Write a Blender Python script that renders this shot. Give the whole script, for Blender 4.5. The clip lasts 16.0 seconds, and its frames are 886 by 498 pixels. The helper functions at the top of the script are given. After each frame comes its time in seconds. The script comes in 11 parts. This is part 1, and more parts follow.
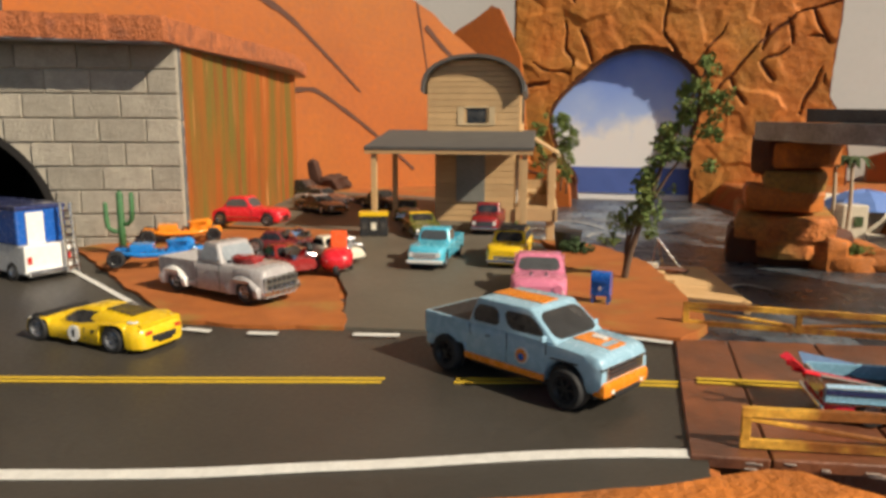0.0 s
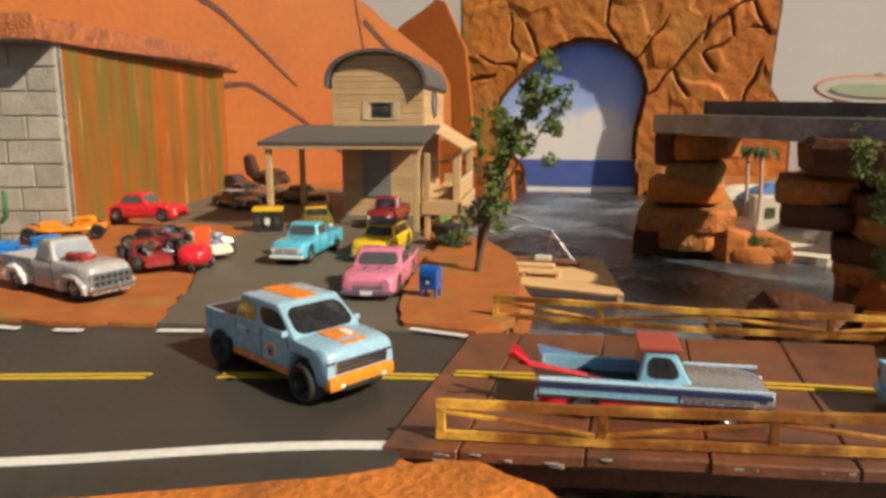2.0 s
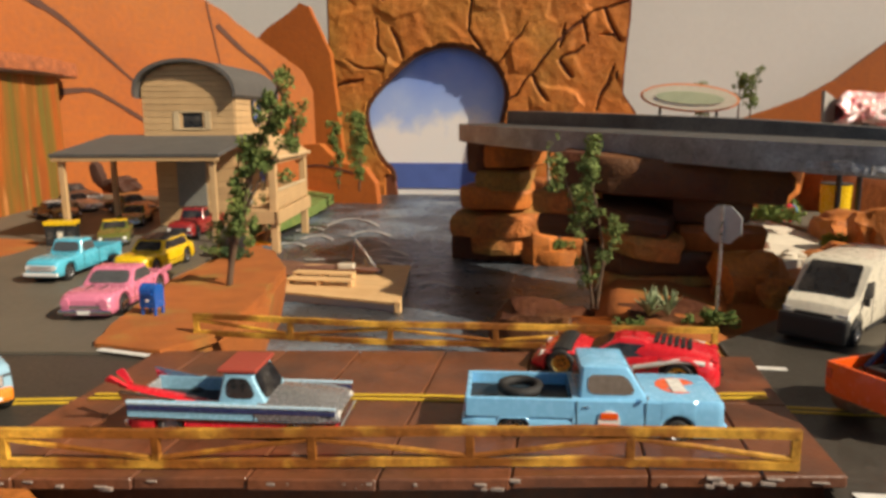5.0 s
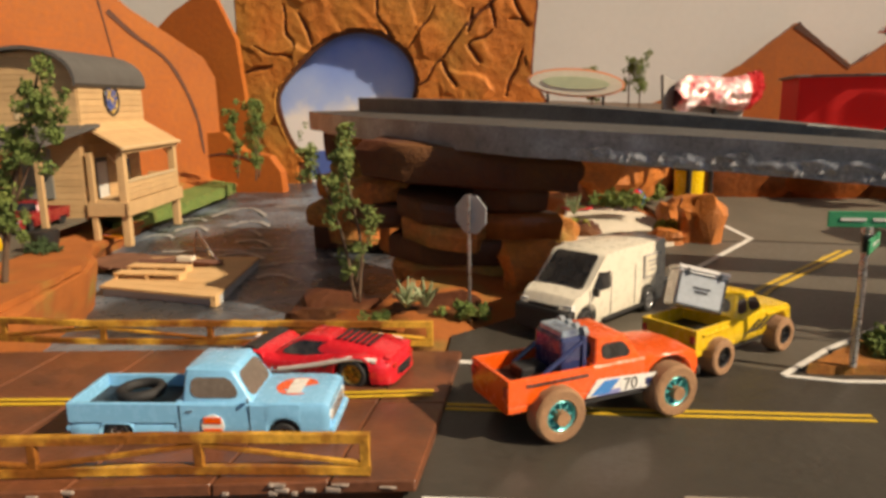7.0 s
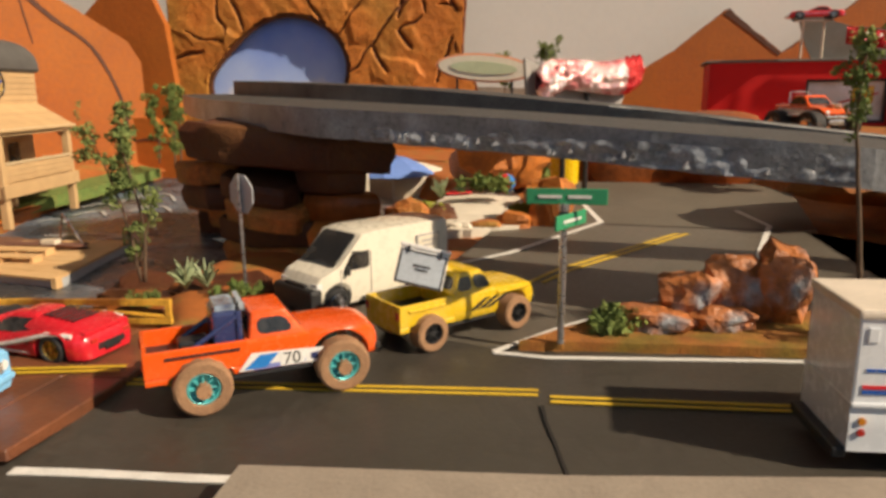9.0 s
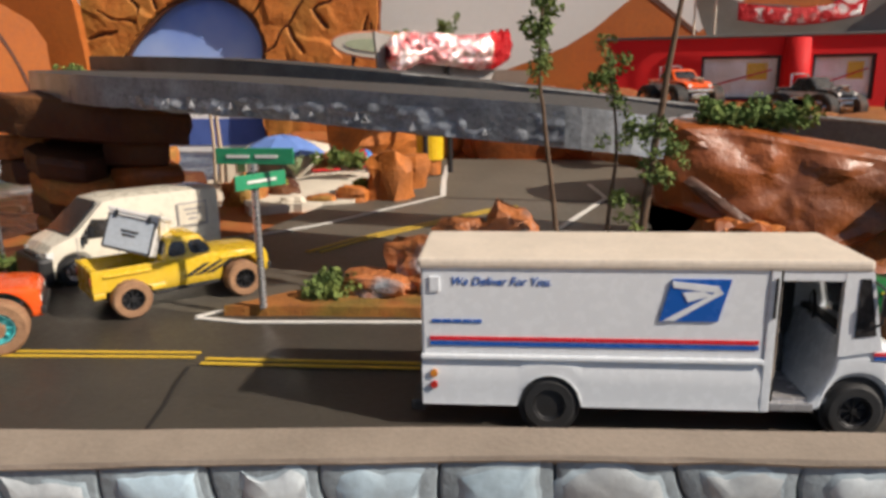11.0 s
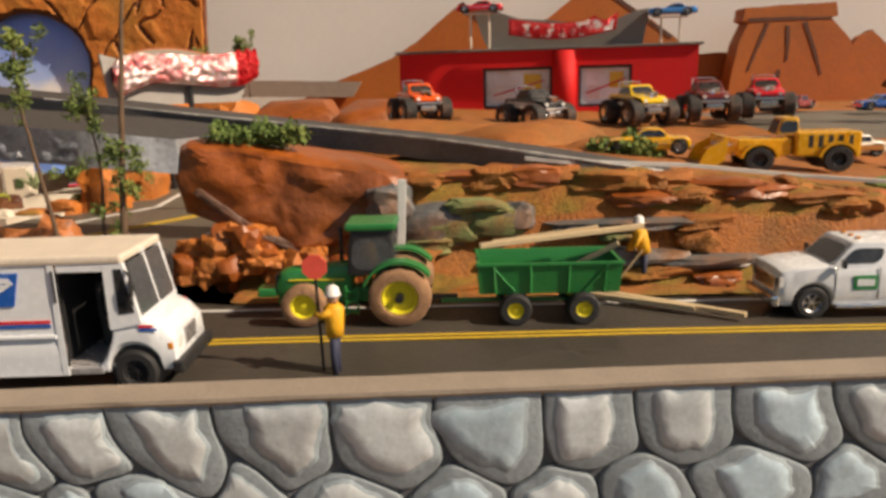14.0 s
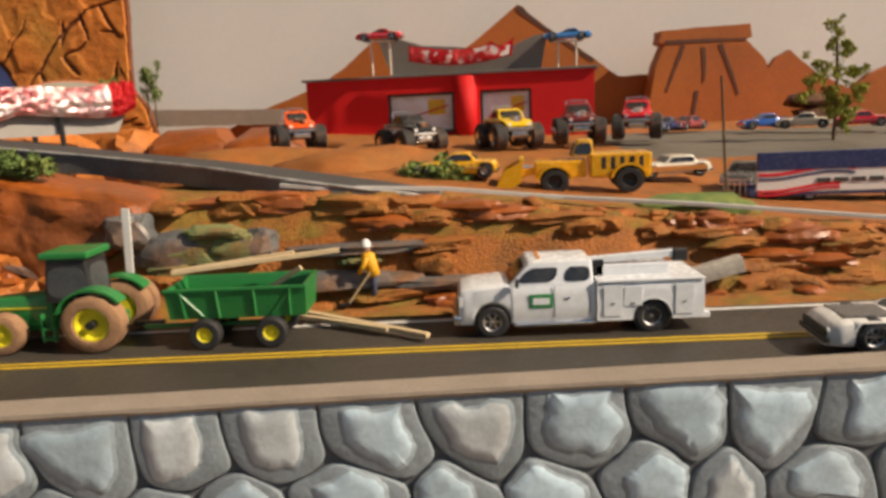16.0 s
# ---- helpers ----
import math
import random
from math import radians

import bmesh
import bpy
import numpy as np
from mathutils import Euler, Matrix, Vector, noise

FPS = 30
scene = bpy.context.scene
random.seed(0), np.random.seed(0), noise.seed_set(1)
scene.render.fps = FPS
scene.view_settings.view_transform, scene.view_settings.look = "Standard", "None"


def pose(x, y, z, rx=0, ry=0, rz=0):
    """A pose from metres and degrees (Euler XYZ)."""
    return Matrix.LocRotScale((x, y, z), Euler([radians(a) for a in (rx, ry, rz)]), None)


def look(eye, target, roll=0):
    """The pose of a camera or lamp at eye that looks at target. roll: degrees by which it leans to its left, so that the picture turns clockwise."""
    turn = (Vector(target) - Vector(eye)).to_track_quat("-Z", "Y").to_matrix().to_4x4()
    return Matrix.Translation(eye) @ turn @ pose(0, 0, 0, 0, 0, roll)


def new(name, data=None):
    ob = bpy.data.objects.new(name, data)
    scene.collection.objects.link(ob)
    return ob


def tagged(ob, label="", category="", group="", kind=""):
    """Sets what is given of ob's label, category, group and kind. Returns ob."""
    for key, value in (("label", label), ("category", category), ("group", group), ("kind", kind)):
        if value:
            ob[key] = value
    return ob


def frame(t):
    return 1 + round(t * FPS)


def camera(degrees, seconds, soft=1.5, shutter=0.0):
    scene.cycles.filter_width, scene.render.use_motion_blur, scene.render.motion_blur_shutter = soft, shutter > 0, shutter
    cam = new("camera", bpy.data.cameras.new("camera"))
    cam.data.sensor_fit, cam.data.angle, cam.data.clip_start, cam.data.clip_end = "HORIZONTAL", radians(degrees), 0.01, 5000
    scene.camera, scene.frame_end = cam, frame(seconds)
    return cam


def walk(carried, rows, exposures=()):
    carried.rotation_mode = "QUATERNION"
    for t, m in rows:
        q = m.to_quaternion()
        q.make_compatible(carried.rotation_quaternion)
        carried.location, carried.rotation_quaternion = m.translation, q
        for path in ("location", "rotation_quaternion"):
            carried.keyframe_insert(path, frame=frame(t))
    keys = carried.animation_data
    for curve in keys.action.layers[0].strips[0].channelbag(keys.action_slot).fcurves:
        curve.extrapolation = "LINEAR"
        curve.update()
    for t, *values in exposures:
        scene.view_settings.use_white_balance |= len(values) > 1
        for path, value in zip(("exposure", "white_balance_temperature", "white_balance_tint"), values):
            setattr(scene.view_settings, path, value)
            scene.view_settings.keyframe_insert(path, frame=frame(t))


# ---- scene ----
cam = camera(64.0, 16.0, soft=3.3)
PATH = [
    (0, (0.17960, 0.01237, 0.10504), (-0.09092, 0.96004, -0.06450), 0.26),
    (0.5, (0.20457, 0.01611, 0.10774), (-0.06745, 0.96303, -0.06357), 0.14),
    (1, (0.23113, 0.02440, 0.10708), (-0.04134, 0.97058, -0.06757), 0.04),
    (1.5, (0.25440, 0.03104, 0.10795), (-0.01586, 0.97734, -0.06944), -0.10),
    (2, (0.27566, 0.03546, 0.10716), (0.01104, 0.98294, -0.07244), -0.16),
    (2.5, (0.29173, 0.03833, 0.11036), (0.03880, 0.98913, -0.06856), -0.12),
    (3, (0.30622, 0.03579, 0.11294), (0.06445, 0.98966, -0.06506), -0.37),
    (5.3, (0.41831, 0.05807, 0.11890), (0.25213, 1.02708, -0.06385), -0.27),
    (5.5, (0.42881, 0.06116, 0.11752), (0.26524, 1.03059, -0.06539), -0.25),
    (6, (0.45653, 0.07031, 0.11382), (0.30435, 1.04069, -0.07376), -0.28),
    (6.5, (0.48948, 0.07516, 0.11509), (0.34297, 1.04499, -0.07978), -0.57),
    (7, (0.53121, 0.08640, 0.11892), (0.39017, 1.05562, -0.08286), -0.75),
    (7.5, (0.56335, 0.09233, 0.11420), (0.42488, 1.06122, -0.09090), -0.86),
    (8, (0.59368, 0.09343, 0.11479), (0.45580, 1.06187, -0.09288), -0.85),
    (8.2, (0.60872, 0.09443, 0.11763), (0.46910, 1.06216, -0.09215), -0.92),
    (10.3, (0.72171, 0.11398, 0.10031), (0.60347, 1.08045, -0.12760), -0.02),
    (10.5, (0.73552, 0.11490, 0.09995), (0.61936, 1.08114, -0.13005), -0.32),
    (11, (0.77690, 0.12041, 0.09889), (0.66935, 1.08655, -0.13566), -0.80),
    (11.5, (0.81880, 0.12736, 0.10034), (0.72731, 1.09437, -0.13739), -1.27),
    (12, (0.85356, 0.11751, 0.10030), (0.78207, 1.08527, -0.14122), -1.54),
    (12.5, (0.89292, 0.10896, 0.10360), (0.83847, 1.07857, -0.13490), -1.85),
    (13, (0.92138, 0.09605, 0.10336), (0.88320, 1.06656, -0.13465), -1.55),
    (13.5, (0.95495, 0.08346, 0.10234), (0.92925, 1.05516, -0.13248), -1.50),
    (14, (0.98984, 0.07526, 0.10585), (0.96968, 1.04832, -0.12381), -1.62),
    (14.5, (1.01968, 0.06736, 0.10923), (0.99988, 1.04215, -0.11298), -1.82),
    (15, (1.05563, 0.06297, 0.10883), (1.03519, 1.03995, -0.10354), -2.10),
    (15.5, (1.09127, 0.06558, 0.10612), (1.07164, 1.04417, -0.09875), -2.43),
    (16, (1.12971, 0.06898, 0.10313), (1.11614, 1.04912, -0.09470), -2.60),
]
walk(cam, [(t, look(eye, target, roll)) for t, eye, target, roll in PATH], exposures=[(0, 0.35, 6250, 10), (5.5, 0.34, 6450, 11), (8, 0.31, 7300, 15), (10.5, 0.29, 5600, 11), (11.2, 0.30, 6000, 16), (12.5, 0.33, 6800, 17), (16, 0.31, 6600, 15)])

# ---- light: a low sun through the glazed side of the room, and the sky ----
world = bpy.data.worlds.new("world")
scene.world = world
world.use_nodes = True
wn = world.node_tree
sky = wn.nodes.new("ShaderNodeTexSky")
sky.sky_type, sky.sun_disc = "NISHITA", False
SUN_EL, SUN_AZ = 37.0, -18.0  # degrees; azimuth from +x towards +y
sky.sun_elevation, sky.sun_rotation = radians(SUN_EL), radians(90 - SUN_AZ)
wn.links.new(sky.outputs[0], wn.nodes["Background"].inputs[0])
wn.nodes["Background"].inputs[1].default_value = 0.036
sun = new("sun", bpy.data.lights.new("sun", "SUN"))
sun.data.energy, sun.data.angle, sun.data.color = 5.0, radians(1.2), (1.0, 0.85, 0.63)
to_sun = Vector((math.cos(radians(SUN_EL)) * math.cos(radians(SUN_AZ)), math.cos(radians(SUN_EL)) * math.sin(radians(SUN_AZ)), math.sin(radians(SUN_EL))))
sun.matrix_world = look(to_sun * 3, (0, 0, 0))
for place, aim, wide, high, watts, tone in (((2.55, 0.3, 1.1), (0.6, 0.7, 0.0), 3.4, 2.2, 2.1, (0.80, 0.90, 1.0)), ((1.30, -1.42, 1.1), (0.85, 0.7, 0.1), 2.8, 2.2, 3.3, (0.58, 0.80, 1.0))):
    panel = new("window_light", bpy.data.lights.new("window_light", "AREA"))
    panel.data.shape, panel.data.size, panel.data.size_y, panel.data.energy, panel.data.color = "RECTANGLE", wide, high, watts, tone
    panel.matrix_world = look(place, aim)


# ---- kit ----
def mesh(name, verts, faces, material, parent=None, label="", smooth=False):
    me = bpy.data.meshes.new(name)
    me.from_pydata([tuple(v) for v in verts], [], faces)
    me.update()
    if smooth:
        me.polygons.foreach_set("use_smooth", [True] * len(me.polygons))
    me.materials.append(material)
    ob = new(name, me)
    ob.parent = parent
    if label:
        ob["label"] = label
    return ob


def part(name, bm, material, parent=None, label="", smooth=False, recalc=True):
    if recalc:
        bmesh.ops.recalc_face_normals(bm, faces=bm.faces)
    me = bpy.data.meshes.new(name)
    bm.to_mesh(me)
    bm.free()
    if smooth:
        me.polygons.foreach_set("use_smooth", [True] * len(me.polygons))
    for m in material if isinstance(material, (list, tuple)) else [material]:
        me.materials.append(m)
    ob = new(name, me)
    ob.parent = parent
    if label:
        ob["label"] = label
    return ob


def root(name, x, y, z, rz, label, category, group="", rx=0, ry=0):
    ob = new(name)
    ob.empty_display_size = 0.01
    ob.matrix_basis = pose(x, y, z, rx, ry, rz)
    return tagged(ob, label, category, group)


def sharp(ob, degrees=35):
    """Smooth shading with sharp edges kept where faces meet at more than the angle."""
    me = ob.data
    me.polygons.foreach_set("use_smooth", [True] * len(me.polygons))
    me.set_sharp_from_angle(angle=radians(degrees))
    return ob


def b_box(bm, c, s, bevel=0.0, m=None, seg=2):
    m = m if m is not None else Matrix.Identity(4)
    made = bmesh.ops.create_cube(bm, size=1.0, matrix=m @ Matrix.Translation(c) @ Matrix.Diagonal((*s, 1)))
    if bevel > 0:
        es = list({e for v in made["verts"] for e in v.link_edges})
        bmesh.ops.bevel(bm, geom=es, offset=bevel, segments=seg, affect="EDGES", profile=0.6)
    return bm


def b_cyl(bm, p0, p1, r0, r1=None, seg=16):
    p0, p1 = Vector(p0), Vector(p1)
    r1 = r0 if r1 is None else r1
    d = p1 - p0
    m = Matrix.Translation((p0 + p1) / 2) @ d.to_track_quat("Z", "Y").to_matrix().to_4x4()
    bmesh.ops.create_cone(bm, cap_ends=True, segments=seg, radius1=r0, radius2=r1, depth=d.length, matrix=m)
    return bm


def b_tube(bm, pts, radii, seg=8):
    pts = [Vector(p) for p in pts]
    rings = []
    for i, p in enumerate(pts):
        d = (pts[min(i + 1, len(pts) - 1)] - pts[max(i - 1, 0)]).normalized()
        u = d.cross(Vector((0.31, 0.17, 0.94)))
        u = u.normalized() if u.length > 1e-4 else Vector((1, 0, 0))
        v = d.cross(u)
        r = radii[i] if isinstance(radii, (list, tuple)) else radii
        rings.append([bm.verts.new(p + r * (math.cos(a) * u + math.sin(a) * v)) for a in (2 * math.pi * k / seg for k in range(seg))])
    for a, b in zip(rings, rings[1:]):
        for k in range(seg):
            bm.faces.new((a[k], a[(k + 1) % seg], b[(k + 1) % seg], b[k]))
    bm.faces.new(rings[0][::-1])
    bm.faces.new(rings[-1])
    return bm


def b_loft(bm, rings, caps=True):
    vs = [[bm.verts.new(p) for p in ring] for ring in rings]
    n = len(vs[0])
    for a, b in zip(vs, vs[1:]):
        for k in range(n):
            bm.faces.new((a[k], a[(k + 1) % n], b[(k + 1) % n], b[k]))
    if caps:
        bm.faces.new(vs[0][::-1])
        bm.faces.new(vs[-1])
    return bm


def b_prism(bm, pts, z0, z1, m=None):
    """A closed outline in x, y made solid between z0 and z1."""
    m = m if m is not None else Matrix.Identity(4)
    lo = [bm.verts.new(m @ Vector((x, y, z0))) for x, y in pts]
    hi = [bm.verts.new(m @ Vector((x, y, z1))) for x, y in pts]
    n = len(pts)
    bm.faces.new(lo[::-1])
    bm.faces.new(hi)
    for k in range(n):
        bm.faces.new((lo[k], lo[(k + 1) % n], hi[(k + 1) % n], hi[k]))
    return bm


UPRIGHT = Matrix(((1, 0, 0, 0), (0, 0, -1, 0), (0, 1, 0, 0), (0, 0, 0, 1)))  # outline x, z; depth along -y


def b_rock(bm, c, s, seed=0, sub=3, rough=0.35, facet=0.0, rz=0.0, flat=None, strata=0.0):
    made = bmesh.ops.create_icosphere(bm, subdivisions=sub, radius=1.0)
    rot = Matrix.Rotation(radians(rz), 3, "Z")
    for v in made["verts"]:
        p = v.co.copy()
        n = noise.noise(p * 1.3 + Vector((seed * 7.1, seed * 3.3, 1.7))) + 0.5 * noise.noise(p * 3.1 + Vector((seed, 5.0, seed * 2.0)))
        n += 0.25 * noise.noise(p * 7.3 + Vector((seed * 2.0, seed, 3.0)))
        # blocky rather than round
        q = Vector([math.copysign(abs(a) ** 0.72, a) for a in p]) * (1 + rough * n)
        if strata:  # bedding: each layer stands out or back by its own amount
            h = (p.z + 0.15 * n) * 3.5
            k = math.floor(h)
            w = smoothstep(0.25, 0.75, h - k)
            a, b = noise.noise(Vector((k * 5.3 + 0.5, seed * 3.1, 0.5))), noise.noise(Vector((k * 5.3 + 5.8, seed * 3.1, 0.5)))
            f = 1 + strata * (a + (b - a) * w)
            q = Vector((q.x * f, q.y * f, q.z))
        q = rot @ Vector((q.x * s[0], q.y * s[1], q.z * s[2]))
        v.co = q + Vector(c)
        if flat is not None and v.co.z < flat:
            v.co.z = flat
    return bm


def smoothstep(a, b, x):
    t = min(1.0, max(0.0, (x - a) / (b - a)))
    return t * t * (3 - 2 * t)


def lerp(pts, x):
    if x <= pts[0][0]:
        return pts[0][1]
    for (a, u), (b, v) in zip(pts, pts[1:]):
        if x <= b:
            return u + (v - u) * (x - a) / (b - a)
    return pts[-1][1]


def curve(pts, n=6):
    """A smooth line through points (Catmull-Rom)."""
    pts = [Vector(p) for p in pts]
    ext = [2 * pts[0] - pts[1], *pts, 2 * pts[-1] - pts[-2]]
    out = []
    for i in range(1, len(ext) - 2):
        a, b, c, d = ext[i - 1 : i + 3]
        for k in range(n):
            t = k / n
            out.append(0.5 * ((2 * b) + (c - a) * t + (2 * a - 5 * b + 4 * c - d) * t * t + (3 * b - a - 3 * c + d) * t**3))
    return [*out, pts[-1]]


def strip(name, line, width, z, material, parent=None, label="", thick=0.0003):
    """A painted line of the given width along a path in the plan, 0.3 mm thick."""
    bm = bmesh.new()
    line = [Vector((p[0], p[1], 0)) for p in line]
    lo, hi = [], []
    for i, p in enumerate(line):
        d = (line[min(i + 1, len(line) - 1)] - line[max(i - 1, 0)]).normalized()
        s = Vector((-d.y, d.x, 0)) * width / 2 * (1 + 0.10 * noise.noise(p * 90))
        zz = z(p.x, p.y) if callable(z) else z
        lo.append([p - s + Vector((0, 0, zz)), p + s + Vector((0, 0, zz))])
    rings = [[a, b, b + Vector((0, 0, thick)), a + Vector((0, 0, thick))] for a, b in lo]
    b_loft(bm, rings)
    return part(name, bm, material, parent, label)


# ---- materials ----
def mat(name, color, rough=0.6, metal=0.0, vary=0.12, scale=60.0, fine=600.0, bump=0.2, dist=0.0006, second=None, amount=0.5, coat=0.0, edge=0.12, rand=0.0, spec=0.5):
    """A surface with a coarse and a fine variation of colour, relief, and if given a second colour in patches."""
    m = bpy.data.materials.new(name)
    m.use_nodes = True
    nt = m.node_tree
    n, l, p = nt.nodes, nt.links, nt.nodes["Principled BSDF"]
    tex = n.new("ShaderNodeTexCoord")
    big, small = n.new("ShaderNodeTexNoise"), n.new("ShaderNodeTexNoise")
    for t, s, d in ((big, scale, 5.0), (small, fine, 3.0)):
        t.inputs["Scale"].default_value, t.inputs["Detail"].default_value, t.inputs["Roughness"].default_value = s, d, 0.6
        l.new(tex.outputs["Object"], t.inputs["Vector"])
    mul = n.new("ShaderNodeMath")
    mul.operation = "ADD"
    l.new(big.outputs[0], mul.inputs[0])
    l.new(small.outputs[0], mul.inputs[1])
    rng = n.new("ShaderNodeMapRange")
    rng.inputs["From Min"].default_value, rng.inputs["From Max"].default_value = 0.7, 1.3
    rng.inputs["To Min"].default_value, rng.inputs["To Max"].default_value = 1 - vary, 1 + vary
    l.new(mul.outputs[0], rng.inputs["Value"])
    col = n.new("ShaderNodeVectorMath")
    col.operation = "SCALE"
    src = None
    if second:
        mix, ramp, pat = n.new("ShaderNodeMix"), n.new("ShaderNodeMapRange"), n.new("ShaderNodeTexNoise")
        pat.inputs["Scale"].default_value, pat.inputs["Detail"].default_value = scale * 0.55, 6.0
        l.new(tex.outputs["Object"], pat.inputs["Vector"])
        ramp.inputs["From Min"].default_value, ramp.inputs["From Max"].default_value = 1 - amount - edge, 1 - amount + edge
        l.new(pat.outputs[0], ramp.inputs["Value"])
        mix.data_type = "RGBA"
        l.new(ramp.outputs[0], mix.inputs["Factor"])
        mix.inputs["A"].default_value, mix.inputs["B"].default_value = (*color, 1), (*second, 1)
        src = mix.outputs["Result"]
        l.new(src, col.inputs[0])
    else:
        col.inputs[0].default_value = color
    l.new(rng.outputs[0], col.inputs["Scale"])
    out = col.outputs[0]
    if rand:
        info, hsv, r2 = n.new("ShaderNodeObjectInfo"), n.new("ShaderNodeHueSaturation"), n.new("ShaderNodeMapRange")
        r2.inputs["To Min"].default_value, r2.inputs["To Max"].default_value = 1 - rand, 1 + rand
        l.new(info.outputs["Random"], r2.inputs["Value"])
        l.new(r2.outputs[0], hsv.inputs["Value"])
        l.new(out, hsv.inputs["Color"])
        out = hsv.outputs[0]
    l.new(out, p.inputs["Base Color"])
    rr = n.new("ShaderNodeMapRange")
    rr.inputs["From Min"].default_value, rr.inputs["From Max"].default_value = 0.3, 0.7
    rr.inputs["To Min"].default_value, rr.inputs["To Max"].default_value = max(0.02, rough - 0.1), min(1, rough + 0.1)
    l.new(small.outputs[0], rr.inputs["Value"])
    l.new(rr.outputs[0], p.inputs["Roughness"])
    p.inputs["Metallic"].default_value = metal
    p.inputs["Specular IOR Level"].default_value = spec
    if coat:
        p.inputs["Coat Weight"].default_value, p.inputs["Coat Roughness"].default_value = coat, 0.08
    if bump:
        b = n.new("ShaderNodeBump")
        b.inputs["Strength"].default_value, b.inputs["Distance"].default_value = bump, dist
        l.new(mul.outputs[0], b.inputs["Height"])
        l.new(b.outputs[0], p.inputs["Normal"])
    return m


def paint(name, color, rough=0.28, metal=0.0):
    """Die-cast enamel: glossy, slightly uneven."""
    return mat(name, color, rough, metal, vary=0.03, scale=40, fine=300, bump=0.02, dist=0.0002, coat=0.4)


def glassy(name, color=(0.02, 0.022, 0.025), rough=0.08):
    return mat(name, color, rough, 0.0, vary=0.2, scale=80, fine=500, bump=0.0, coat=0.3)


ASPHALT = mat("asphalt", (0.043, 0.038, 0.031), 0.48, vary=0.25, scale=9, fine=420, bump=0.25, dist=0.0004, second=(0.066, 0.058, 0.049), amount=0.42, edge=0.2)
LOT = mat("lot_asphalt", (0.125, 0.108, 0.082), 0.6, vary=0.16, scale=14, fine=420, bump=0.25, dist=0.0004, second=(0.095, 0.082, 0.062), amount=0.45, edge=0.2)
DIRT = mat("orange_dirt", (0.34, 0.100, 0.016), 0.85, vary=0.25, scale=45, fine=700, bump=0.5, dist=0.0012, second=(0.25, 0.17, 0.035), amount=0.36, edge=0.1)
DIRT_RED = mat("red_brown_dirt", (0.31, 0.098, 0.011), 0.75, vary=0.35, scale=50, fine=500, bump=0.8, dist=0.002, second=(0.20, 0.085, 0.014), amount=0.4)
ROCK = mat("orange_rock", (0.48, 0.15, 0.03), 0.75, vary=0.4, scale=34, fine=240, bump=0.9, dist=0.003, second=(0.30, 0.17, 0.035), amount=0.48, edge=0.1)
# brown darkened so that rock under the flyover holds its shade in the colour
ROCK_DARK = mat("shaded_brown_rock", (0.080, 0.021, 0.006), 0.65, vary=0.35, scale=30, fine=220, bump=0.6, dist=0.002, second=(0.12, 0.046, 0.012), amount=0.45)
ROCK_RED = mat("red_glossy_rock", (0.27, 0.068, 0.009), 0.42, vary=0.35, scale=26, fine=160, bump=0.35, dist=0.0025, second=(0.20, 0.062, 0.016), amount=0.42)
ROCK_ORANGE = mat("bright_orange_rock", (0.50, 0.155, 0.020), 0.65, vary=0.3, scale=60, fine=300, bump=0.7, dist=0.002, second=(0.30, 0.10, 0.02), amount=0.45)
MESA = mat("mesa_board", (0.36, 0.090, 0.008), 0.7, vary=0.18, scale=7, fine=120, bump=0.3, dist=0.002, second=(0.345, 0.113, 0.010), amount=0.42, edge=0.2)
CRACK = mat("dark_paint_line", (0.09, 0.035, 0.02), 0.8, vary=0.2, bump=0.1)
BACK = mat("grey_white_board", (0.67, 0.66, 0.63), 0.7, vary=0.03, scale=5, fine=90, bump=0.1)
WHITE_LINE = mat("white_line_paint", (0.66, 0.65, 0.62), 0.6, vary=0.15, scale=160, fine=900, bump=0.2)
YELLOW_LINE = mat("yellow_line_paint", (0.62, 0.41, 0.03), 0.55, vary=0.15, scale=160, fine=900, bump=0.2)
WATER = mat("painted_water", (0.045, 0.047, 0.053), 0.32, vary=0.3, scale=15, fine=110, bump=0.6, dist=0.003, second=(0.13, 0.165, 0.205), amount=0.46, edge=0.07)
FOAM = mat("white_foam_paint", (0.46, 0.46, 0.45), 0.5, vary=0.2, scale=120)
SAND = mat("white_sand", (0.62, 0.56, 0.46), 0.9, vary=0.12, scale=60, fine=900, bump=0.5)
MOSS_GREEN = mat("dull_green_flock", (0.19, 0.23, 0.085), 0.9, vary=0.4, scale=120, fine=900, bump=0.9, dist=0.001, second=(0.20, 0.10, 0.035), amount=0.42)
LEAF_YELLOW = mat("yellow_green_leaf", (0.30, 0.32, 0.04), 0.85, vary=0.4, scale=160, fine=1400, bump=0.6, dist=0.001)
GRASS = mat("grass_flock", (0.13, 0.20, 0.045), 0.9, vary=0.35, scale=140, fine=1500, bump=0.9, dist=0.001, second=(0.20, 0.22, 0.05), amount=0.4)
MOSS = mat("olive_flock", (0.23, 0.145, 0.020), 0.9, vary=0.4, scale=90, fine=900, bump=1.0, dist=0.0015, second=(0.34, 0.125, 0.022), amount=0.52, edge=0.1)
LEAF = mat("foam_leaf", (0.14, 0.20, 0.048), 0.85, vary=0.4, scale=160, fine=1400, bump=0.9, dist=0.001, second=(0.24, 0.28, 0.062), amount=0.42)
LEAF_DARK = mat("dark_leaf", (0.05, 0.085, 0.028), 0.85, vary=0.4, scale=160, fine=1400, bump=0.9, dist=0.001)
TRUNK = mat("twig_bark", (0.12, 0.075, 0.045), 0.9, vary=0.3, scale=200, fine=1500, bump=0.6)
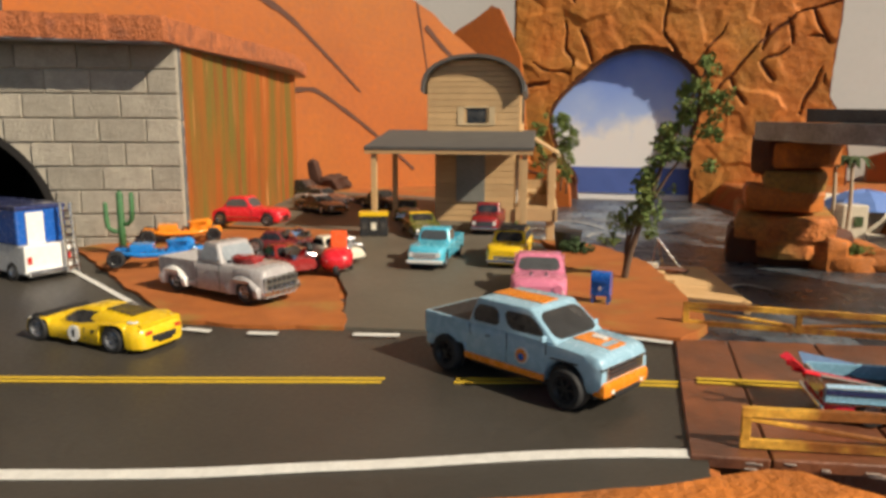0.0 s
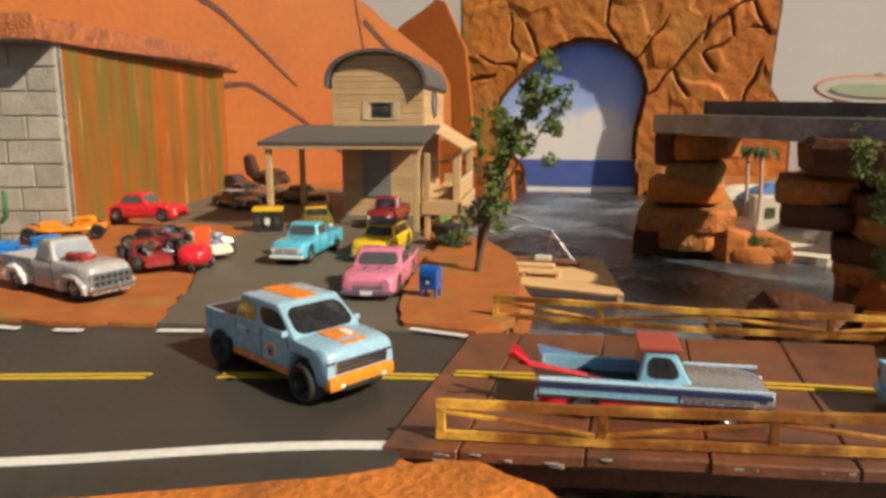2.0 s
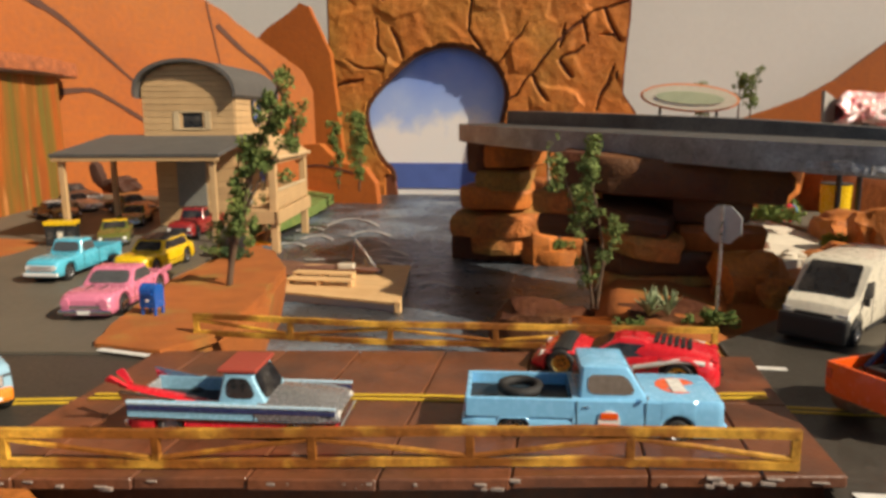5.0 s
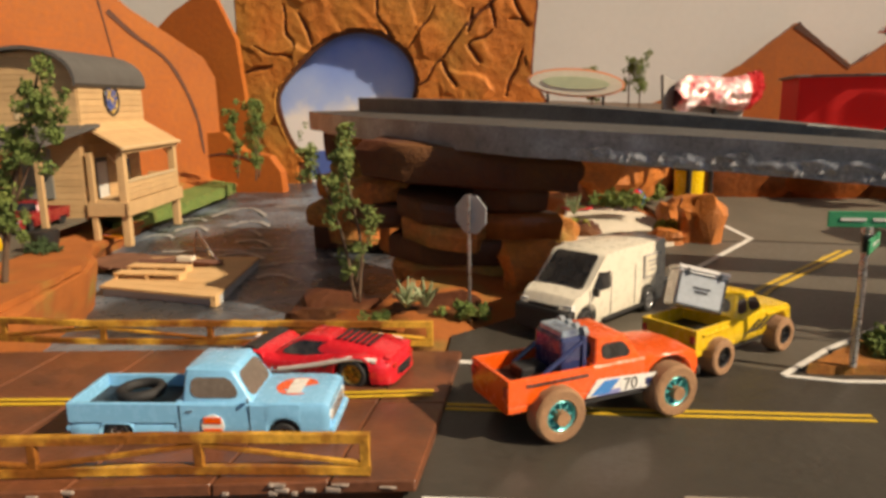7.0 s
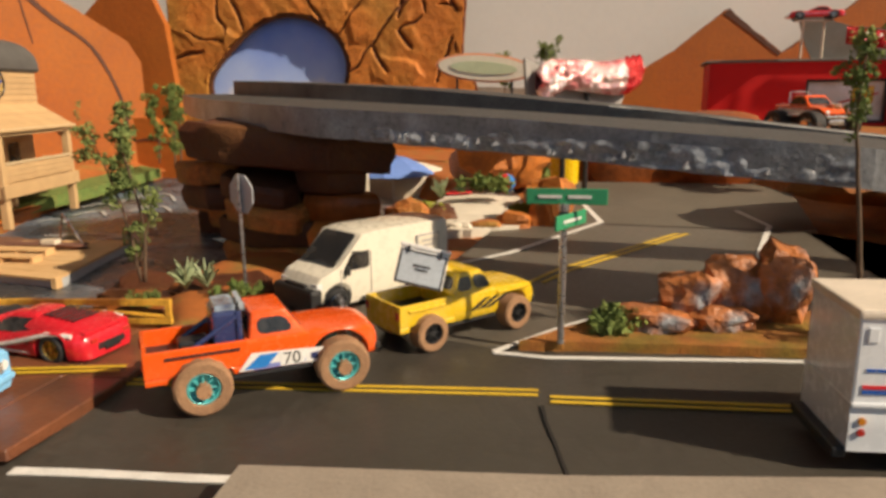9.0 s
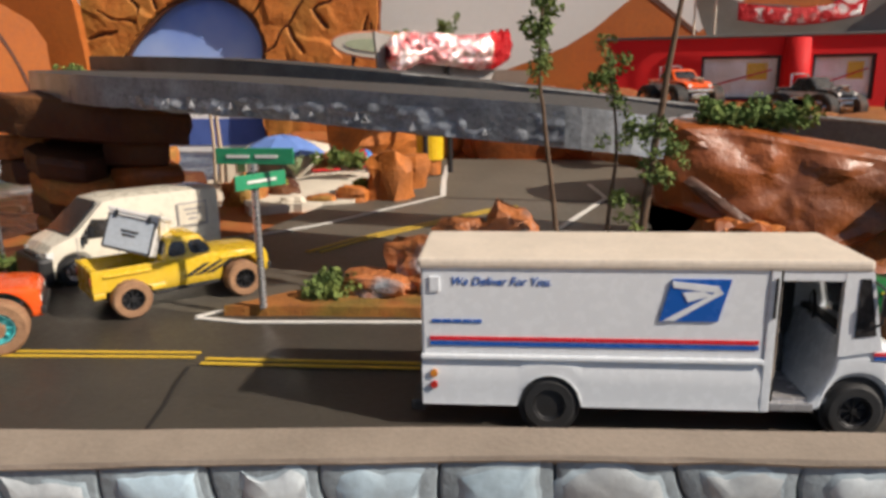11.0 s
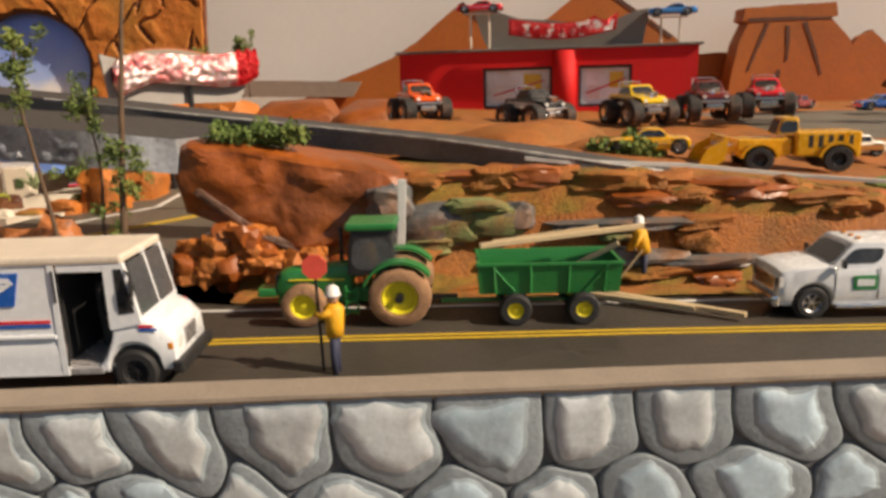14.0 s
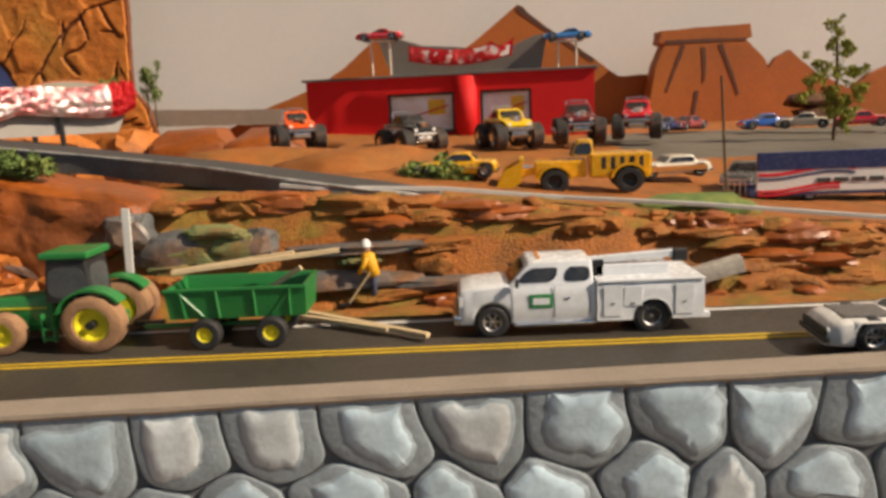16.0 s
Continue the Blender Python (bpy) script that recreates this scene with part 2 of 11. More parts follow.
WOOD = mat("balsa_wood", (0.51, 0.335, 0.165), 0.7, vary=0.12, scale=50, fine=700, bump=0.25, dist=0.0003, rand=0.08)
WOOD_PALE = mat("pale_stick", (0.55, 0.42, 0.25), 0.7, vary=0.14, scale=60, fine=700, bump=0.25, rand=0.1)
SHINGLE = mat("dark_grey_card", (0.085, 0.08, 0.075), 0.75, vary=0.2, scale=60, fine=500, bump=0.4)
BLOCK = mat("grey_foam_brick", (0.335, 0.30, 0.245), 0.85, vary=0.2, scale=70, fine=500, bump=0.8, dist=0.0015, rand=0.14, second=(0.40, 0.36, 0.29), amount=0.36, edge=0.08)
MORTAR = mat("pale_mortar", (0.42, 0.375, 0.30), 0.9, vary=0.15, scale=90, fine=700, bump=0.6)
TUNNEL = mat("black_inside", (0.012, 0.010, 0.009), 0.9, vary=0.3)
CORK = mat("red_cork", (0.42, 0.13, 0.045), 0.9, vary=0.35, scale=120, fine=420, bump=1.0, dist=0.003, second=(0.28, 0.095, 0.045), amount=0.40, edge=0.08)
DECK = mat("dark_deck", (0.045, 0.043, 0.042), 0.6, vary=0.25, scale=30, fine=420, bump=0.3)
DECK_SIDE = mat("worn_grey_side", (0.215, 0.222, 0.236), 0.36, vary=0.3, scale=60, fine=400, bump=0.6, second=(0.34, 0.37, 0.42), amount=0.40, edge=0.10)
PLANK = mat("red_brown_plank", (0.175, 0.062, 0.028), 0.38, vary=0.3, scale=50, fine=420, bump=0.35, second=(0.09, 0.042, 0.028), amount=0.45, rand=0.10)
RUST = mat("rusty_yellow_rail", (0.66, 0.36, 0.045), 0.5, vary=0.35, scale=75, fine=500, bump=0.5, second=(0.22, 0.075, 0.010), amount=0.52, edge=0.08)
STONE = mat("painted_wall_stone", (0.195, 0.232, 0.258), 0.62, vary=0.2, scale=60, fine=500, bump=0.5, rand=0.12)
STONE_MID = mat("grey_stone_wash", (0.275, 0.335, 0.375), 0.6, vary=0.2, scale=70, fine=300, bump=0.3, dist=0.0005, rand=0.12)
STONE_TOP = mat("pale_stone_dab", (0.40, 0.52, 0.60), 0.5, vary=0.16, scale=80, fine=300, bump=0.3, dist=0.0006, second=(0.31, 0.37, 0.41), amount=0.36, edge=0.18, rand=0.18)
STONE_WARM = mat("warm_pale_dab", (0.44, 0.485, 0.51), 0.5, vary=0.16, scale=80, fine=300, bump=0.3, dist=0.0006, second=(0.33, 0.34, 0.345), amount=0.36, edge=0.18, rand=0.18)
JOINT = mat("dark_joint", (0.085, 0.092, 0.10), 0.8, vary=0.3, bump=0.4)
LEDGE = mat("tan_ledge", (0.27, 0.225, 0.18), 0.8, vary=0.15, scale=60, fine=600, bump=0.4)


# ---- the room round the table ----
ROOM_WALL = mat("room_plaster", (0.62, 0.58, 0.52), 0.9, vary=0.04, scale=3, fine=60)
ROOM_FLOOR = mat("room_floor", (0.28, 0.19, 0.12), 0.5, vary=0.2, scale=4, fine=60)


def slab(name, c, s, material, label, kind="structure", bevel=0.0):
    bm = b_box(bmesh.new(), c, s, bevel)
    return tagged(part(name, bm, material), label, "", "", kind)


slab("wall_back", (0.5, 1.75, 0.8), (5.4, 0.1, 4.2), ROOM_WALL, "plain pale plaster wall behind the table")
slab("wall_side", (-2.2, 0.2, 0.8), (0.1, 3.0, 4.2), ROOM_WALL, "plain pale plaster wall of the room")
slab("room_floor", (0.5, 0.0, -0.95), (5.4, 4.0, 0.1), ROOM_FLOOR, "plain brown floor of the room")
slab("ceiling", (0.1, 0.0, 2.95), (4.6, 4.0, 0.1), ROOM_WALL, "plain pale ceiling of the room")
slab("backdrop", (0.6, 1.665, 0.40), (3.6, 0.012, 1.3), BACK, "flat grey-white backdrop board behind the diorama", "structure")


# ---- ground ----
LEFT_BANK = [(0.1, 0.215), (0.30, 0.206), (0.37, 0.206), (0.42, 0.215), (0.441, 0.219), (0.465, 0.216), (0.522, 0.196), (0.567, 0.185), (0.608, 0.171), (0.653, 0.129), (0.69, 0.100), (0.74, 0.075), (0.836, 0.045), (0.92, 0.018), (1.011, -0.007), (1.156, -0.023), (1.397, -0.05), (1.5, -0.056)]
RIGHT_BANK = [(0.1, 0.505), (0.30, 0.500), (0.40, 0.478), (0.43, 0.475), (0.50, 0.435), (0.58, 0.440), (0.64, 0.46), (0.70, 0.52), (0.80, 0.555), (0.90, 0.565), (1.0, 0.555), (1.1, 0.50), (1.2, 0.40), (1.5, 0.33)]
WATER_Z = -0.043
NEAR_EDGE = [(0.5, 0.25), (0.62, 0.29), (0.80, 0.302), (1.10, 0.316), (1.70, 0.33)]


def ground_z(x, y):
    river = smoothstep(-0.028, 0.002, x - lerp(LEFT_BANK, y)) * smoothstep(0, 0.05, lerp(RIGHT_BANK, y) - x)
    shore = 0.022 * smoothstep(0.62, 0.8, y) * smoothstep(0.10, 0.02, lerp(LEFT_BANK, y) - x) * (1 if x < lerp(LEFT_BANK, y) else 0)
    edge = 0.43 + 0.012 * noise.noise(Vector((x * 14, 2.0, 0)))
    hollow = smoothstep(0.50, 0.60, y) * (1 - smoothstep(0.98, 1.1, y))  # the side road runs behind the cliff
    plateau = smoothstep(0.845, 0.90, x - 0.10 * hollow) * smoothstep(edge, edge + 0.040, y)
    front = lerp([(0.8, 0.062), (1.0, 0.058), (1.05, 0.056), (1.125, 0.049), (1.2, 0.041), (1.283, 0.033), (1.384, 0.023), (1.6, 0.015)], x)
    behind = lerp([(0.8, 0.062), (1.0, 0.052), (1.3, 0.040), (1.7, 0.036)], x) + 0.012 * smoothstep(0.6, 1.1, y)
    top = (front + (behind - front) * smoothstep(0.64, 0.85, y)) * smoothstep(0.42, 0.47, y)
    bank = noise.noise(Vector((x * 30, y * 30, 3.0))) * 0.004 + noise.noise(Vector((x * 80, y * 80, 1.0))) * 0.002
    mound = 0.004 * smoothstep(0.006, 0.13, y - lerp([(-0.75, 0.62), (-0.274, 0.461), (-0.142, 0.377), (-0.05, 0.318)], x)) * smoothstep(-0.02, -0.14, x) * (1 - smoothstep(0.60, 0.75, y))
    z = plateau * (top + bank * (1 if y < 0.5 else 0.3)) + mound - shore - 0.001
    z -= 0.0045 * smoothstep(0.47, 0.50, x) * (1 - smoothstep(1.02, 1.08, y)) * (1 - plateau) * (1 - smoothstep(0.84, 0.88, x) * smoothstep(0.410, 0.420, y) * (1 - smoothstep(0.48, 0.52, y)))  # bed of the sunken road
    if x > 0.53:  # in front of the stone wall the ground falls away
        z -= 0.22 * smoothstep(0.0, 0.012, lerp(NEAR_EDGE, x) + 0.012 - y) * smoothstep(0.53, 0.60, x)
    return z * (1 - river) + river * (-0.075 + 0.004 * noise.noise(Vector((x * 40, y * 40, 0))))


NX, NY, X0, X1, Y0, Y1 = 430, 270, -0.75, 2.0, 0.10, 1.66
gv, gf = [], []
for j in range(NY + 1):
    for i in range(NX + 1):
        x, y = X0 + (X1 - X0) * i / NX, Y0 + (Y1 - Y0) * j / NY
        gv.append((x, y, ground_z(x, y)))
for j in range(NY):
    for i in range(NX):
        a = j * (NX + 1) + i
        gf.append((a, a + 1, a + NX + 2, a + NX + 1))
ground = tagged(mesh("ground", gv, gf, DIRT_RED, None, "", True), "orange and red-brown painted ground of the diorama", "", "", "structure")
ground.data.materials.append(MOSS)
ground.data.materials.append(DIRT)
ground.data.materials.append(LOT)
slot = []
for poly in ground.data.polygons:
    c = poly.center
    if c.x > 0.84 and c.y > 0.40:
        v = noise.noise(Vector((c.x * 25, c.y * 25, 0)))
        if c.y > 0.80 and c.x > 1.33 and c.y < 1.15:
            slot.append(3)
        else:
            slot.append(1 if (c.z > 0.03 and 0.455 < c.y < 0.53 + 0.03 * v) or (c.z < 0.008 and c.y < 0.45) else 0)
    else:
        slot.append(2)
ground.data.polygons.foreach_set("material_index", slot)
slab("table_skirt", (0.6, 0.86, -0.5), (2.9, 1.55, 0.80), ROOM_FLOOR, "plain dark table body under the diorama")

water = bmesh.new()
nx, ny = 110, 200
wv = [[water.verts.new((-0.10 + 0.70 * i / nx, 0.06 + 1.5 * j / ny, WATER_Z + 0.0012 * noise.noise(Vector((i * 0.22, j * 0.3, 0))) + 0.0006 * noise.noise(Vector((i * 0.7, j * 0.9, 4))))) for i in range(nx + 1)] for j in range(ny + 1)]
for j in range(ny):
    for i in range(nx):
        water.faces.new((wv[j][i], wv[j][i + 1], wv[j + 1][i + 1], wv[j + 1][i]))
water = tagged(part("water", water, WATER, smooth=True), "dark glossy painted river with pale foam streaks", "", "", "structure")
rnd = random.Random(5)
for k in range(14):
    x, y = rnd.uniform(0.12, 0.33), rnd.uniform(0.66, 1.42)
    if not lerp(LEFT_BANK, y) + 0.02 < x < lerp(RIGHT_BANK, y) - 0.05:
        continue
    w = rnd.uniform(0.012, 0.035)
    line = [(x + w * (s - 0.5) * 2, y + 0.008 * math.sin(2.5 * s + k) + 0.004 * s) for s in (i / 8 for i in range(9))]
    strip("foam_streak", line, rnd.uniform(0.0015, 0.004), WATER_Z + 0.0014, FOAM, water)
# arcs of foam spreading behind the raft: two ends and how far each bows away
for ax, ay, bx, by, bow in ((0.046, 1.062, 0.124, 1.073, 0.08), (0.017, 1.012, 0.054, 1.026, 0.025), (0.051, 0.942, 0.094, 0.948, 0.034), (0.107, 0.981, 0.163, 0.989, 0.040), (0.130, 0.923, 0.181, 0.916, 0.042), (0.166, 0.874, 0.218, 0.854, 0.028), (0.036, 0.896, 0.076, 0.894, 0.020), (0.261, 0.709, 0.296, 0.709, 0.015), (0.180, 0.800, 0.235, 0.790, 0.022)):
    strip("foam_streak", [(ax + (bx - ax) * u - 0.3 * bow * 4 * u * (1 - u), ay + (by - ay) * u + bow * 4 * u * (1 - u)) for u in np.linspace(0, 1, 15)], 0.0042, WATER_Z + 0.0018, FOAM, water)


def river_bank():
    """Smooth painted bank along the left side of the river."""
    bm = bmesh.new()
    rings = []
    for y in np.linspace(0.23, 1.42, 170):
        x, w = lerp(LEFT_BANK, y), 0.004 * noise.noise(Vector((y * 22, 1.0, 0))) + 0.0016 * noise.noise(Vector((y * 90, 4.0, 0)))
        t = -0.0015 - 0.022 * smoothstep(0.62, 0.8, y)
        rings.append([(x - 0.030, y, t - 0.012), (x - 0.022, y, t - 0.0005), (x - 0.006 + w, y, t - 0.0006), (x - 0.001 + w, y, t - 0.003), (x - 0.001 + w, y, t - 0.007), (x - 0.006 + w, y, -0.034), (x - 0.010 + w, y, -0.055), (x - 0.030, y, -0.055)])
    b_loft(bm, rings)
    return tagged(sharp(part("river_bank", bm, DIRT), 40), "smooth orange painted river bank", "", "", "structure")


river_bank()


def sheet(name, outline, z, thick, material, label, kind="structure", jag=0.003, rise=None):
    """A flat piece with a slightly uneven edge, laid on the ground."""
    pts = []
    n = len(outline)
    for k in range(n):
        a, b = Vector(outline[k]), Vector(outline[(k + 1) % n])
        steps = max(2, int((b - a).length / 0.008))
        for s in range(steps):
            p = a.lerp(b, s / steps)
            pts.append((p.x + jag * noise.noise(Vector((p.x * 60, p.y * 60, 1))), p.y + jag * noise.noise(Vector((p.x * 60, p.y * 60, 9)))))
    bm = b_prism(bmesh.new(), pts, z - thick, z)
    if rise:
        bmesh.ops.triangulate(bm, faces=[f for f in bm.faces if len(f.verts) > 4])
        for _ in range(3):
            bmesh.ops.subdivide_edges(bm, edges=[e for e in bm.edges if e.calc_length() > 0.016], cuts=1)
            bmesh.ops.triangulate(bm, faces=[f for f in bm.faces if len(f.verts) > 3])
        for v in bm.verts:
            if v.co.z > z - thick / 2:
                v.co.z += rise(v.co.x, v.co.y)
    ob = part(name, bm, material)
    return tagged(ob, label, "", "", kind)


# roadway: near and far edges, and the centre line
CENTRE = curve([(-0.75, 0.10, 0), (-0.30, 0.175, 0), (-0.074, 0.234, 0), (0.078, 0.278, 0), (0.179, 0.305, 0), (0.326, 0.330, 0), (0.492, 0.347, 0), (0.66, 0.351, 0), (0.88, 0.358, 0), (1.10, 0.360, 0), (1.70, 0.361, 0)], 10)
NEAR = curve([(-0.75, 0.03, 0), (-0.30, 0.09, 0), (-0.002, 0.169, 0), (0.093, 0.203, 0), (0.194, 0.242, 0), (0.35, 0.268, 0), (0.498, 0.282, 0), (0.575, 0.286, 0), (0.662, 0.301, 0), (0.80, 0.302, 0), (1.10, 0.316, 0), (1.70, 0.33, 0)], 10)
sheet("road", [(-0.75, -0.02), (-0.3, 0.04), (0.0, 0.125), (0.10, 0.165), (0.204, 0.215), (0.2, 0.37), (0.05, 0.40), (-0.10, 0.42), (-0.18, 0.46), (-0.30, 0.53), (-0.75, 0.70)], 0.0, 0.003, ASPHALT, "dark grey asphalt road with worn surface", jag=0.0015)
sheet("road", [(0.49, 0.262), (0.60, 0.262), (0.66, 0.295), (0.80, 0.299), (1.10, 0.312), (1.75, 0.33), (1.75, 0.410), (1.10, 0.414), (0.88, 0.416), (0.80, 0.43), (0.86, 0.50), (0.87, 0.699), (0.79, 0.708), (0.71, 0.719), (0.62, 0.701), (0.60, 0.58), (0.55, 0.52), (0.484, 0.44)], -0.0015, 0.0045, ASPHALT, "dark grey asphalt road with a side road under the flyover", jag=0.0015, rise=lambda x, y: -0.0015 * smoothstep(0.345, 0.325, y) * smoothstep(0.60, 0.66, x))
# lighter tone carries the glossy sheen of the far asphalt
SIDE = mat("sheen_asphalt", (0.092, 0.081, 0.064), 0.5, vary=0.22, scale=9, fine=420, bump=0.25, dist=0.0004, second=(0.120, 0.106, 0.085), amount=0.42, edge=0.2)
sheet("road", [(0.513, 0.452), (0.56, 0.430), (0.632, 0.408), (0.645, 0.406), (0.72, 0.478), (0.80, 0.478), (0.858, 0.503), (0.868, 0.697), (0.79, 0.706), (0.71, 0.717), (0.622, 0.699), (0.602, 0.58), (0.552, 0.52)], -0.0014, 0.003, SIDE, "lighter grey asphalt of the side road, its sheen in the colour", jag=0.002)
sheet("road", [(0.62, 0.7035), (0.71, 0.7215), (0.79, 0.7105), (0.88, 0.702), (0.95, 1.0), (0.64, 1.02), (0.66, 0.80)], -0.0012, 0.004, LOT, "tan grey asphalt road leading under the flyover", jag=0.001)
sheet("pavement", [(0.03, 0.345), (0.20, 0.372), (0.17, 0.44), (0.11, 0.50), (0.10, 0.62), (0.05, 0.72), (0.0, 1.0), (-0.20, 1.05), (-0.50, 1.1), (-0.36, 0.8), (-0.26, 0.66), (-0.13, 0.60), (-0.06, 0.52), (0.0, 0.42)], 0.0012, 0.003, LOT, "brown-grey asphalt parking lot", jag=0.001)
sheet("dirt_patch", [(-0.285, 0.498), (-0.20, 0.434), (-0.125, 0.376), (-0.060, 0.329), (-0.02, 0.330), (0.032, 0.342), (0.015, 0.38), (-0.006, 0.42), (-0.05, 0.50), (-0.10, 0.575), (-0.20, 0.64), (-0.26, 0.60)], 0.0022, 0.003, DIRT, "orange painted dirt patch beside the road", jag=0.004, rise=lambda x, y: max(0.0, ground_z(x, y)))
sheet("dirt_patch", [(0.144, 0.41), (0.160, 0.372), (0.20, 0.368), (0.215, 0.40), (0.205, 0.47), (0.185, 0.57), (0.15, 0.63), (0.11, 0.665), (0.09, 0.655), (0.115, 0.60), (0.125, 0.50)], 0.0034, 0.005, DIRT, "orange painted dirt bank beside the river", jag=0.003)
sheet("dirt_patch", [(0.0, 0.02), (0.02, 0.145), (0.10, 0.178), (0.158, 0.2035), (0.187, 0.2175), (0.205, 0.2275), (0.221, 0.2385), (0.231, 0.2395), (0.252, 0.229), (0.276, 0.205), (0.29, 0.15), (0.28, 0.02)], 0.0006, 0.06, ROCK_ORANGE, "orange painted dirt shoulder in front of the road", jag=0.002)
sheet("island", [(0.648, 0.404), (0.70, 0.407), (0.80, 0.407), (0.81, 0.45), (0.77, 0.48), (0.715, 0.474)], 0.003, 0.005, MOSS, "raised olive and orange island between the roads", jag=0.0015)

paint_lines = tagged(new("road_marking"), "white and yellow painted road lines", "", "", "structure")


def dense(line):
    return curve(line, 4) if len(line) > 2 else line


DECK_LINE = [(0.204, 0.310), (0.316, 0.3275), (0.351, 0.332), (0.368, 0.333), (0.42, 0.344), (0.46, 0.3515), (0.487, 0.3565)]
for x0, x1 in ((-0.75, 0.078), (0.107, 0.197)):
    for d in (-0.0022, 0.0022):
        strip("yellow_line", [(p.x, p.y + d) for p in dense([(x, lerp([(q.x, q.y) for q in CENTRE], x), 0) for x in np.linspace(x0, x1, 24)])], 0.0021, 0.0003, YELLOW_LINE, paint_lines)
for d in (-0.0022, 0.0022):
    for line, z in ((DECK_LINE, 0.0023), ([(0.493, 0.3515), (0.582, 0.355), (0.657, 0.359)], -0.0013), ([(0.6615, 0.3535), (0.744, 0.355), (0.89, 0.364), (1.066, 0.3655), (1.70, 0.3635)], -0.0013)):
        strip("yellow_line", [(x, lerp(line, x) + d) for x in np.linspace(line[0][0], line[-1][0], 40)], 0.0020, z, YELLOW_LINE, paint_lines)
strip("white_line", [(x, lerp([(q.x, q.y) for q in NEAR], x)) for x in np.linspace(-0.75, 0.198, 60)], 0.0058, 0.0003, WHITE_LINE, paint_lines)
strip("white_line", [(x, lerp([(q.x, q.y) for q in NEAR], x)) for x in np.linspace(0.495, 0.575, 12)], 0.0042, -0.0013, WHITE_LINE, paint_lines)
strip("white_line", [(x, lerp([(0.66, 0.295), (0.72, 0.2985)], x)) for x in np.linspace(0.66, 0.72, 8)], 0.0030, -0.0028, WHITE_LINE, paint_lines)
strip("white_line", [(-0.75, 0.62), (-0.274, 0.461), (-0.142, 0.377), (-0.05, 0.318)], 0.0042, 0.0003, WHITE_LINE, paint_lines)
for a, b in (((-0.046, 0.3165), (-0.031, 0.3165)), ((-0.011, 0.3195), (0.004, 0.3225)), ((0.041, 0.3325), (0.064, 0.338)), ((0.165, 0.369), (0.196, 0.364))):
    strip("white_line", [a, ((a[0] + b[0]) / 2, (a[1] + b[1]) / 2), b], 0.0042, 0.0015, WHITE_LINE, paint_lines)
strip("white_line", [(0.492, 0.402), (0.508, 0.402)], 0.0042, -0.0013, WHITE_LINE, paint_lines)
strip("white_line", [(0.637, 0.4005), (0.66, 0.3965), (0.75, 0.4025), (0.81, 0.4045)], 0.0030, -0.0013, WHITE_LINE, paint_lines)
strip("white_line", [(0.637, 0.4005), (0.668, 0.437), (0.725, 0.493)], 0.0030, -0.0010, WHITE_LINE, paint_lines)
strip("white_line", [(x, 0.407) for x in np.linspace(0.86, 1.70, 30)], 0.0028, -0.0013, WHITE_LINE, paint_lines)
strip("white_line", [(0.60, 0.56), (0.635, 0.598), (0.71, 0.727)], 0.0045, -0.0009, WHITE_LINE, paint_lines)
strip("white_line", [(0.71, 0.727), (0.70, 0.83), (0.692, 0.948)], 0.0050, -0.0009, WHITE_LINE, paint_lines)
strip("white_line", [(0.841, 0.797), (0.848, 0.719), (0.802, 0.59)], 0.0045, -0.0009, WHITE_LINE, paint_lines)
strip("road_seam", [(0.6585, 0.3475), (0.660, 0.335), (0.663, 0.321), (0.667, 0.297)], 0.0012, lambda x, y: -0.0013 - 0.0015 * smoothstep(0.345, 0.325, y), TUNNEL, paint_lines, "dark torn seam in the asphalt")
for d in (-0.004, 0.004):
    strip("yellow_line", [(0.655 + d, 0.52), (0.672 + d, 0.552), (0.77 + d, 0.681)], 0.0030, -0.0010, YELLOW_LINE, paint_lines)


# ---- retaining wall of painted stones under the road ----
FACE = [(0.57, 0.260), (0.629, 0.265), (0.70, 0.2745), (0.785, 0.284), (0.867, 0.288), (0.947, 0.2918), (1.019, 0.2945), (1.08, 0.298), (1.155, 0.3015), (1.26, 0.305), (1.70, 0.322)]
KERB = [(0.57, 0.2775), (0.669, 0.283), (0.759, 0.2925), (0.867, 0.298), (0.998, 0.303), (1.077, 0.306), (1.16, 0.310), (1.70, 0.334)]
WALL_TOP = 0.0068


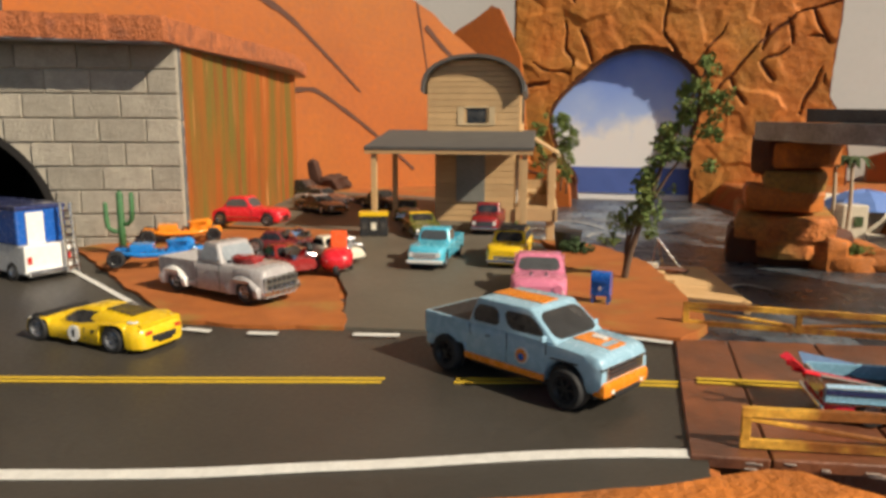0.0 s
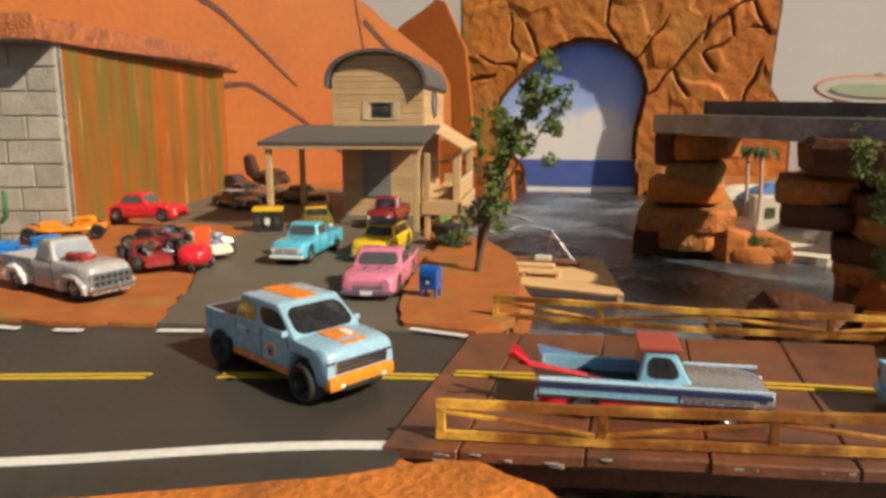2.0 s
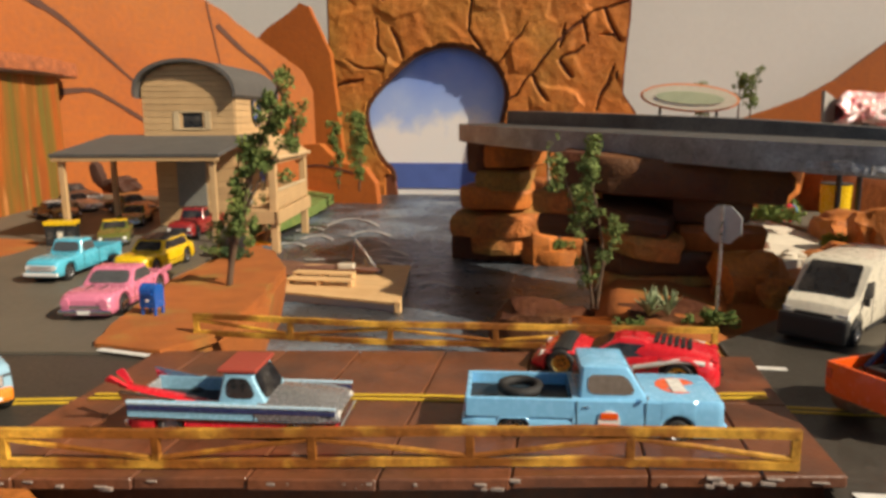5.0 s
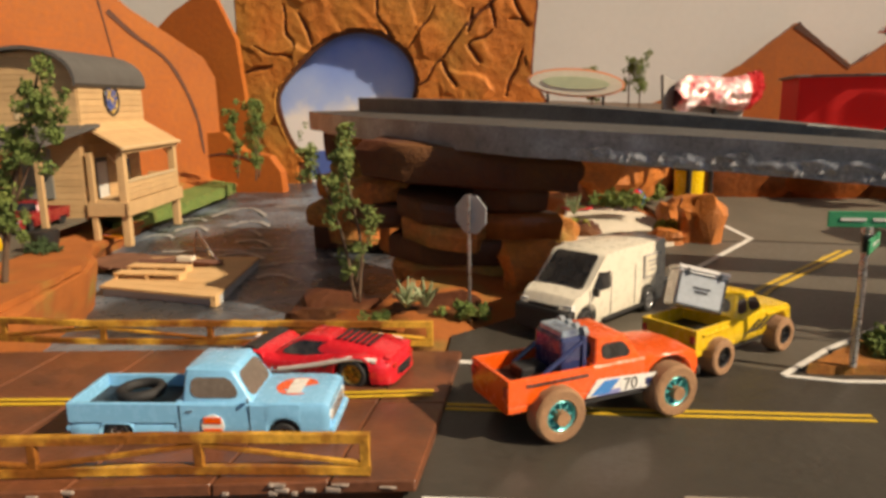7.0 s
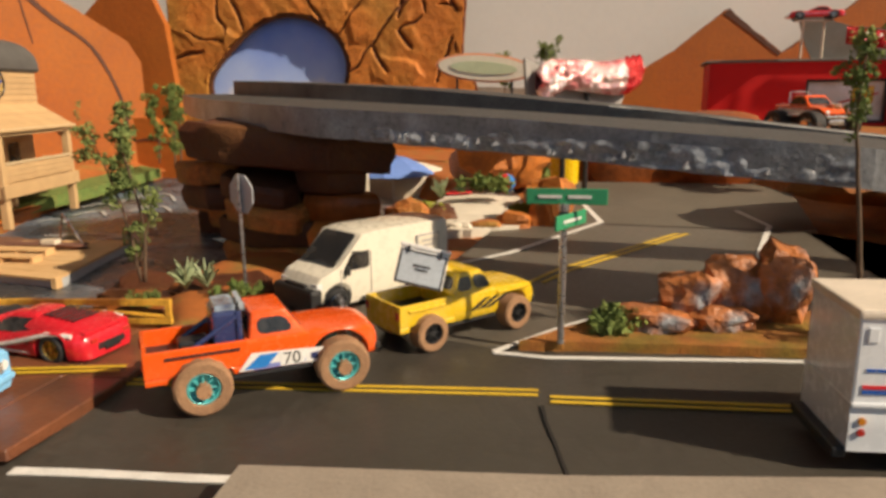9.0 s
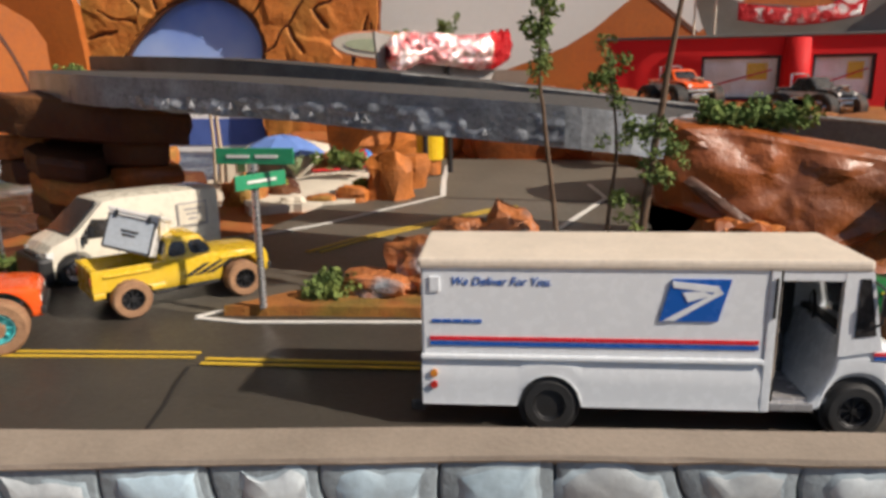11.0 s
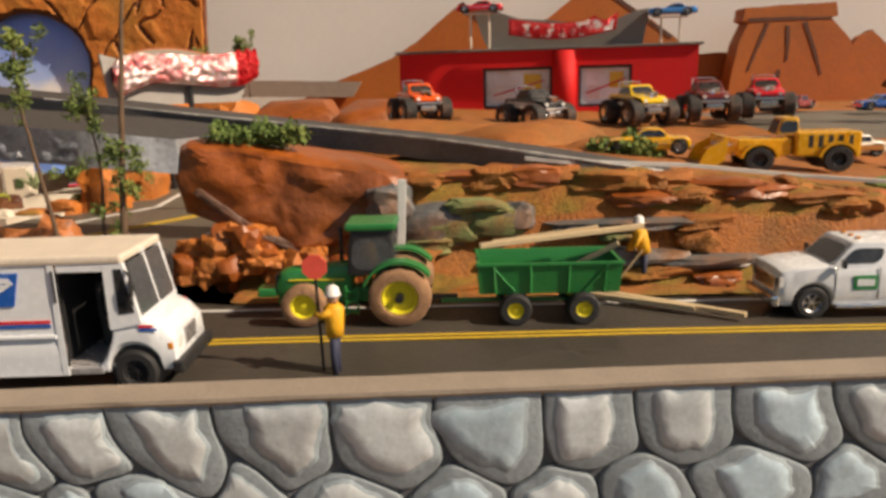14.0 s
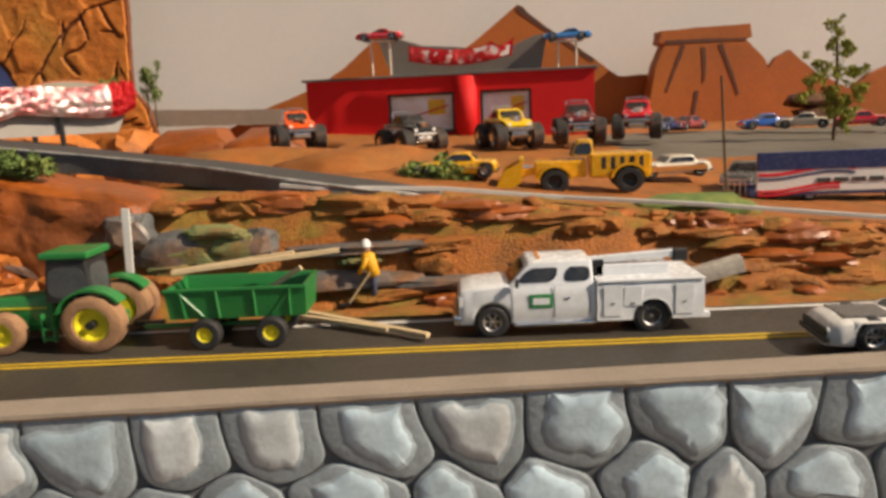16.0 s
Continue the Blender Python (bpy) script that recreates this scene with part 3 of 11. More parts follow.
def stone_wall():
    """Foam wall with carved joints: cells between joints that lean with depth, each with a pale brushed face."""
    xs = np.linspace(0.572, 1.7, 90)
    wall = tagged(part("retaining_wall", b_loft(bmesh.new(), [[(x, lerp(FACE, x), -0.2), (x, 0.36, -0.2), (x, 0.36, -0.006), (x, lerp(KERB, x) - 0.002, -0.006), (x, lerp(KERB, x) - 0.002, 0.003), (x, lerp(FACE, x), 0.003)] for x in xs]), JOINT), "grey painted stone retaining wall under the road", "", "", "structure")
    ledge = bmesh.new()
    b_loft(ledge, [[(x, lerp(FACE, x) - 0.0036 + 0.0005 * noise.noise(Vector((x * 60, 2, 0))), WALL_TOP - 0.0002 + 0.0005 * noise.noise(Vector((x * 50, 0, 0)))), (x, lerp(KERB, x), -0.006), (x, lerp(KERB, x) + 0.0006 * noise.noise(Vector((x * 40, 5, 0))), 0.0084), (x, lerp(FACE, x) - 0.0034, 0.0080)] for x in xs])
    part("ledge", ledge, LEDGE, wall, "tan painted wall top")
    r = random.Random(11)
    joints = [0.602, 0.629, 0.650, 0.671, 0.698, 0.728, 0.756, 0.785, 0.817, 0.848, 0.867, 0.908, 0.947, 0.981, 1.020, 1.047, 1.080, 1.113, 1.153, 1.189, 1.222, 1.258]
    while joints[-1] < 1.70:
        joints.append(joints[-1] + r.uniform(0.028, 0.040))
    # every joint is the middle between two seeds
    seeds = [((a + b) / 2, -0.0090 + r.uniform(-0.0030, 0.0025)) for a, b in zip(joints, joints[1:])]
    seeds += [(x + r.uniform(-0.006, 0.006), -0.0345 + r.uniform(-0.0045, 0.0045)) for x in joints[1:-1]]
    z, k = -0.060, 0
    while z > -0.14:
        x = 0.60 + (0.017 if k % 2 else 0.0)
        while x < 1.70:
            seeds.append((x + r.uniform(-0.0065, 0.0065), z + r.uniform(-0.0055, 0.0055)))
            x += 0.0345
        z -= 0.028
        k += 1

    def lean(x, z):
        """Joints start upright at the top and drift sideways further down."""
        d = max(0.0, WALL_TOP - z)
        return x + min(d, 0.045) * (0.24 + 0.62 * noise.noise(Vector((x * 17, 3.3, 0)))) * smoothstep(0.0, 0.03, d)

    for sx, sz in seeds:
        poly = [(sx - 0.03, WALL_TOP), (sx - 0.03, sz - 0.03), (sx + 0.03, sz - 0.03), (sx + 0.03, WALL_TOP)]
        for ox, oz in seeds:
            if (ox, oz) != (sx, sz) and abs(ox - sx) < 0.075 and abs(oz - sz) < 0.075:
                nx_, nz_ = ox - sx, oz - sz
                lim = (ox * ox + oz * oz - sx * sx - sz * sz) / 2
                cut = []
                for (ax, az), (bx, bz) in zip(poly, poly[1:] + poly[:1]):
                    da, db = ax * nx_ + az * nz_ - lim, bx * nx_ + bz * nz_ - lim
                    if da <= 0:
                        cut.append((ax, az))
                    if da * db < 0:
                        t = da / (da - db)
                        cut.append((ax + (bx - ax) * t, az + (bz - az) * t))
                poly = cut
        # rounded lower corners, upright upper ones
        rows = []
        for (ax, az), (bx, bz) in zip(poly, poly[1:] + poly[:1]):
            for t in (0.0, 0.12, 0.25, 0.4, 0.5, 0.6, 0.75, 0.88):
                px_, pz_ = ax + (bx - ax) * t, az + (bz - az) * t
                rows.append((px_ + 0.0035 * noise.noise(Vector((px_ * 34, pz_ * 34, 7))) * (pz_ < WALL_TOP - 0.001), min(WALL_TOP, pz_ + 0.0045 * noise.noise(Vector((px_ * 34, pz_ * 34, 21))) * (pz_ < WALL_TOP - 0.001))))
        n = len(rows)
        for _ in range(5):
            rows = [p if p[1] > WALL_TOP - 0.0008 else tuple((np.array(rows[i - 1]) + 2 * np.array(p) + np.array(rows[(i + 1) % n])) / 4) for i, p in enumerate(rows)]
        rows = [(lean(a, b), b) for a, b in rows]
        cx, cz = sum(a for a, _ in rows) / n, sum(b for _, b in rows) / n
        line = []
        for a, b in rows:
            d = math.hypot(a - cx, b - cz)
            gap = 0.0005 + 0.0004 * noise.noise(Vector((a * 60, b * 60, 31)))
            line.append((cx + (a - cx) * (d - gap) / d, min(WALL_TOP, cz + (b - cz) * (d - gap) / d)))
        yf = lerp(FACE, cx)
        tilt = (lerp(FACE, cx + 0.01) - lerp(FACE, cx - 0.01)) / 0.02
        face = lambda a, d: yf + (a - cx) * tilt - d
        bm = bmesh.new()
        b_loft(bm, [[(cx + (a - cx) * s, face(cx + (a - cx) * s, d), cz + (b - cz) * s) for a, b in line] for s, d in ((1.0, -0.001), (1.0, 0.0010), (0.985, 0.0017), (0.94, 0.0020), (0.5, 0.0021))])
        st = sharp(part("stone", bm, STONE, wall), 60)
        ox, oz = r.uniform(-0.0025, 0.0030), r.uniform(-0.0004, 0.0018)
        fx, fz = r.uniform(0.56, 0.76), r.uniform(0.62, 0.80)
        for grow, up, m, nm in ((1.13, 0.0, STONE_MID, "grey_wash"), (1.0, 0.00022, STONE_WARM if r.random() < lerp([(0.9, 0.6), (1.2, 0.15)], cx) else STONE_TOP, "pale_face")):
            dab = bmesh.new()
            b_loft(dab, [[(cx + ox + (a - cx) * fx * grow * s * (1 + 0.30 * noise.noise(Vector((a * 75, b * 75, cx * 50))) + 0.10 * noise.noise(Vector((a * 260, b * 260, cx * 50)))), face(cx + (a - cx) * fx * s, 0.0022 + up + d), min(WALL_TOP - 0.0008, cz + oz + (b - cz) * fz * grow * s * (1 + 0.26 * noise.noise(Vector((a * 75, b * 75, cx * 50 + 5))) + 0.10 * noise.noise(Vector((a * 260, b * 260, cx * 50 + 9)))))) for a, b in line] for s, d in ((1.0, -0.0003), (0.97, 0.00008), (0.5, 0.0001))])
            sharp(part(nm, dab, m, st), 60)


stone_wall()


# ---- bridge ----
def bridge():
    r = random.Random(3)
    br = tagged(new("bridge"), "red-brown plank bridge deck over the river", "", "", "structure")
    cl = [(q.x, q.y) for q in CENTRE]
    bare = mat("bare_splinter", (0.29, 0.235, 0.20), 0.6, vary=0.3, scale=300)
    FRONT = [(0.197, 0.240), (0.239, 0.2455), (0.29, 0.2535), (0.358, 0.2615), (0.43, 0.273), (0.495, 0.2835)]
    rise = lambda xx: 0.0032 * smoothstep(0.20, 0.48, xx)  # the near edge lifts towards the far bank
    cuts = [0.197, 0.222, 0.262, 0.300, 0.343, 0.386, 0.430, 0.466, 0.493]
    for a, b in zip(cuts, cuts[1:]):
        for side in (0, 1):
            bm = bmesh.new()
            wob = r.uniform(-0.0008, 0.0008)
            lo = (-0.074, 0.001) if side == 0 else (0.002, 0.062)
            ring = []
            for xx in (a + 0.0003, b - 0.0003):
                y = lerp(cl, xx)
                if side == 0:
                    lo = (lerp(FRONT, xx) + wob - y, 0.001)
                up = rise(xx) if side == 0 else 0.0
                ring.append([(xx - 0.06 * (lo[0]) * 0.1, y + lo[0], up - 0.0026), (xx, y + lo[1], -0.004), (xx, y + lo[1], 0.0018), (xx - 0.06 * (lo[0]) * 0.1, y + lo[0], up + 0.0016)])
            b_loft(bm, ring)
            bmesh.ops.bevel(bm, geom=list(bm.edges), offset=0.0005, segments=1, affect="EDGES")
            part("plank", bm, PLANK, br)
    for k in range(30):  # bare, splintered bits along the front edge
        xx = 0.21 + 0.28 * r.random()
        part("splinter", b_box(bmesh.new(), (xx, lerp(FRONT, xx) - 0.0002, rise(xx) + r.uniform(-0.0022, 0.0012)), (r.uniform(0.0012, 0.0055), r.uniform(0.0008, 0.0016), r.uniform(0.0005, 0.0014)), 0.0002, seg=1), bare, br)
    for y in (-0.050, -0.02, 0.02, 0.052):
        bm = bmesh.new()
        b_loft(bm, [[(xx, lerp(cl, xx) + y - 0.004, -0.018), (xx, lerp(cl, xx) + y + 0.004, -0.018), (xx, lerp(cl, xx) + y + 0.004, -0.004), (xx, lerp(cl, xx) + y - 0.004, -0.004)] for xx in np.linspace(0.198, 0.492, 12)])
        part("beam", bm, ROCK_DARK, br)
    for xx in (0.202, 0.488):
        slab("abutment", (xx + (0.008 if xx > 0.3 else -0.008), lerp(cl, xx) + 0.002, -0.04), (0.016, 0.118, 0.074), ROCK_DARK, "dark brown rough abutment under the bridge end")
    for name, line, hgt in (("near_railing", [(0.2135, 0.2495), (0.274, 0.2575), (0.36, 0.2705), (0.42, 0.2785), (0.4785, 0.2845)], 0.0158), ("far_railing", [(0.202, 0.399), (0.30, 0.398), (0.40, 0.407), (0.478, 0.414)], 0.0145)):
        rail = root("bridge_railing", 0, 0, 0, 0, "rusty yellow timber truss railing along the bridge", "railing", "bridge railings")
        px = [p[0] for p in line]
        at = lambda xx: (xx, lerp(line, xx))
        lift = rise if name == "near_railing" else (lambda xx: 0.0)
        for z0, z1 in ((hgt - 0.0029, hgt), (0.0022, 0.0049)):
            bm = bmesh.new()
            b_loft(bm, [[(xx, at(xx)[1] - 0.0012, z0 + lift(xx)), (xx, at(xx)[1] + 0.0012, z0 + lift(xx)), (xx, at(xx)[1] + 0.0012, z1 + lift(xx) + 0.0005 * noise.noise(Vector((xx * 60, z0, 0)))), (xx, at(xx)[1] - 0.0012, z1 + lift(xx))] for xx in np.linspace(px[0], px[-1], 40)])
            part("top_rail" if z1 > 0.01 else "bottom_rail", bm, RUST, rail)
        n = 5
        for k in range(n + 1):
            xx = px[0] + 0.0015 + (px[-1] - px[0] - 0.003) * k / n
            bm = b_box(bmesh.new(), (xx, at(xx)[1], (0.0018 + hgt - 0.0029) / 2 + lift(xx)), (0.0030, 0.0020, hgt - 0.0047), 0.0003)
            part("post", bm, RUST, rail)
            if k < n:
                x2 = px[0] + (px[-1] - px[0]) * (k + 1) / n
                p0, p1 = xx + 0.0015, x2 - 0.0015
                za, zb = (hgt - 0.004, 0.0055) if k % 2 == 0 else (0.0055, hgt - 0.004)
                bm = b_cyl(bmesh.new(), (p0, at(p0)[1], za + lift(p0)), (p1, at(p1)[1], zb + lift(p1)), 0.0010, seg=6)
                part("brace", bm, RUST, rail)


bridge()


# ---- tunnel building: block wall with the tunnel mouth, stained board wall, cork roof ----
def tunnel_building():
    a, b = Vector((-0.21, 0.55, 0)), Vector((-0.36, 0.497, 0))
    u = (b - a).normalized()  # leftwards along the wall
    nrm = Vector((-u.y, u.x, 0))
    if nrm.y > 0:
        nrm = -nrm
    M = Matrix(((u.x, nrm.x, 0, a.x), (u.y, nrm.y, 0, a.y), (0, 0, 1, 0), (0, 0, 0, 1)))
    wall = tagged(new("tunnel_wall"), "grey foam block wall with a black tunnel mouth", "", "", "structure")
    wall.matrix_basis = M
    cx, rad, spring = 0.205, 0.097, 0.012

    def mouth(s, z):
        return abs(s - cx) < rad and (z < spring or math.hypot(s - cx, z - spring) < rad)

    # solid backing with the mouth cut out
    bm = bmesh.new()
    arc = [(cx - rad * math.cos(t), spring + rad * math.sin(t)) for t in np.linspace(0, math.pi, 25)]
    outline = [(0, -0.02), (0, 0.175), (0.45, 0.175), (0.45, -0.02), (cx + rad, -0.02), *arc[::-1], (cx - rad, -0.02)]
    b_prism(bm, outline, -0.004, 0.03, Matrix(((1, 0, 0, 0), (0, 0, -1, 0), (0, 1, 0, 0), (0, 0, 0, 1))))
    part("wall_core", bm, MORTAR, wall)
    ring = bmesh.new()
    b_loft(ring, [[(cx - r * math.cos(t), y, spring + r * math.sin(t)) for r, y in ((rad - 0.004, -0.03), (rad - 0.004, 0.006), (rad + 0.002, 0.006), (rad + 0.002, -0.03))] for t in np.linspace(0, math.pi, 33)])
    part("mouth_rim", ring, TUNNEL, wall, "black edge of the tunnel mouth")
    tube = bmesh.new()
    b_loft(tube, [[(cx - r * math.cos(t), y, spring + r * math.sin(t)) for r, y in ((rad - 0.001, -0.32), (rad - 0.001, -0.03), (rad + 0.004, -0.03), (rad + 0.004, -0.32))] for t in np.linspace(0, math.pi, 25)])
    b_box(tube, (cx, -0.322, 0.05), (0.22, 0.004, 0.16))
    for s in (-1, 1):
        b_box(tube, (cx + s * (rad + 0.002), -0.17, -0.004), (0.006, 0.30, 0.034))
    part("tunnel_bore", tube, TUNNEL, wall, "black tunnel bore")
    r = random.Random(2)
    hgt = 0.0205
    for row in range(9):
        s, z = (-0.018 if row % 2 else 0.0), -0.012 + row * hgt
        while s < 0.44:
            w = r.uniform(0.036, 0.052)
            s0, s1 = max(s, 0.0), min(s + w, 0.45)
            z1 = min(z + hgt, 0.174)
            pts = []
            if s1 - s0 > 0.006:
                # clip the block against the mouth
                cut = [(p, q) for p in (s0, s1) for q in (z, z1) if mouth(p, q)]
                if len(cut) == 4:
                    s += w
                    continue
                if cut:
                    if s0 < cx < s1:
                        zz = max(z, min(z1 - 0.003, spring + math.sqrt(max(0, rad**2 - min(abs(s0 - cx), abs(s1 - cx)) ** 2)) + 0.002))
                        box = (s0, s1, max(zz, spring + rad + 0.001) if z1 > spring + rad else zz, z1)
                    elif s1 <= cx:
                        edge = cx - math.sqrt(max(0, rad**2 - max(0, z - spring) ** 2)) if z >= spring else cx - rad
                        box = (s0, min(s1, edge - 0.001), z, z1)
                    else:
                        edge = cx + math.sqrt(max(0, rad**2 - max(0, z - spring) ** 2)) if z >= spring else cx + rad
                        box = (max(s0, edge + 0.001), s1, z, z1)
                else:
                    box = (s0, s1, z, z1)
                p0, p1, q0, q1 = box
                if p1 - p0 > 0.005 and q1 - q0 > 0.004:
                    bm = bmesh.new()
                    b_box(bm, ((p0 + p1) / 2, 0.0045 + r.uniform(-0.0004, 0.0004), (q0 + q1) / 2), (p1 - p0 - 0.0011, 0.003, q1 - q0 - 0.0012), 0.0007, seg=1)
                    part("block", bm, BLOCK, wall)
            s += w
    # stained board wall running back
    c, d = Vector((-0.212, 0.557)), Vector((-0.335, 1.0))
    v = (d - c).normalized()
    out = Vector((v.y, -v.x))
    board = bmesh.new()
    rings = []
    N = 60
    for k in range(N + 1):
        p = c + (d - c) * k / N
        o = out * (0.0012 * noise.noise(Vector((k * 0.9, 1, 0))))
        rings.append([(p.x + o.x, p.y + o.y, -0.02), (p.x + o.x * 1.5, p.y + o.y * 1.5, 0.18), (p.x - out.x * 0.02, p.y - out.y * 0.02, 0.18), (p.x - out.x * 0.02, p.y - out.y * 0.02, -0.02)])
    b_loft(board, rings)
    tagged(part("board_wall", board, STAINED), "orange and green rust-stained board wall", "", "", "structure")
    # rough dark seam at the corner
    seam = bmesh.new()
    b_tube(seam, [(-0.2105 + 0.001 * noise.noise(Vector((0, 0, z * 200))), 0.5505 + 0.0, z) for z in np.linspace(-0.01, 0.172, 40)], [0.0022 + 0.0012 * noise.noise(Vector((z * 300, 1, 1))) for z in np.linspace(0, 0.18, 40)], 6)
    tagged(part("corner_seam", seam, JOINT), "dark rough glue seam at the wall corner", "", "", "structure")
    # cork roof slab, overhanging
    edge = [(-0.197, 0.516), (-0.245, 0.72), (-0.295, 0.93), (-0.345, 1.06), (-0.75, 1.06), (-0.75, 0.318), (-0.345, 0.463)]
    bm = bmesh.new()
    outl = []
    for k in range(len(edge)):
        p, q = Vector(edge[k]), Vector(edge[(k + 1) % len(edge)])
        n = max(2, int((q - p).length / 0.006))
        for s in range(n):
            e = p.lerp(q, s / n)
            outl.append((e.x + 0.002 * noise.noise(Vector((e.x * 150, e.y * 150, 0))), e.y + 0.002 * noise.noise(Vector((e.x * 150, e.y * 150, 5)))))
    lift = lambda y: 0.168 + 0.010 * smoothstep(0.5, 0.95, y) + 0.012 * smoothstep(0.52, 0.36, y)
    lo = [bm.verts.new((x, y, lift(y) + 0.004)) for x, y in outl]
    mid = [bm.verts.new((x + 0.002 * noise.noise(Vector((x * 300, y * 300, 2))), y, lift(y) + 0.012)) for x, y in outl]
    hi = [bm.verts.new((x - 0.001, y, lift(y) + 0.0235 + 0.0015 * noise.noise(Vector((x * 200, y * 200, 7))))) for x, y in outl]
    n = len(outl)
    bm.faces.new(lo[::-1])
    bm.faces.new(hi)
    for k in range(n):
        j = (k + 1) % n
        bm.faces.new((lo[k], lo[j], mid[j], mid[k]))
        bm.faces.new((mid[k], mid[j], hi[j], hi[k]))
    roof = tagged(part("cork_roof", bm, CORK), "thick rough red cork roof slab over the tunnel building", "", "", "structure")
    bm = b_prism(bmesh.new(), [(x - 0.003, y) for x, y in edge], 0.1700, 0.1717)
    for vv in bm.verts:
        vv.co.z += lift(vv.co.y) - 0.1675
    part("roof_underside", bm, DECK_SIDE, roof, "grey flat board under the cork")


def stained():
    m = mat("stained_board", (0.34, 0.085, 0.008), 0.7, vary=0.2, scale=20, fine=300, bump=0.3)
    nt = m.node_tree
    n, l, p = nt.nodes, nt.links, nt.nodes["Principled BSDF"]
    tex, mp = n.new("ShaderNodeTexCoord"), n.new("ShaderNodeMapping")
    mp.inputs["Scale"].default_value = (1, 1, 0.09)
    l.new(tex.outputs["Object"], mp.inputs["Vector"])
    old = p.inputs["Base Color"].links[0].from_socket
    for scale, lo, hi, c in ((34, 0.44, 0.62, (0.15, 0.115, 0.016)), (75, 0.62, 0.70, (0.48, 0.20, 0.06)), (60, 0.54, 0.70, (0.24, 0.055, 0.008))):
        t, rg, mx = n.new("ShaderNodeTexNoise"), n.new("ShaderNodeMapRange"), n.new("ShaderNodeMix")
        t.inputs["Scale"].default_value, t.inputs["Detail"].default_value = scale, 4
        l.new(mp.outputs[0], t.inputs["Vector"])
        rg.inputs["From Min"].default_value, rg.inputs["From Max"].default_value = lo, hi
        l.new(t.outputs[0], rg.inputs["Value"])
        mx.data_type = "RGBA"
        l.new(rg.outputs[0], mx.inputs["Factor"])
        l.new(old, mx.inputs["A"])
        mx.inputs["B"].default_value = (*c, 1)
        old = mx.outputs["Result"]
    l.new(old, p.inputs["Base Color"])
    return m


STAINED = stained()
tunnel_building()


# ---- painted mountain boards and the rock arch ----
def board(name, outline, y, thick, material, label, slope=0.0):
    pts = []
    n = len(outline)
    for k in range(n):
        a, b = Vector(outline[k]), Vector(outline[(k + 1) % n])
        steps = max(1, int((b - a).length / 0.01))
        for s in range(steps):
            p = a.lerp(b, s / steps)
            pts.append((p.x + 0.0012 * noise.noise(Vector((p.x * 80, p.y * 80, y))), p.y + 0.0012 * noise.noise(Vector((p.x * 80, p.y * 80, y + 3)))))
    bm = b_prism(bmesh.new(), pts, 0, thick, Matrix.Translation((0, y, 0)) @ Matrix(((1, 0, 0, 0), (0, 0, 1, 0), (0, 1, 0, 0), (0, 0, 0, 1))))
    es = [e for e in bm.edges if len(e.link_faces) == 2 and e.calc_face_angle(0) > 0.9 and all(v.co.y < y + thick / 2 for v in e.verts)]
    bmesh.ops.bevel(bm, geom=es, offset=0.004, segments=2, affect="EDGES")
    ob = part(name, bm, material)
    return tagged(ob, label, "", "", "structure")


def crack(parent, line, y, w0=0.006, w1=0.002):
    pts = curve([(x, z, 0) for x, z in line], 5)
    bm = bmesh.new()
    n = len(pts)
    rings = []
    for i, p in enumerate(pts):
        d = (pts[min(i + 1, n - 1)] - pts[max(i - 1, 0)]).normalized()
        w = (w0 + (w1 - w0) * i / (n - 1)) * (1 + 0.5 * noise.noise(Vector((p.x * 60, p.y * 60, 2)))) / 2
        s = Vector((-d.y, d.x)) * w
        a, b = (p.x - s.x, p.y - s.y), (p.x + s.x, p.y + s.y)
        rings.append([(a[0], y - 0.0012, a[1]), (b[0], y - 0.0012, b[1]), (b[0], y + 0.002, b[1]), (a[0], y + 0.002, a[1])])
    b_loft(bm, rings)
    return part("crack", bm, CRACK, parent)


hill = board("mountain_board", [(-0.791, 0.0), (0.027, -0.028), (0.024, 0.169), (0.004, 0.207), (-0.057, 0.246), (-0.115, 0.283), (-0.14, 0.303), (-0.183, 0.324), (-0.224, 0.374), (-0.30, 0.402), (-0.434, 0.415), (-0.612, 0.40), (-0.791, 0.35)], 0.0, 0.02, MESA, "large orange painted mountain board with dark crack lines")
hill.matrix_basis = pose(-0.1, 1.36, 0, 0, 0, 45.85)
crack(hill, [(-0.454, 0.307), (-0.406, 0.28), (-0.355, 0.235), (-0.28, 0.163)], 0.0, 0.011, 0.003)
crack(hill, [(-0.43, 0.158), (-0.377, 0.165), (-0.355, 0.161), (-0.316, 0.137), (-0.259, 0.096), (-0.178, 0.03)], 0.0, 0.009, 0.004)
crack(hill, [(-0.171, 0.317), (-0.159, 0.251), (-0.15, 0.199)], 0.0, 0.003, 0.002)
crack(hill, [(-0.154, 0.279), (-0.115, 0.242), (-0.057, 0.194), (-0.019, 0.11), (-0.008, 0.032)], 0.0, 0.008, 0.004)
peak = board("mountain_board", [(-0.26, 0.0), (-0.05, 0.0), (-0.075, 0.245), (-0.105, 0.31), (-0.118, 0.338), (-0.135, 0.345), (-0.16, 0.325), (-0.205, 0.300), (-0.26, 0.25)], 1.46, 0.02, MESA, "small orange painted peak board")
base = board("mountain_board", [(-0.16, -0.05), (0.045, -0.05), (0.04, -0.005), (0.02, 0.025), (-0.03, 0.035), (-0.07, 0.07), (-0.11, 0.07), (-0.16, 0.03)], 1.36, 0.03, MESA, "low orange rock board at the river bend")
crack(base, [(-0.13, 0.02), (-0.07, 0.03), (0.0, 0.015)], 1.36, 0.004, 0.003)

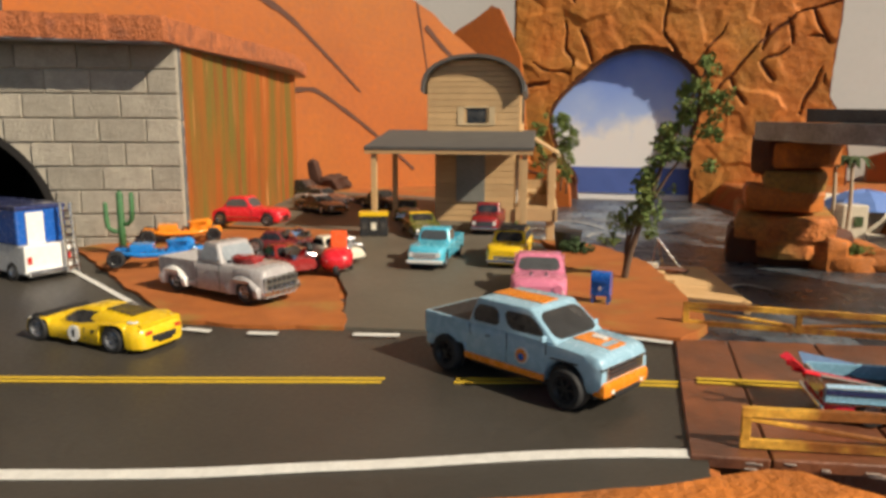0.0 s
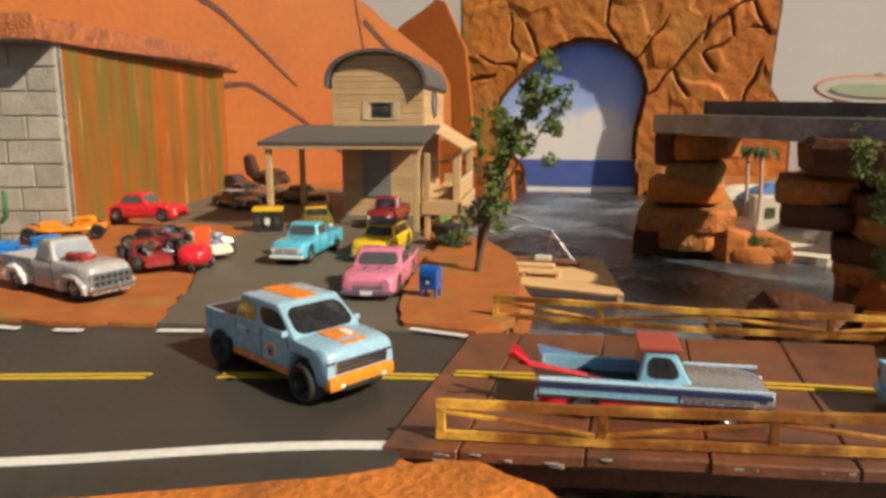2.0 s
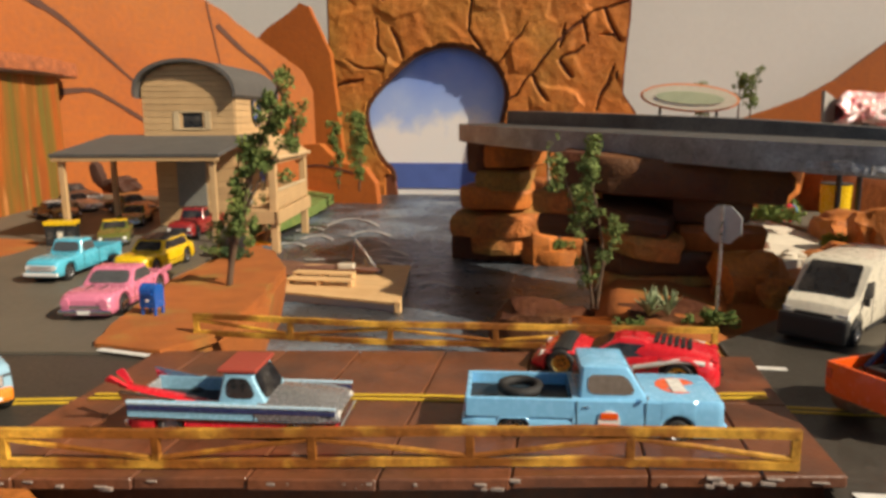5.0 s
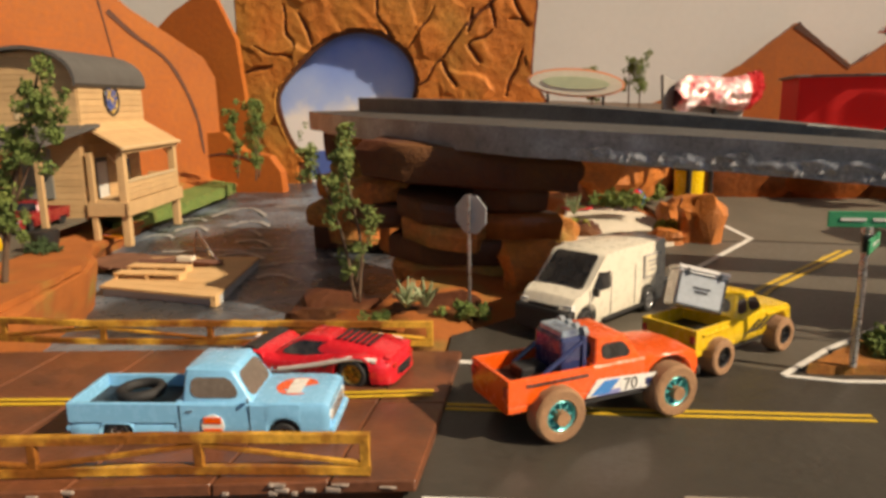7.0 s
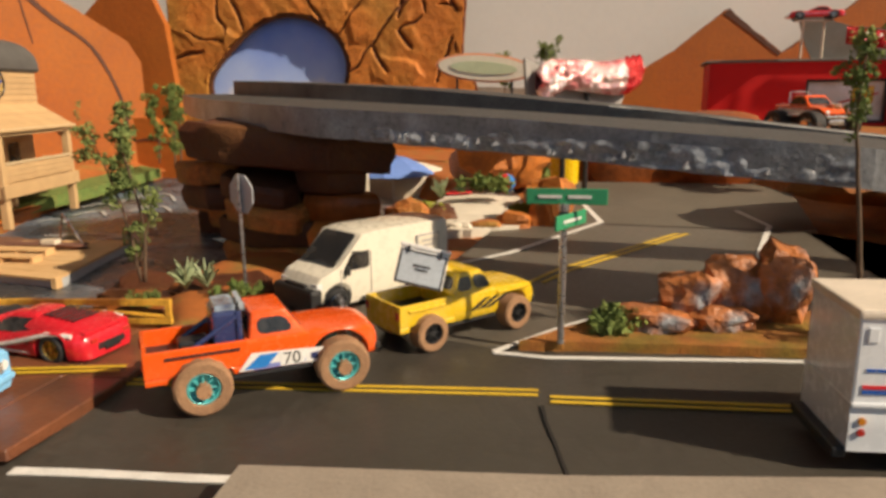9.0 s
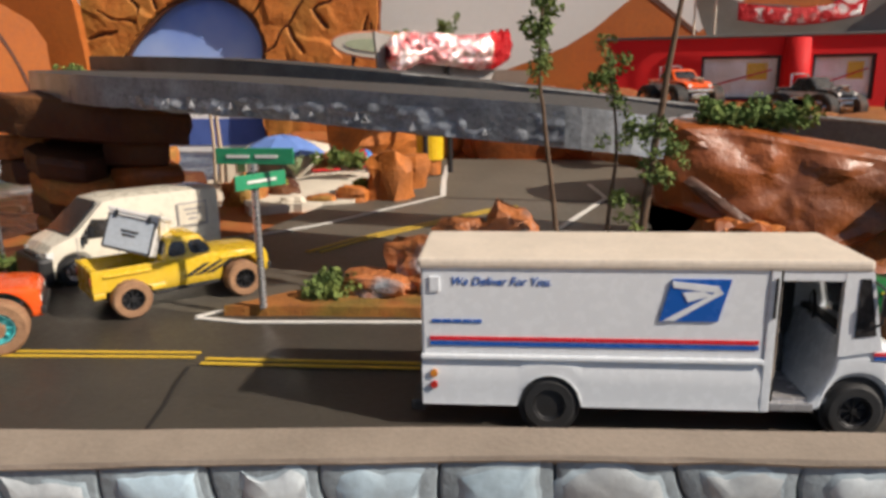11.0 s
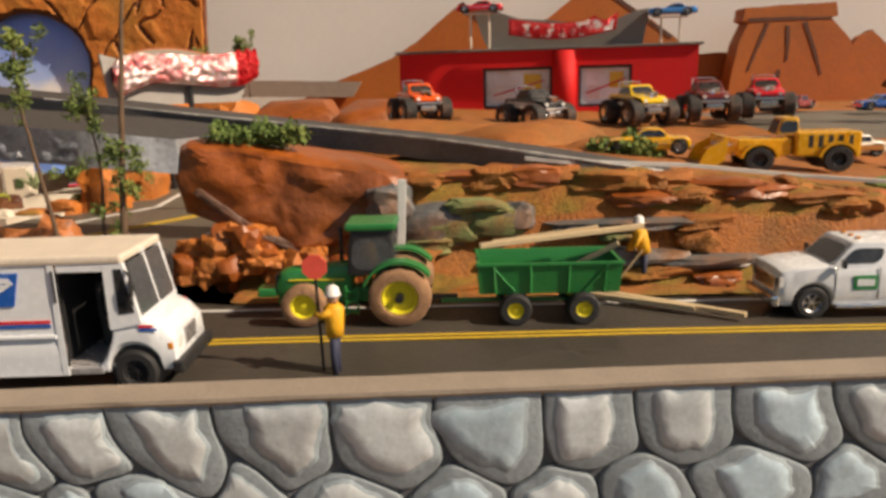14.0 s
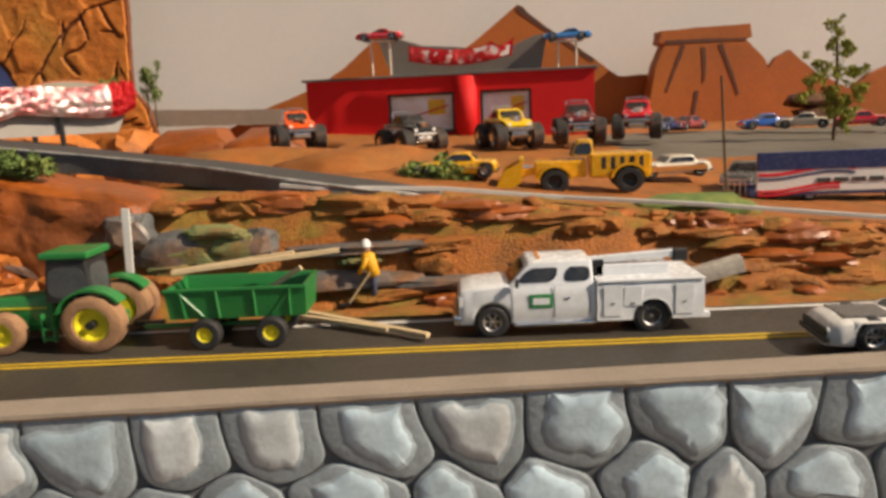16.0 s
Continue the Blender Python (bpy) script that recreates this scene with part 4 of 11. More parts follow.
# the arch: a thick board with a hole right through it
HOLE = [(p.x, p.y) for p in curve([(0.045, -0.05, 0), (0.034, 0.005, 0), (0.012, 0.030, 0), (-0.008, 0.068, 0), (-0.021, 0.123, 0), (-0.008, 0.158, 0), (0.038, 0.205, 0), (0.073, 0.236, 0), (0.112, 0.256, 0), (0.157, 0.265, 0), (0.201, 0.258, 0), (0.245, 0.233, 0), (0.271, 0.196, 0), (0.277, 0.155, 0), (0.262, 0.07, 0), (0.265, -0.05, 0)], 5)]
arch_out = [(-0.097, -0.06), (*HOLE[0],), *HOLE[1:], (0.545, -0.06), (0.545, 0.06), (0.530, 0.125), (0.503, 0.165), (0.505, 0.22), (0.512, 0.30), (0.515, 0.42), (0.45, 0.47), (0.2, 0.5), (-0.10, 0.47)]
# dark tone that puts the shade of the cuts into their colour
GROOVE_SHADE = mat("shaded_groove", (0.14, 0.042, 0.014), 0.85, vary=0.25, scale=30, bump=0.4)
ARCH = mat("carved_arch", (0.50, 0.160, 0.022), 0.75, vary=0.24, scale=14, fine=150, bump=0.5, dist=0.003, second=(0.40, 0.185, 0.028), amount=0.46, edge=0.14)
arch = board("rock_arch", arch_out, 1.52, 0.014, GROOVE_SHADE, "tall orange carved rock arch board with a round hole")


def arch_face():
    """Carved front of the arch: broad tilted facets cut by tapered gouges."""
    r = random.Random(21)
    cuts = [((0.277, 0.147), (0.302, 0.177), 0.0040), ((0.302, 0.177), (0.374, 0.266), 0.0040), ((0.374, 0.266), (0.433, 0.317), 0.0055), ((0.433, 0.317), (0.509, 0.338), 0.0040),
            ((0.201, 0.36), (0.198, 0.291), 0.0058), ((0.198, 0.291), (0.232, 0.246), 0.0058), ((0.258, 0.226), (0.310, 0.297), 0.0032), ((0.006, 0.317), (0.020, 0.227), 0.0052), ((0.038, 0.298), (0.066, 0.236), 0.0044),
            ((-0.082, 0.182), (-0.021, 0.197), 0.0060), ((0.327, 0.198), (0.358, 0.146), 0.0058), ((0.381, 0.230), (0.403, 0.194), 0.0070), ((0.381, 0.230), (0.423, 0.253), 0.0040),
            ((0.389, 0.295), (0.381, 0.254), 0.0062), ((0.419, 0.312), (0.429, 0.259), 0.0062), ((0.457, 0.322), (0.494, 0.263), 0.0060), ((0.484, 0.217), (0.448, 0.130), 0.0056), ((-0.060, 0.232), (0.019, 0.212), 0.0036)]
    for k in range(30):  # the rest of the carving, mostly pointing away from the hole
        a, q = radians(r.uniform(-10, 190)), r.uniform(0.20, 0.44)
        p = Vector((0.12 + q * math.cos(a), 0.13 + q * math.sin(a)))
        b = a + r.choice((0.0, 0.3, -0.4, 1.3, -1.2))
        w = r.uniform(0.018, 0.05)
        if all((p - Vector(c[0])).length > 0.03 for c in cuts):
            cuts.append((tuple(p), (p.x + w * math.cos(b), p.y + w * math.sin(b)), r.uniform(0.0024, 0.0050)))
    A = np.array([c[0] for c in cuts])
    D = np.array([c[1] for c in cuts]) - A
    W = np.array([c[2] for c in cuts])
    L2 = (D * D).sum(1)
    sites = np.array([(r.uniform(-0.12, 0.56), r.uniform(-0.02, 0.50)) for _ in range(90)])
    tilts = np.array([(r.uniform(-0.05, 0.05), r.uniform(-0.05, 0.05), r.uniform(0.0, 0.0035)) for _ in range(90)])

    def height(x, z):
        p = np.array((x + 0.010 * noise.noise(Vector((x * 25, z * 25, 1))), z + 0.010 * noise.noise(Vector((x * 25, z * 25, 6)))))
        d = ((sites - p) ** 2).sum(1)
        o = np.argsort(d)[:2]
        g = [tilts[k][2] + (p - sites[k]) @ tilts[k][:2] for k in o]
        t = smoothstep(0.0, 0.006, math.sqrt(d[o[1]]) - math.sqrt(d[o[0]]))
        h = 0.0065 + g[0] * (0.5 + 0.5 * t) + g[1] * (0.5 - 0.5 * t) + 0.0012 * noise.noise(Vector((x * 60, z * 60, 3)))
        u = np.clip(((p - A) * D).sum(1) / L2, 0, 1)
        e = np.sqrt((((A + u[:, None] * D) - p) ** 2).sum(1))
        wide = W * (0.35 + 0.65 * np.sin(np.pi * (0.12 + 0.76 * u)))
        deep = float(np.max(np.clip(1.15 * (1 - e / wide), 0, 1)))
        return max(0.0006, h - 0.0075 * deep), deep

    step = 0.0026
    right = lambda z: lerp([(-0.06, 0.540), (0.06, 0.540), (0.125, 0.526), (0.165, 0.502), (0.22, 0.503), (0.30, 0.509), (0.47, 0.512)], z)
    hole = sorted((math.atan2(z - 0.12, x - 0.12), math.hypot(x - 0.12, z - 0.12)) for x, z in HOLE)
    nx, nz = int(0.64 / step), int(0.52 / step)
    index, vs, deeps = {}, [], []
    for j in range(nz):
        for i in range(nx):
            x, z = -0.098 + step * i, -0.055 + step * j
            q = math.hypot(x - 0.12, z - 0.12)
            out = q < lerp(hole, math.atan2(z - 0.12, x - 0.12)) + 0.0012 + 0.004 * noise.noise(Vector((x * 70, z * 70, 12))) if z > 0.0 else 0.02 < x < 0.27
            if out or not -0.094 < x < right(z) or z > 0.455:
                continue
            h, deep = height(x, z)
            index[i, j] = len(vs)
            vs.append((x, 1.5195 - h, z))
            deeps.append(deep)
    faces, kinds = [], []
    for (i, j), a in index.items():
        b, c, d = index.get((i + 1, j)), index.get((i + 1, j + 1)), index.get((i, j + 1))
        if None not in (b, c, d):
            faces.append((a, b, c, d))
            # deep faces take the shade-dark colour
            kinds.append(1 if (deeps[a] + deeps[b] + deeps[c] + deeps[d]) / 4 > 0.42 else 0)
    ob = mesh("carved_face", vs, faces, ARCH, arch, "carved orange rock face, gouges coloured dark as in shade")
    ob.data.materials.append(GROOVE_SHADE)
    ob.data.polygons.foreach_set("material_index", kinds)
    # edge back to the board, so that the carved face is solid
    bm = bmesh.new()
    bm.from_mesh(ob.data)
    rim_edges = [e for e in bm.edges if e.is_boundary]
    made = bmesh.ops.extrude_edge_only(bm, edges=rim_edges)
    for v in made["geom"]:
        if isinstance(v, bmesh.types.BMVert):
            v.co.y = 1.5210
    bmesh.ops.recalc_face_normals(bm, faces=bm.faces)
    bm.to_mesh(ob.data)
    bm.free()
    sharp(ob, 40)


arch_face()
rim = bmesh.new()
hp = HOLE[3:-3]
b_loft(rim, [[(x, 1.5185, z), (x + (x - 0.12) * -0.05, 1.519, z + (z - 0.12) * -0.05), (x + (x - 0.12) * -0.03, 1.533, z + (z - 0.12) * -0.03), (x, 1.533, z)] for x, z in hp])
part("hole_rim", rim, ROCK_DARK, arch, "dark brown rim of the hole")

# painted sea and sky behind the arch
def painted_sky():
    """Brushed sky: deep blue above, paling to white cloud over the sea."""
    m = mat("painted_sky", (0.20, 0.36, 0.90), 0.8, vary=0.06, scale=12)
    nt = m.node_tree
    n, l, p = nt.nodes, nt.links, nt.nodes["Principled BSDF"]
    tex, sep, cloud, add, rg, mx = n.new("ShaderNodeTexCoord"), n.new("ShaderNodeSeparateXYZ"), n.new("ShaderNodeTexNoise"), n.new("ShaderNodeMath"), n.new("ShaderNodeValToRGB"), n.new("ShaderNodeMath")
    l.new(tex.outputs["Object"], sep.inputs[0])
    l.new(tex.outputs["Object"], cloud.inputs["Vector"])
    cloud.inputs["Scale"].default_value, cloud.inputs["Detail"].default_value = 13, 5
    mx.operation, add.operation = "MULTIPLY", "ADD"
    mx.inputs[1].default_value = 0.16
    l.new(cloud.outputs[0], mx.inputs[0])
    l.new(mx.outputs[0], add.inputs[0])
    l.new(sep.outputs["Z"], add.inputs[1])
    e = rg.color_ramp.elements
    e[0].position, e[0].color = 0.165, (0.90, 0.88, 0.86, 1)
    e[1].position, e[1].color = 0.36, (0.11, 0.25, 0.84, 1)
    k = e.new(0.205)
    k.color = (0.42, 0.56, 0.92, 1)
    l.new(add.outputs[0], rg.inputs[0])
    l.new(rg.outputs[0], p.inputs["Base Color"])
    return m


SKY_TOP = painted_sky()
SEA = mat("painted_sea", (0.09, 0.15, 0.46), 0.7, vary=0.12, scale=30)
pic = tagged(part("sky_picture", b_box(bmesh.new(), (0.14, 1.543, 0.12), (0.46, 0.006, 0.38)), SKY_TOP), "painted blue sky and sea picture behind the arch", "", "", "structure")
part("sea", b_box(bmesh.new(), (0.14, 1.5392, -0.003), (0.46, 0.0012, 0.054)), SEA, pic, "dark blue painted sea")


# ---- vehicles: a kit for die-cast cars (local x forward, y left, sizes in millimetres) ----
MM = 0.001
TYRE = mat("rubber_tyre", (0.018, 0.018, 0.019), 0.7, vary=0.2, scale=200, fine=1500, bump=0.3)
MUD_TYRE = mat("muddy_tyre", (0.34, 0.19, 0.10), 0.9, vary=0.3, scale=160, fine=1200, bump=0.8, dist=0.0008, second=(0.22, 0.12, 0.065), amount=0.4)
CHROME = mat("bright_chrome", (0.75, 0.75, 0.76), 0.14, 1.0, vary=0.08, bump=0.05)
RIM = mat("silver_rim", (0.55, 0.55, 0.56), 0.3, 0.9, vary=0.1, bump=0.1)
RIM_BLACK = mat("black_rim", (0.03, 0.03, 0.032), 0.35, 0.3, vary=0.1, bump=0.1)
PLASTIC = mat("black_plastic", (0.02, 0.02, 0.021), 0.5, vary=0.2, bump=0.1)
# pale patches paint reflections and seats onto the dark panes
GLASS = mat("smoked_sheen_glass", (0.020, 0.021, 0.024), 0.12, vary=0.5, scale=110, fine=500, bump=0.0, second=(0.085, 0.076, 0.068), amount=0.40, edge=0.14, coat=0.3)
GLASS_GREY = glassy("grey_tinted_glass", (0.07, 0.075, 0.08), 0.1)
CLEAR = glassy("pale_window", (0.26, 0.29, 0.32), 0.12)
LAMP = mat("lamp_lens", (0.72, 0.72, 0.70), 0.15, vary=0.1, bump=0.0, coat=0.5)
RED_LAMP = mat("red_lens", (0.45, 0.03, 0.02), 0.2, vary=0.1, bump=0.0, coat=0.5)
AMBER = mat("amber_lens", (0.6, 0.22, 0.02), 0.2, vary=0.1, bump=0.0, coat=0.5)
P = {}
for key, c in dict(cool_white=(0.70, 0.73, 0.76), lavender=(0.20, 0.22, 0.48), ice_blue=(0.28, 0.46, 0.59), pale_blue=(0.21, 0.51, 0.80), orange=(0.75, 0.24, 0.015), yellow=(0.72, 0.47, 0.01), red=(0.62, 0.018, 0.03), white=(0.72, 0.71, 0.68), cream=(0.68, 0.62, 0.50), grey=(0.36, 0.34, 0.34), silver=(0.42, 0.42, 0.43),
                   teal=(0.09, 0.44, 0.60), pink=(0.62, 0.19, 0.30), dark_red=(0.24, 0.02, 0.02), black=(0.02, 0.02, 0.022), blue=(0.015, 0.10, 0.42), bright_blue=(0.02, 0.19, 0.55), green=(0.02, 0.22, 0.06), mud_yellow=(0.66, 0.44, 0.02),
                   baja_orange=(0.78, 0.10, 0.009), dark=(0.06, 0.055, 0.05), olive=(0.12, 0.13, 0.03), maroon=(0.14, 0.02, 0.02), navy=(0.03, 0.04, 0.12), loader=(0.72, 0.38, 0.01)).items():
    P[key] = paint("enamel_" + key, c, 0.25, 0.0)
P["silver"] = mat("enamel_silver", (0.42, 0.41, 0.41), 0.24, 0.35, vary=0.03, scale=30, fine=300, bump=0.0, coat=0.4)

wheel_cache = {}


def wheel(parent, x, y, z, r, w, tyre=None, rim=None, spokes=6, deep=0.62, hub=None):
    """One wheel on the y axis: tyre with shoulders and tread, and below it a dished rim with spokes."""
    tyre, rim = tyre or TYRE, rim or RIM
    key = (r, w, tyre.name, rim.name, spokes, deep)
    side = 1 if y > 0 else -1
    if key not in wheel_cache:
        R, W = r * MM, w * MM
        prof = [(deep * R, -0.42 * W), (deep * R * 1.06, -0.5 * W), (0.88 * R, -0.5 * W), (0.97 * R, -0.40 * W), (R, -0.25 * W), (R, 0.25 * W), (0.97 * R, 0.40 * W), (0.88 * R, 0.5 * W), (deep * R * 1.06, 0.5 * W), (deep * R, 0.42 * W)]
        bm = bmesh.new()
        n = 28
        rings = [[bm.verts.new((rr * math.cos(t), yy, rr * math.sin(t))) for rr, yy in prof] for t in (2 * math.pi * k / n for k in range(n))]
        for k in range(n):
            a, b = rings[k], rings[(k + 1) % n]
            for j in range(len(prof)):
                bm.faces.new((a[j], a[(j + 1) % len(prof)], b[(j + 1) % len(prof)], b[j]))
        if tyre.name.startswith("muddy") or r > 9:
            for k, ring in enumerate(rings):  # chunky tread pressed into the tread band
                for j in (4, 5):
                    if (k + j) % 2:
                        v = ring[j].co
                        ring[j].co = Vector((v.x * 0.945, v.y, v.z * 0.945))
        bmesh.ops.recalc_face_normals(bm, faces=bm.faces)
        me = bpy.data.meshes.new("tyre")
        bm.to_mesh(me)
        bm.free()
        me.polygons.foreach_set("use_smooth", [True] * len(me.polygons))
        me.set_sharp_from_angle(angle=radians(40))
        me.materials.append(tyre)
        bm = bmesh.new()
        D = deep * R
        prof = [(D, 0.40 * W), (D * 0.93, 0.44 * W), (D * 0.86, 0.40 * W), (D * 0.80, 0.16 * W), (0.02 * D, 0.12 * W), (0.02 * D, -0.4 * W), (D, -0.4 * W)]
        rings = [[bm.verts.new((rr * math.cos(t), yy, rr * math.sin(t))) for rr, yy in prof] for t in (2 * math.pi * k / n for k in range(n))]
        for k in range(n):
            a, b = rings[k], rings[(k + 1) % n]
            for j in range(len(prof) - 1):
                bm.faces.new((a[j], a[j + 1], b[j + 1], b[j]))
        for k in range(spokes):
            b_box(bm, (0.46 * D, 0.25 * W, 0), (0.82 * D, 0.18 * W, 0.16 * D if spokes < 8 else 0.10 * D), 0, Matrix.Rotation(2 * math.pi * k / spokes, 4, "Y"))
        b_cyl(bm, (0, 0.1 * W, 0), (0, 0.38 * W, 0), 0.24 * D, 0.18 * D, 12)
        bmesh.ops.recalc_face_normals(bm, faces=bm.faces)
        m2 = bpy.data.meshes.new("rim")
        bm.to_mesh(m2)
        bm.free()
        m2.polygons.foreach_set("use_smooth", [True] * len(m2.polygons))
        m2.set_sharp_from_angle(angle=radians(40))
        m2.materials.append(rim)
        wheel_cache[key] = (me, m2)
    t = new("wheel", wheel_cache[key][0])
    t.parent = parent
    t.matrix_basis = pose(x * MM, y * MM, z * MM, 0, 0, 0 if side > 0 else 180)
    ri = new("rim", wheel_cache[key][1])
    ri.parent = t
    return t


def body_loft(L0, L1, top, wide, sill, arches=(), n=56, crown=0.6, tuck=0.9, shoulder=0.86, square=0.0):
    """A car body between two x, from profiles in mm of its top, half width and sill, with arches cut for (x, z, radius)."""
    xs = list(np.linspace(L0, L1, n))
    for ax, az, ar in arches:
        xs += [ax - ar * 0.999, ax + ar * 0.999, ax - ar * 1.02, ax + ar * 1.02]
    rings = []
    for x in sorted(xs):
        if not L0 <= x <= L1:
            continue
        w, t, b = lerp(wide, x), lerp(top, x), lerp(sill, x) if isinstance(sill, (list, tuple)) else sill
        for ax, az, ar in arches:
            if abs(x - ax) < ar:
                b = max(b, min(az + math.sqrt(ar * ar - (x - ax) ** 2), t - 1.2))
        h = t - b
        half = [(w * tuck, b), (w * 0.985, b + 0.16 * h), (w, b + 0.45 * h), (w * 0.985, b + 0.70 * h), (w * (0.95 + 0.03 * square), b + (shoulder + 0.07 * square) * h), (w * (0.86 + 0.08 * square), b + (0.965 + 0.025 * square) * h), (w * 0.62, t + 0.3 * crown), (w * 0.25, t + crown)]
        ring = [(x * MM, -y * MM, z * MM) for y, z in half] + [(x * MM, y * MM, z * MM) for y, z in half[::-1]]
        rings.append(ring)
    return b_loft(bmesh.new(), rings)


def panel(q, inset=(0.0, 0.0), off=0.25, thick=0.3, round_=0.25, n=5):
    """A thin rounded pane on the quad q (four corners in mm, anticlockwise from outside), set proud by off."""
    a, b, c, d = (Vector(v) for v in q)
    nrm = (b - a).cross(d - a).normalized()
    u0, v0 = inset
    lens = ((b - a).length + (c - d).length) / 2, ((d - a).length + (c - b).length) / 2
    pts = []
    ru = min(0.5, round_ * min(lens) / max(lens[0], 1e-6))
    rv = min(0.5, round_ * min(lens) / max(lens[1], 1e-6))
    for cu, cv, t0 in ((1, 0, -90), (1, 1, 0), (0, 1, 90), (0, 0, 180)):
        for k in range(n):
            t = radians(t0 + 90 * k / (n - 1))
            u = (1 - u0 - ru if cu else u0 + ru) + ru * math.cos(t)
            v = (1 - v0 - rv if cv else v0 + rv) + rv * math.sin(t)
            pts.append(a.lerp(b, u).lerp(d.lerp(c, u), v))
    bm = bmesh.new()
    b_loft(bm, [[(p + nrm * (off - thick)) * MM for p in pts], [(p + nrm * off) * MM for p in pts]])
    return bm


def disc(parent, name, c, nrm, r, material, label="", thick=0.25):
    c, nrm = Vector(c), Vector(nrm).normalized()
    return part(name, b_cyl(bmesh.new(), (c - nrm * thick) * MM, (c + nrm * thick) * MM, r * MM, seg=20), material, parent, label)


def cabin(car, xb0, xb1, xt0, xt1, z0, z1, wb, wt, material, glass, doors=1, roof=None, pillar=(0.08, 0.10), rear=True, split=None, sides=True, win=(0.07, 0.12)):
    """Greenhouse: a tapered shell with a crowned roof, and its panes."""
    bm = bmesh.new()

    def ring(x0, x1, w, z, rr):
        pts = []
        for sx, sy, t0 in ((1, -1, -90), (1, 1, 0), (-1, 1, 90), (-1, -1, 180)):
            cx, cy = (x1 - rr if sx > 0 else x0 + rr), sy * (w - rr)
            for k in range(4):
                t = radians(t0 + 30 * k)
                pts.append(((cx + rr * math.cos(t)) * MM, (cy + rr * math.sin(t)) * MM, z * MM))
        return pts

    h = z1 - z0
    b_loft(bm, [ring(xb0, xb1, wb, z0, 1.2), ring(xb0 + (xt0 - xb0) * 0.92, xb1 + (xt1 - xb1) * 0.92, wb + (wt - wb) * 0.92, z0 + h * 0.90, 1.4)])
    shell = sharp(part("cab", bm, material, car), 40)
    bm = bmesh.new()
    b_loft(bm, [ring(xb0 + (xt0 - xb0) * 0.92, xb1 + (xt1 - xb1) * 0.92, wb + (wt - wb) * 0.92, z0 + h * 0.895, 1.4), ring(xt0, xt1, wt, z1 - h * 0.03, 1.6), ring(xt0 + 1.2, xt1 - 1.2, wt - 1.2, z1, 1.2), ring(xt0 + 5, xt1 - 5, wt * 0.5, z1 + 0.3, 1.0)])
    sharp(part("roof", bm, roof or material, car), 40)
    f = lambda x0, x1, w, z: z
    # corners of the shell's faces
    B = lambda x, s: (x, s * wb, z0)
    T = lambda x, s: (x, s * (wb + (wt - wb) * 0.92), z0 + h * 0.90)
    tx0, tx1 = xb0 + (xt0 - xb0) * 0.92, xb1 + (xt1 - xb1) * 0.92
    part("windshield", panel((B(xb1, -1), B(xb1, 1), T(tx1, 1), T(tx1, -1)), (pillar[0], pillar[1])), glass, car, "windscreen")
    if rear:
        part("rear_window", panel((B(xb0, 1), B(xb0, -1), T(tx0, -1), T(tx0, 1)), (pillar[0] + 0.04, pillar[1] + 0.06)), glass, car)
    if sides:
        for s in (-1, 1):
            cuts = [0.0, 1.0] if doors == 1 else ([0.0, split or 0.48, 1.0] if doors == 2 else [0.0, 0.3, 0.64, 1.0])
            for a, b in zip(cuts, cuts[1:]):
                xa, xb = xb0 + (xb1 - xb0) * a, xb0 + (xb1 - xb0) * b
                ya, yb = tx0 + (tx1 - tx0) * a, tx0 + (tx1 - tx0) * b
                q = (B(xa, s), B(xb, s), T(yb, s), T(ya, s)) if s < 0 else (B(xb, s), B(xa, s), T(ya, s), T(yb, s))
                part("side_window", panel(q, win), glass, car)
    return shell


def box_part(car, name, c, s, material, bevel=0.3, label="", rz=0, ry=0):
    m = pose(c[0] * MM, c[1] * MM, c[2] * MM, 0, ry, rz)
    return part(name, b_box(bmesh.new(), (0, 0, 0), [v * MM for v in s], bevel * MM, m), material, car, label)


def four_wheels(car, xf, xr, track, r, w, **kw):
    for x in (xf, xr):
        for s in (1, -1):
            wheel(car, x, s * track, r, r, w, **kw)


def pickup_bed(car, x0, x1, w, z0, z1, material, floor=None, wall=1.6):
    for s in (1, -1):
        box_part(car, "bed_side", ((x0 + x1) / 2, s * (w - wall / 2), (z0 + z1) / 2), (x1 - x0, wall, z1 - z0), material, 0.4)
    box_part(car, "tailgate", (x0 + wall / 2, 0, (z0 + z1) / 2), (wall, 2 * w - 2 * wall - 0.1, z1 - z0), material, 0.3)
    box_part(car, "bed_floor", ((x0 + x1) / 2 + 0.3, 0, z0 + (z1 - z0) * 0.30), (x1 - x0 - wall - 0.3, 2 * w - 2 * wall - 0.2, 1.0), floor or PLASTIC, 0)


def arch_side(car, x, z, r, w, material, dark=PLASTIC):
    """Dark liner inside a wheel arch."""
    part("wheel_arch", b_cyl(bmesh.new(), (x * MM, -w * MM, z * MM), (x * MM, w * MM, z * MM), r * MM, seg=20), dark, car)


def seam(car, x, w, z0, z1):
    for s in (1, -1):
        box_part(car, "door_seam", (x, s * w, (z0 + z1) / 2), (0.25, 0.25, z1 - z0), PLASTIC, 0)


def lamps(car, x, y, z, s, material=None, ring=True, r=1.5, face=1):
    for k in (1, -1):
        if ring:
            disc(car, "headlight", (x, k * y, z), (face, 0, 0), r, material or LAMP, "", 0.5)
        else:
            box_part(car, "headlight", (x, k * y, z), s, material or LAMP, 0.2)


def thing_car(name, x, y, z, heading, label, category="car", group="die-cast vehicles"):
    return root(name, x, y, z, heading, label, category, group)


